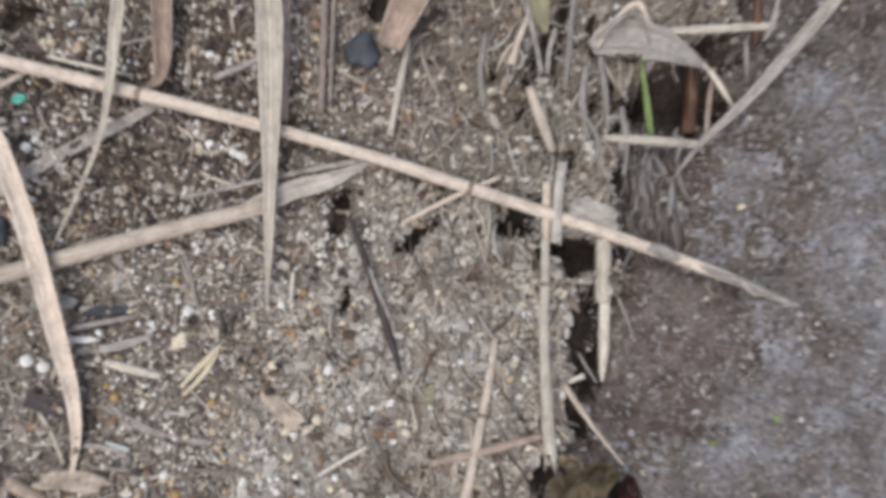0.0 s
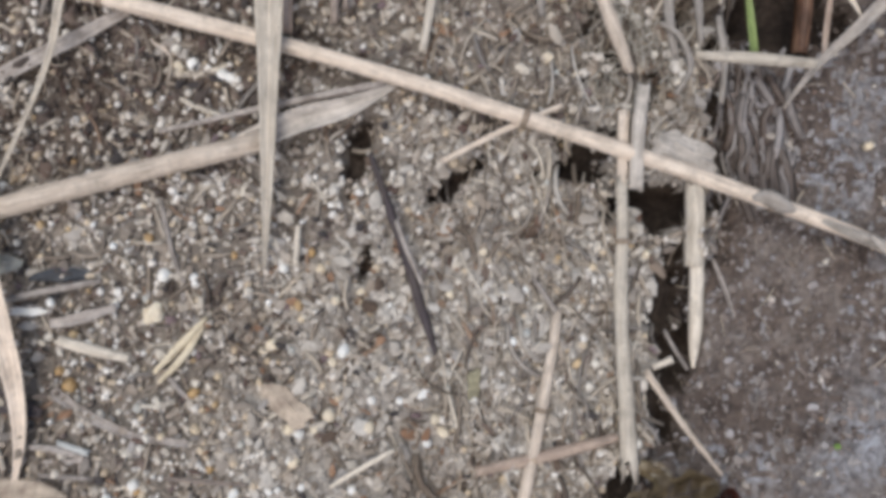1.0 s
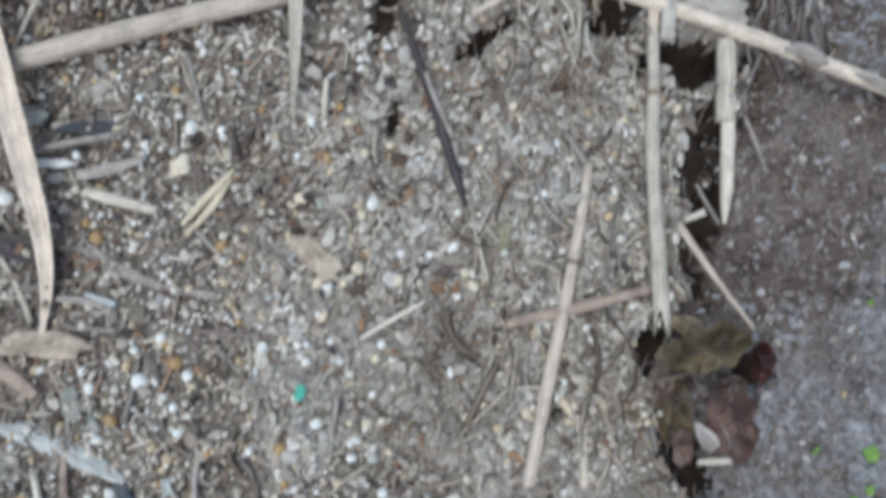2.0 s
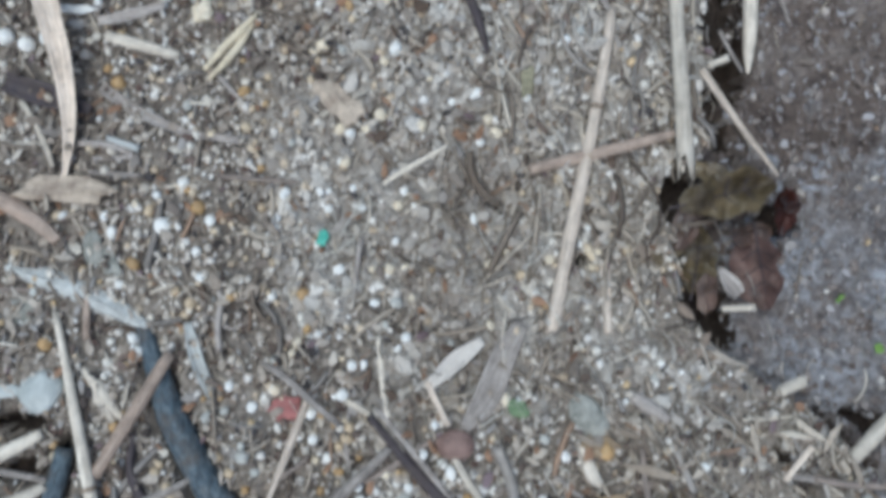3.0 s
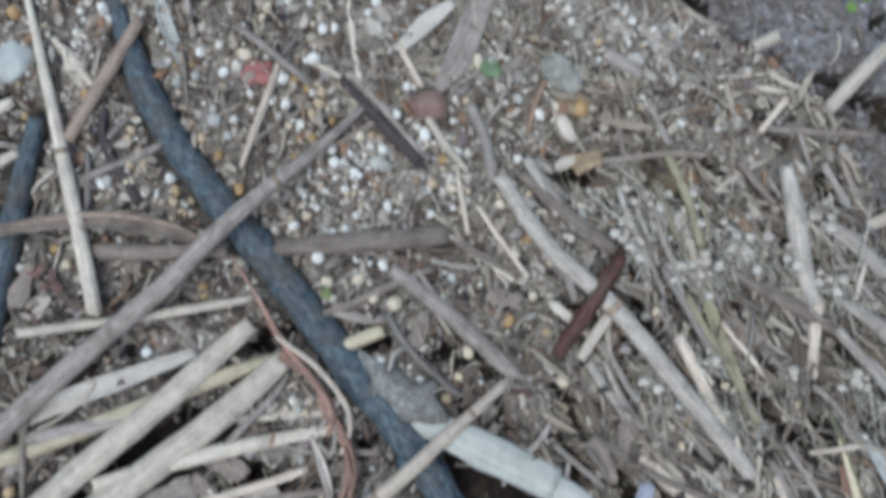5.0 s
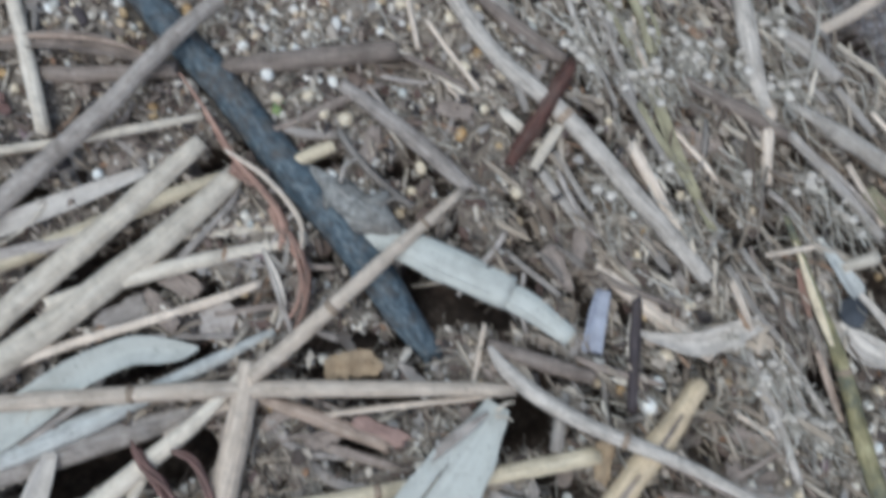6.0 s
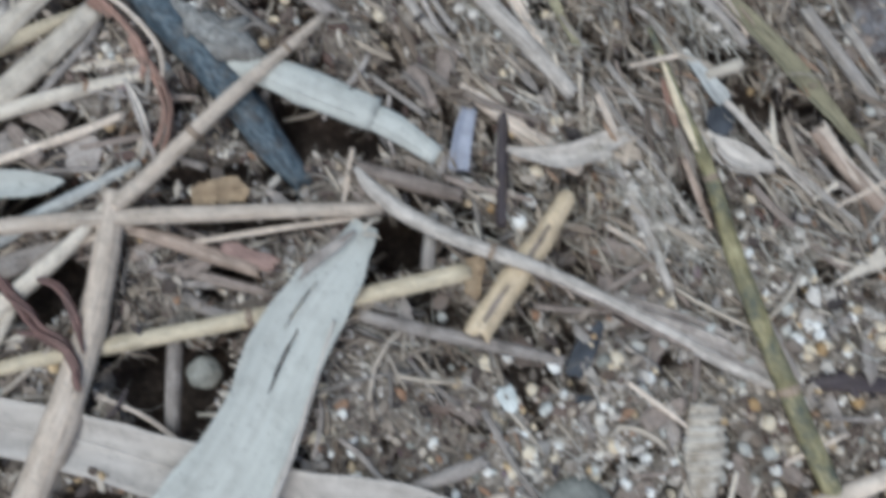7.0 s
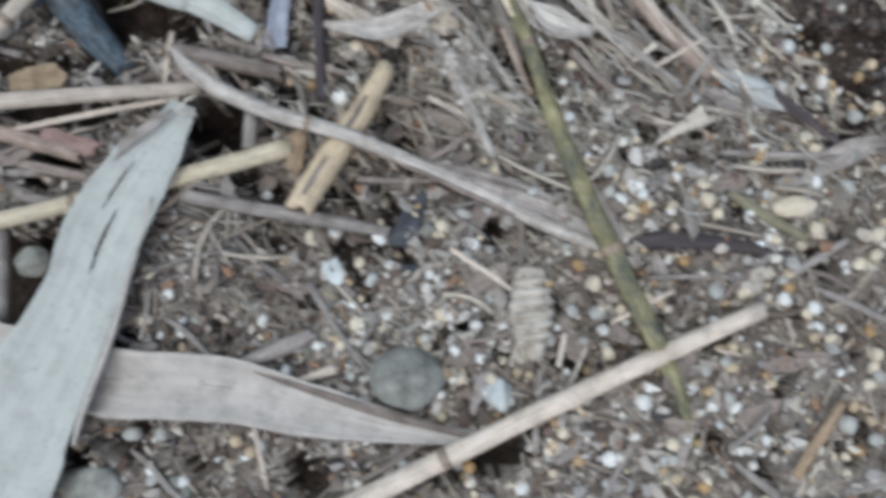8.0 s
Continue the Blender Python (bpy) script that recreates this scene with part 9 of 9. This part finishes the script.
pellet(AMBER_BEAD, 113.2, -287.4, 3.4)
pellet(AMBER_BEAD, 145.2, -311.4, 2.9)
pellet(AMBER_BEAD, 62.4, -342.8, 3.5)
pellet(AMBER_BEAD, 121.1, -301.0, 3.4)
pellet(AMBER_BEAD, 163.8, -324.8, 3.2)
pellet(AMBER_BEAD, 120.2, -281.1, 2.9)
pellet(AMBER_BEAD, 95.1, -298.7, 3.2)
pellet(AMBER_BEAD, 99.0, -237.2, 2.2)
pellet(AMBER_BEAD, 117.1, -354.9, 3.5)
pellet(AMBER_BEAD, 156.0, -352.6, 3.5)
pellet(AMBER_BEAD, 64.8, -245.3, 1.9)
pellet(TAN_BEAD, 127.1, -323.9, 3.1)
pellet(TAN_BEAD, 123.4, -279.0, 2.6)
pellet(TAN_BEAD, 9.0, -328.2, 3.3)
pellet(TAN_BEAD, 11.9, -331.3, 3.1)
pellet(TAN_BEAD, 25.1, -287.2, 2.6)
pellet(TAN_BEAD, 39.2, -243.1, 1.9)
pellet(TAN_BEAD, 83.1, -340.5, 3.1)
pellet(TAN_BEAD, 164.1, -259.9, 2.7)
pellet(TAN_BEAD, 176.4, -259.5, 3.0)
pellet(TAN_BEAD, 99.3, -324.6, 2.2)
pellet(TAN_BEAD, -29.4, -323.9, 3.1)
pellet(TAN_BEAD, 7.0, -333.3, 2.5)
pellet(TAN_BEAD, 148.7, -254.2, 3.7)
pellet(TAN_BEAD, 104.0, -330.1, 1.6)
pellet(TAN_BEAD, -92.0, -138.0, 2.8)
pellet(TAN_BEAD, -46.0, -107.0, 2.4)
pellet(TAN_BEAD, -77.0, -128.0, 2.4)
pellet(TAN_BEAD, -74.0, -132.0, 2.8)
pellet(TAN_BEAD, -103.0, -129.0, 2.4)
pellet(AMBER_BEAD, -50.0, -117.0, 3.0)
pellet(AMBER_BEAD, -51.0, -137.0, 2.6)
pellet(AMBER_BEAD, -103.0, -120.0, 2.8)
pellet(AMBER_BEAD, -41.0, -128.0, 2.4)
pellet(CREAM_BEAD, -119.0, -128.0, 2.8)
pellet(CREAM_BEAD, -62.0, -111.0, 3.0)
pellet(WHITE_BEAD, -97.0, -101.0, 2.4)
pellet(WHITE_BEAD, -74.0, -110.0, 2.8)
pellet(TAN_BEAD, -79.0, -151.0, 3.0)
pellet(TAN_BEAD, -81.0, -148.0, 2.8)
pellet(TAN_BEAD, -76.0, -154.0, 2.4)
pellet(AMBER_BEAD, -111.0, -159.0, 2.8)
pellet(CREAM_BEAD, -43.0, -169.0, 3.0)
pellet(CREAM_BEAD, -108.0, -163.0, 2.6)
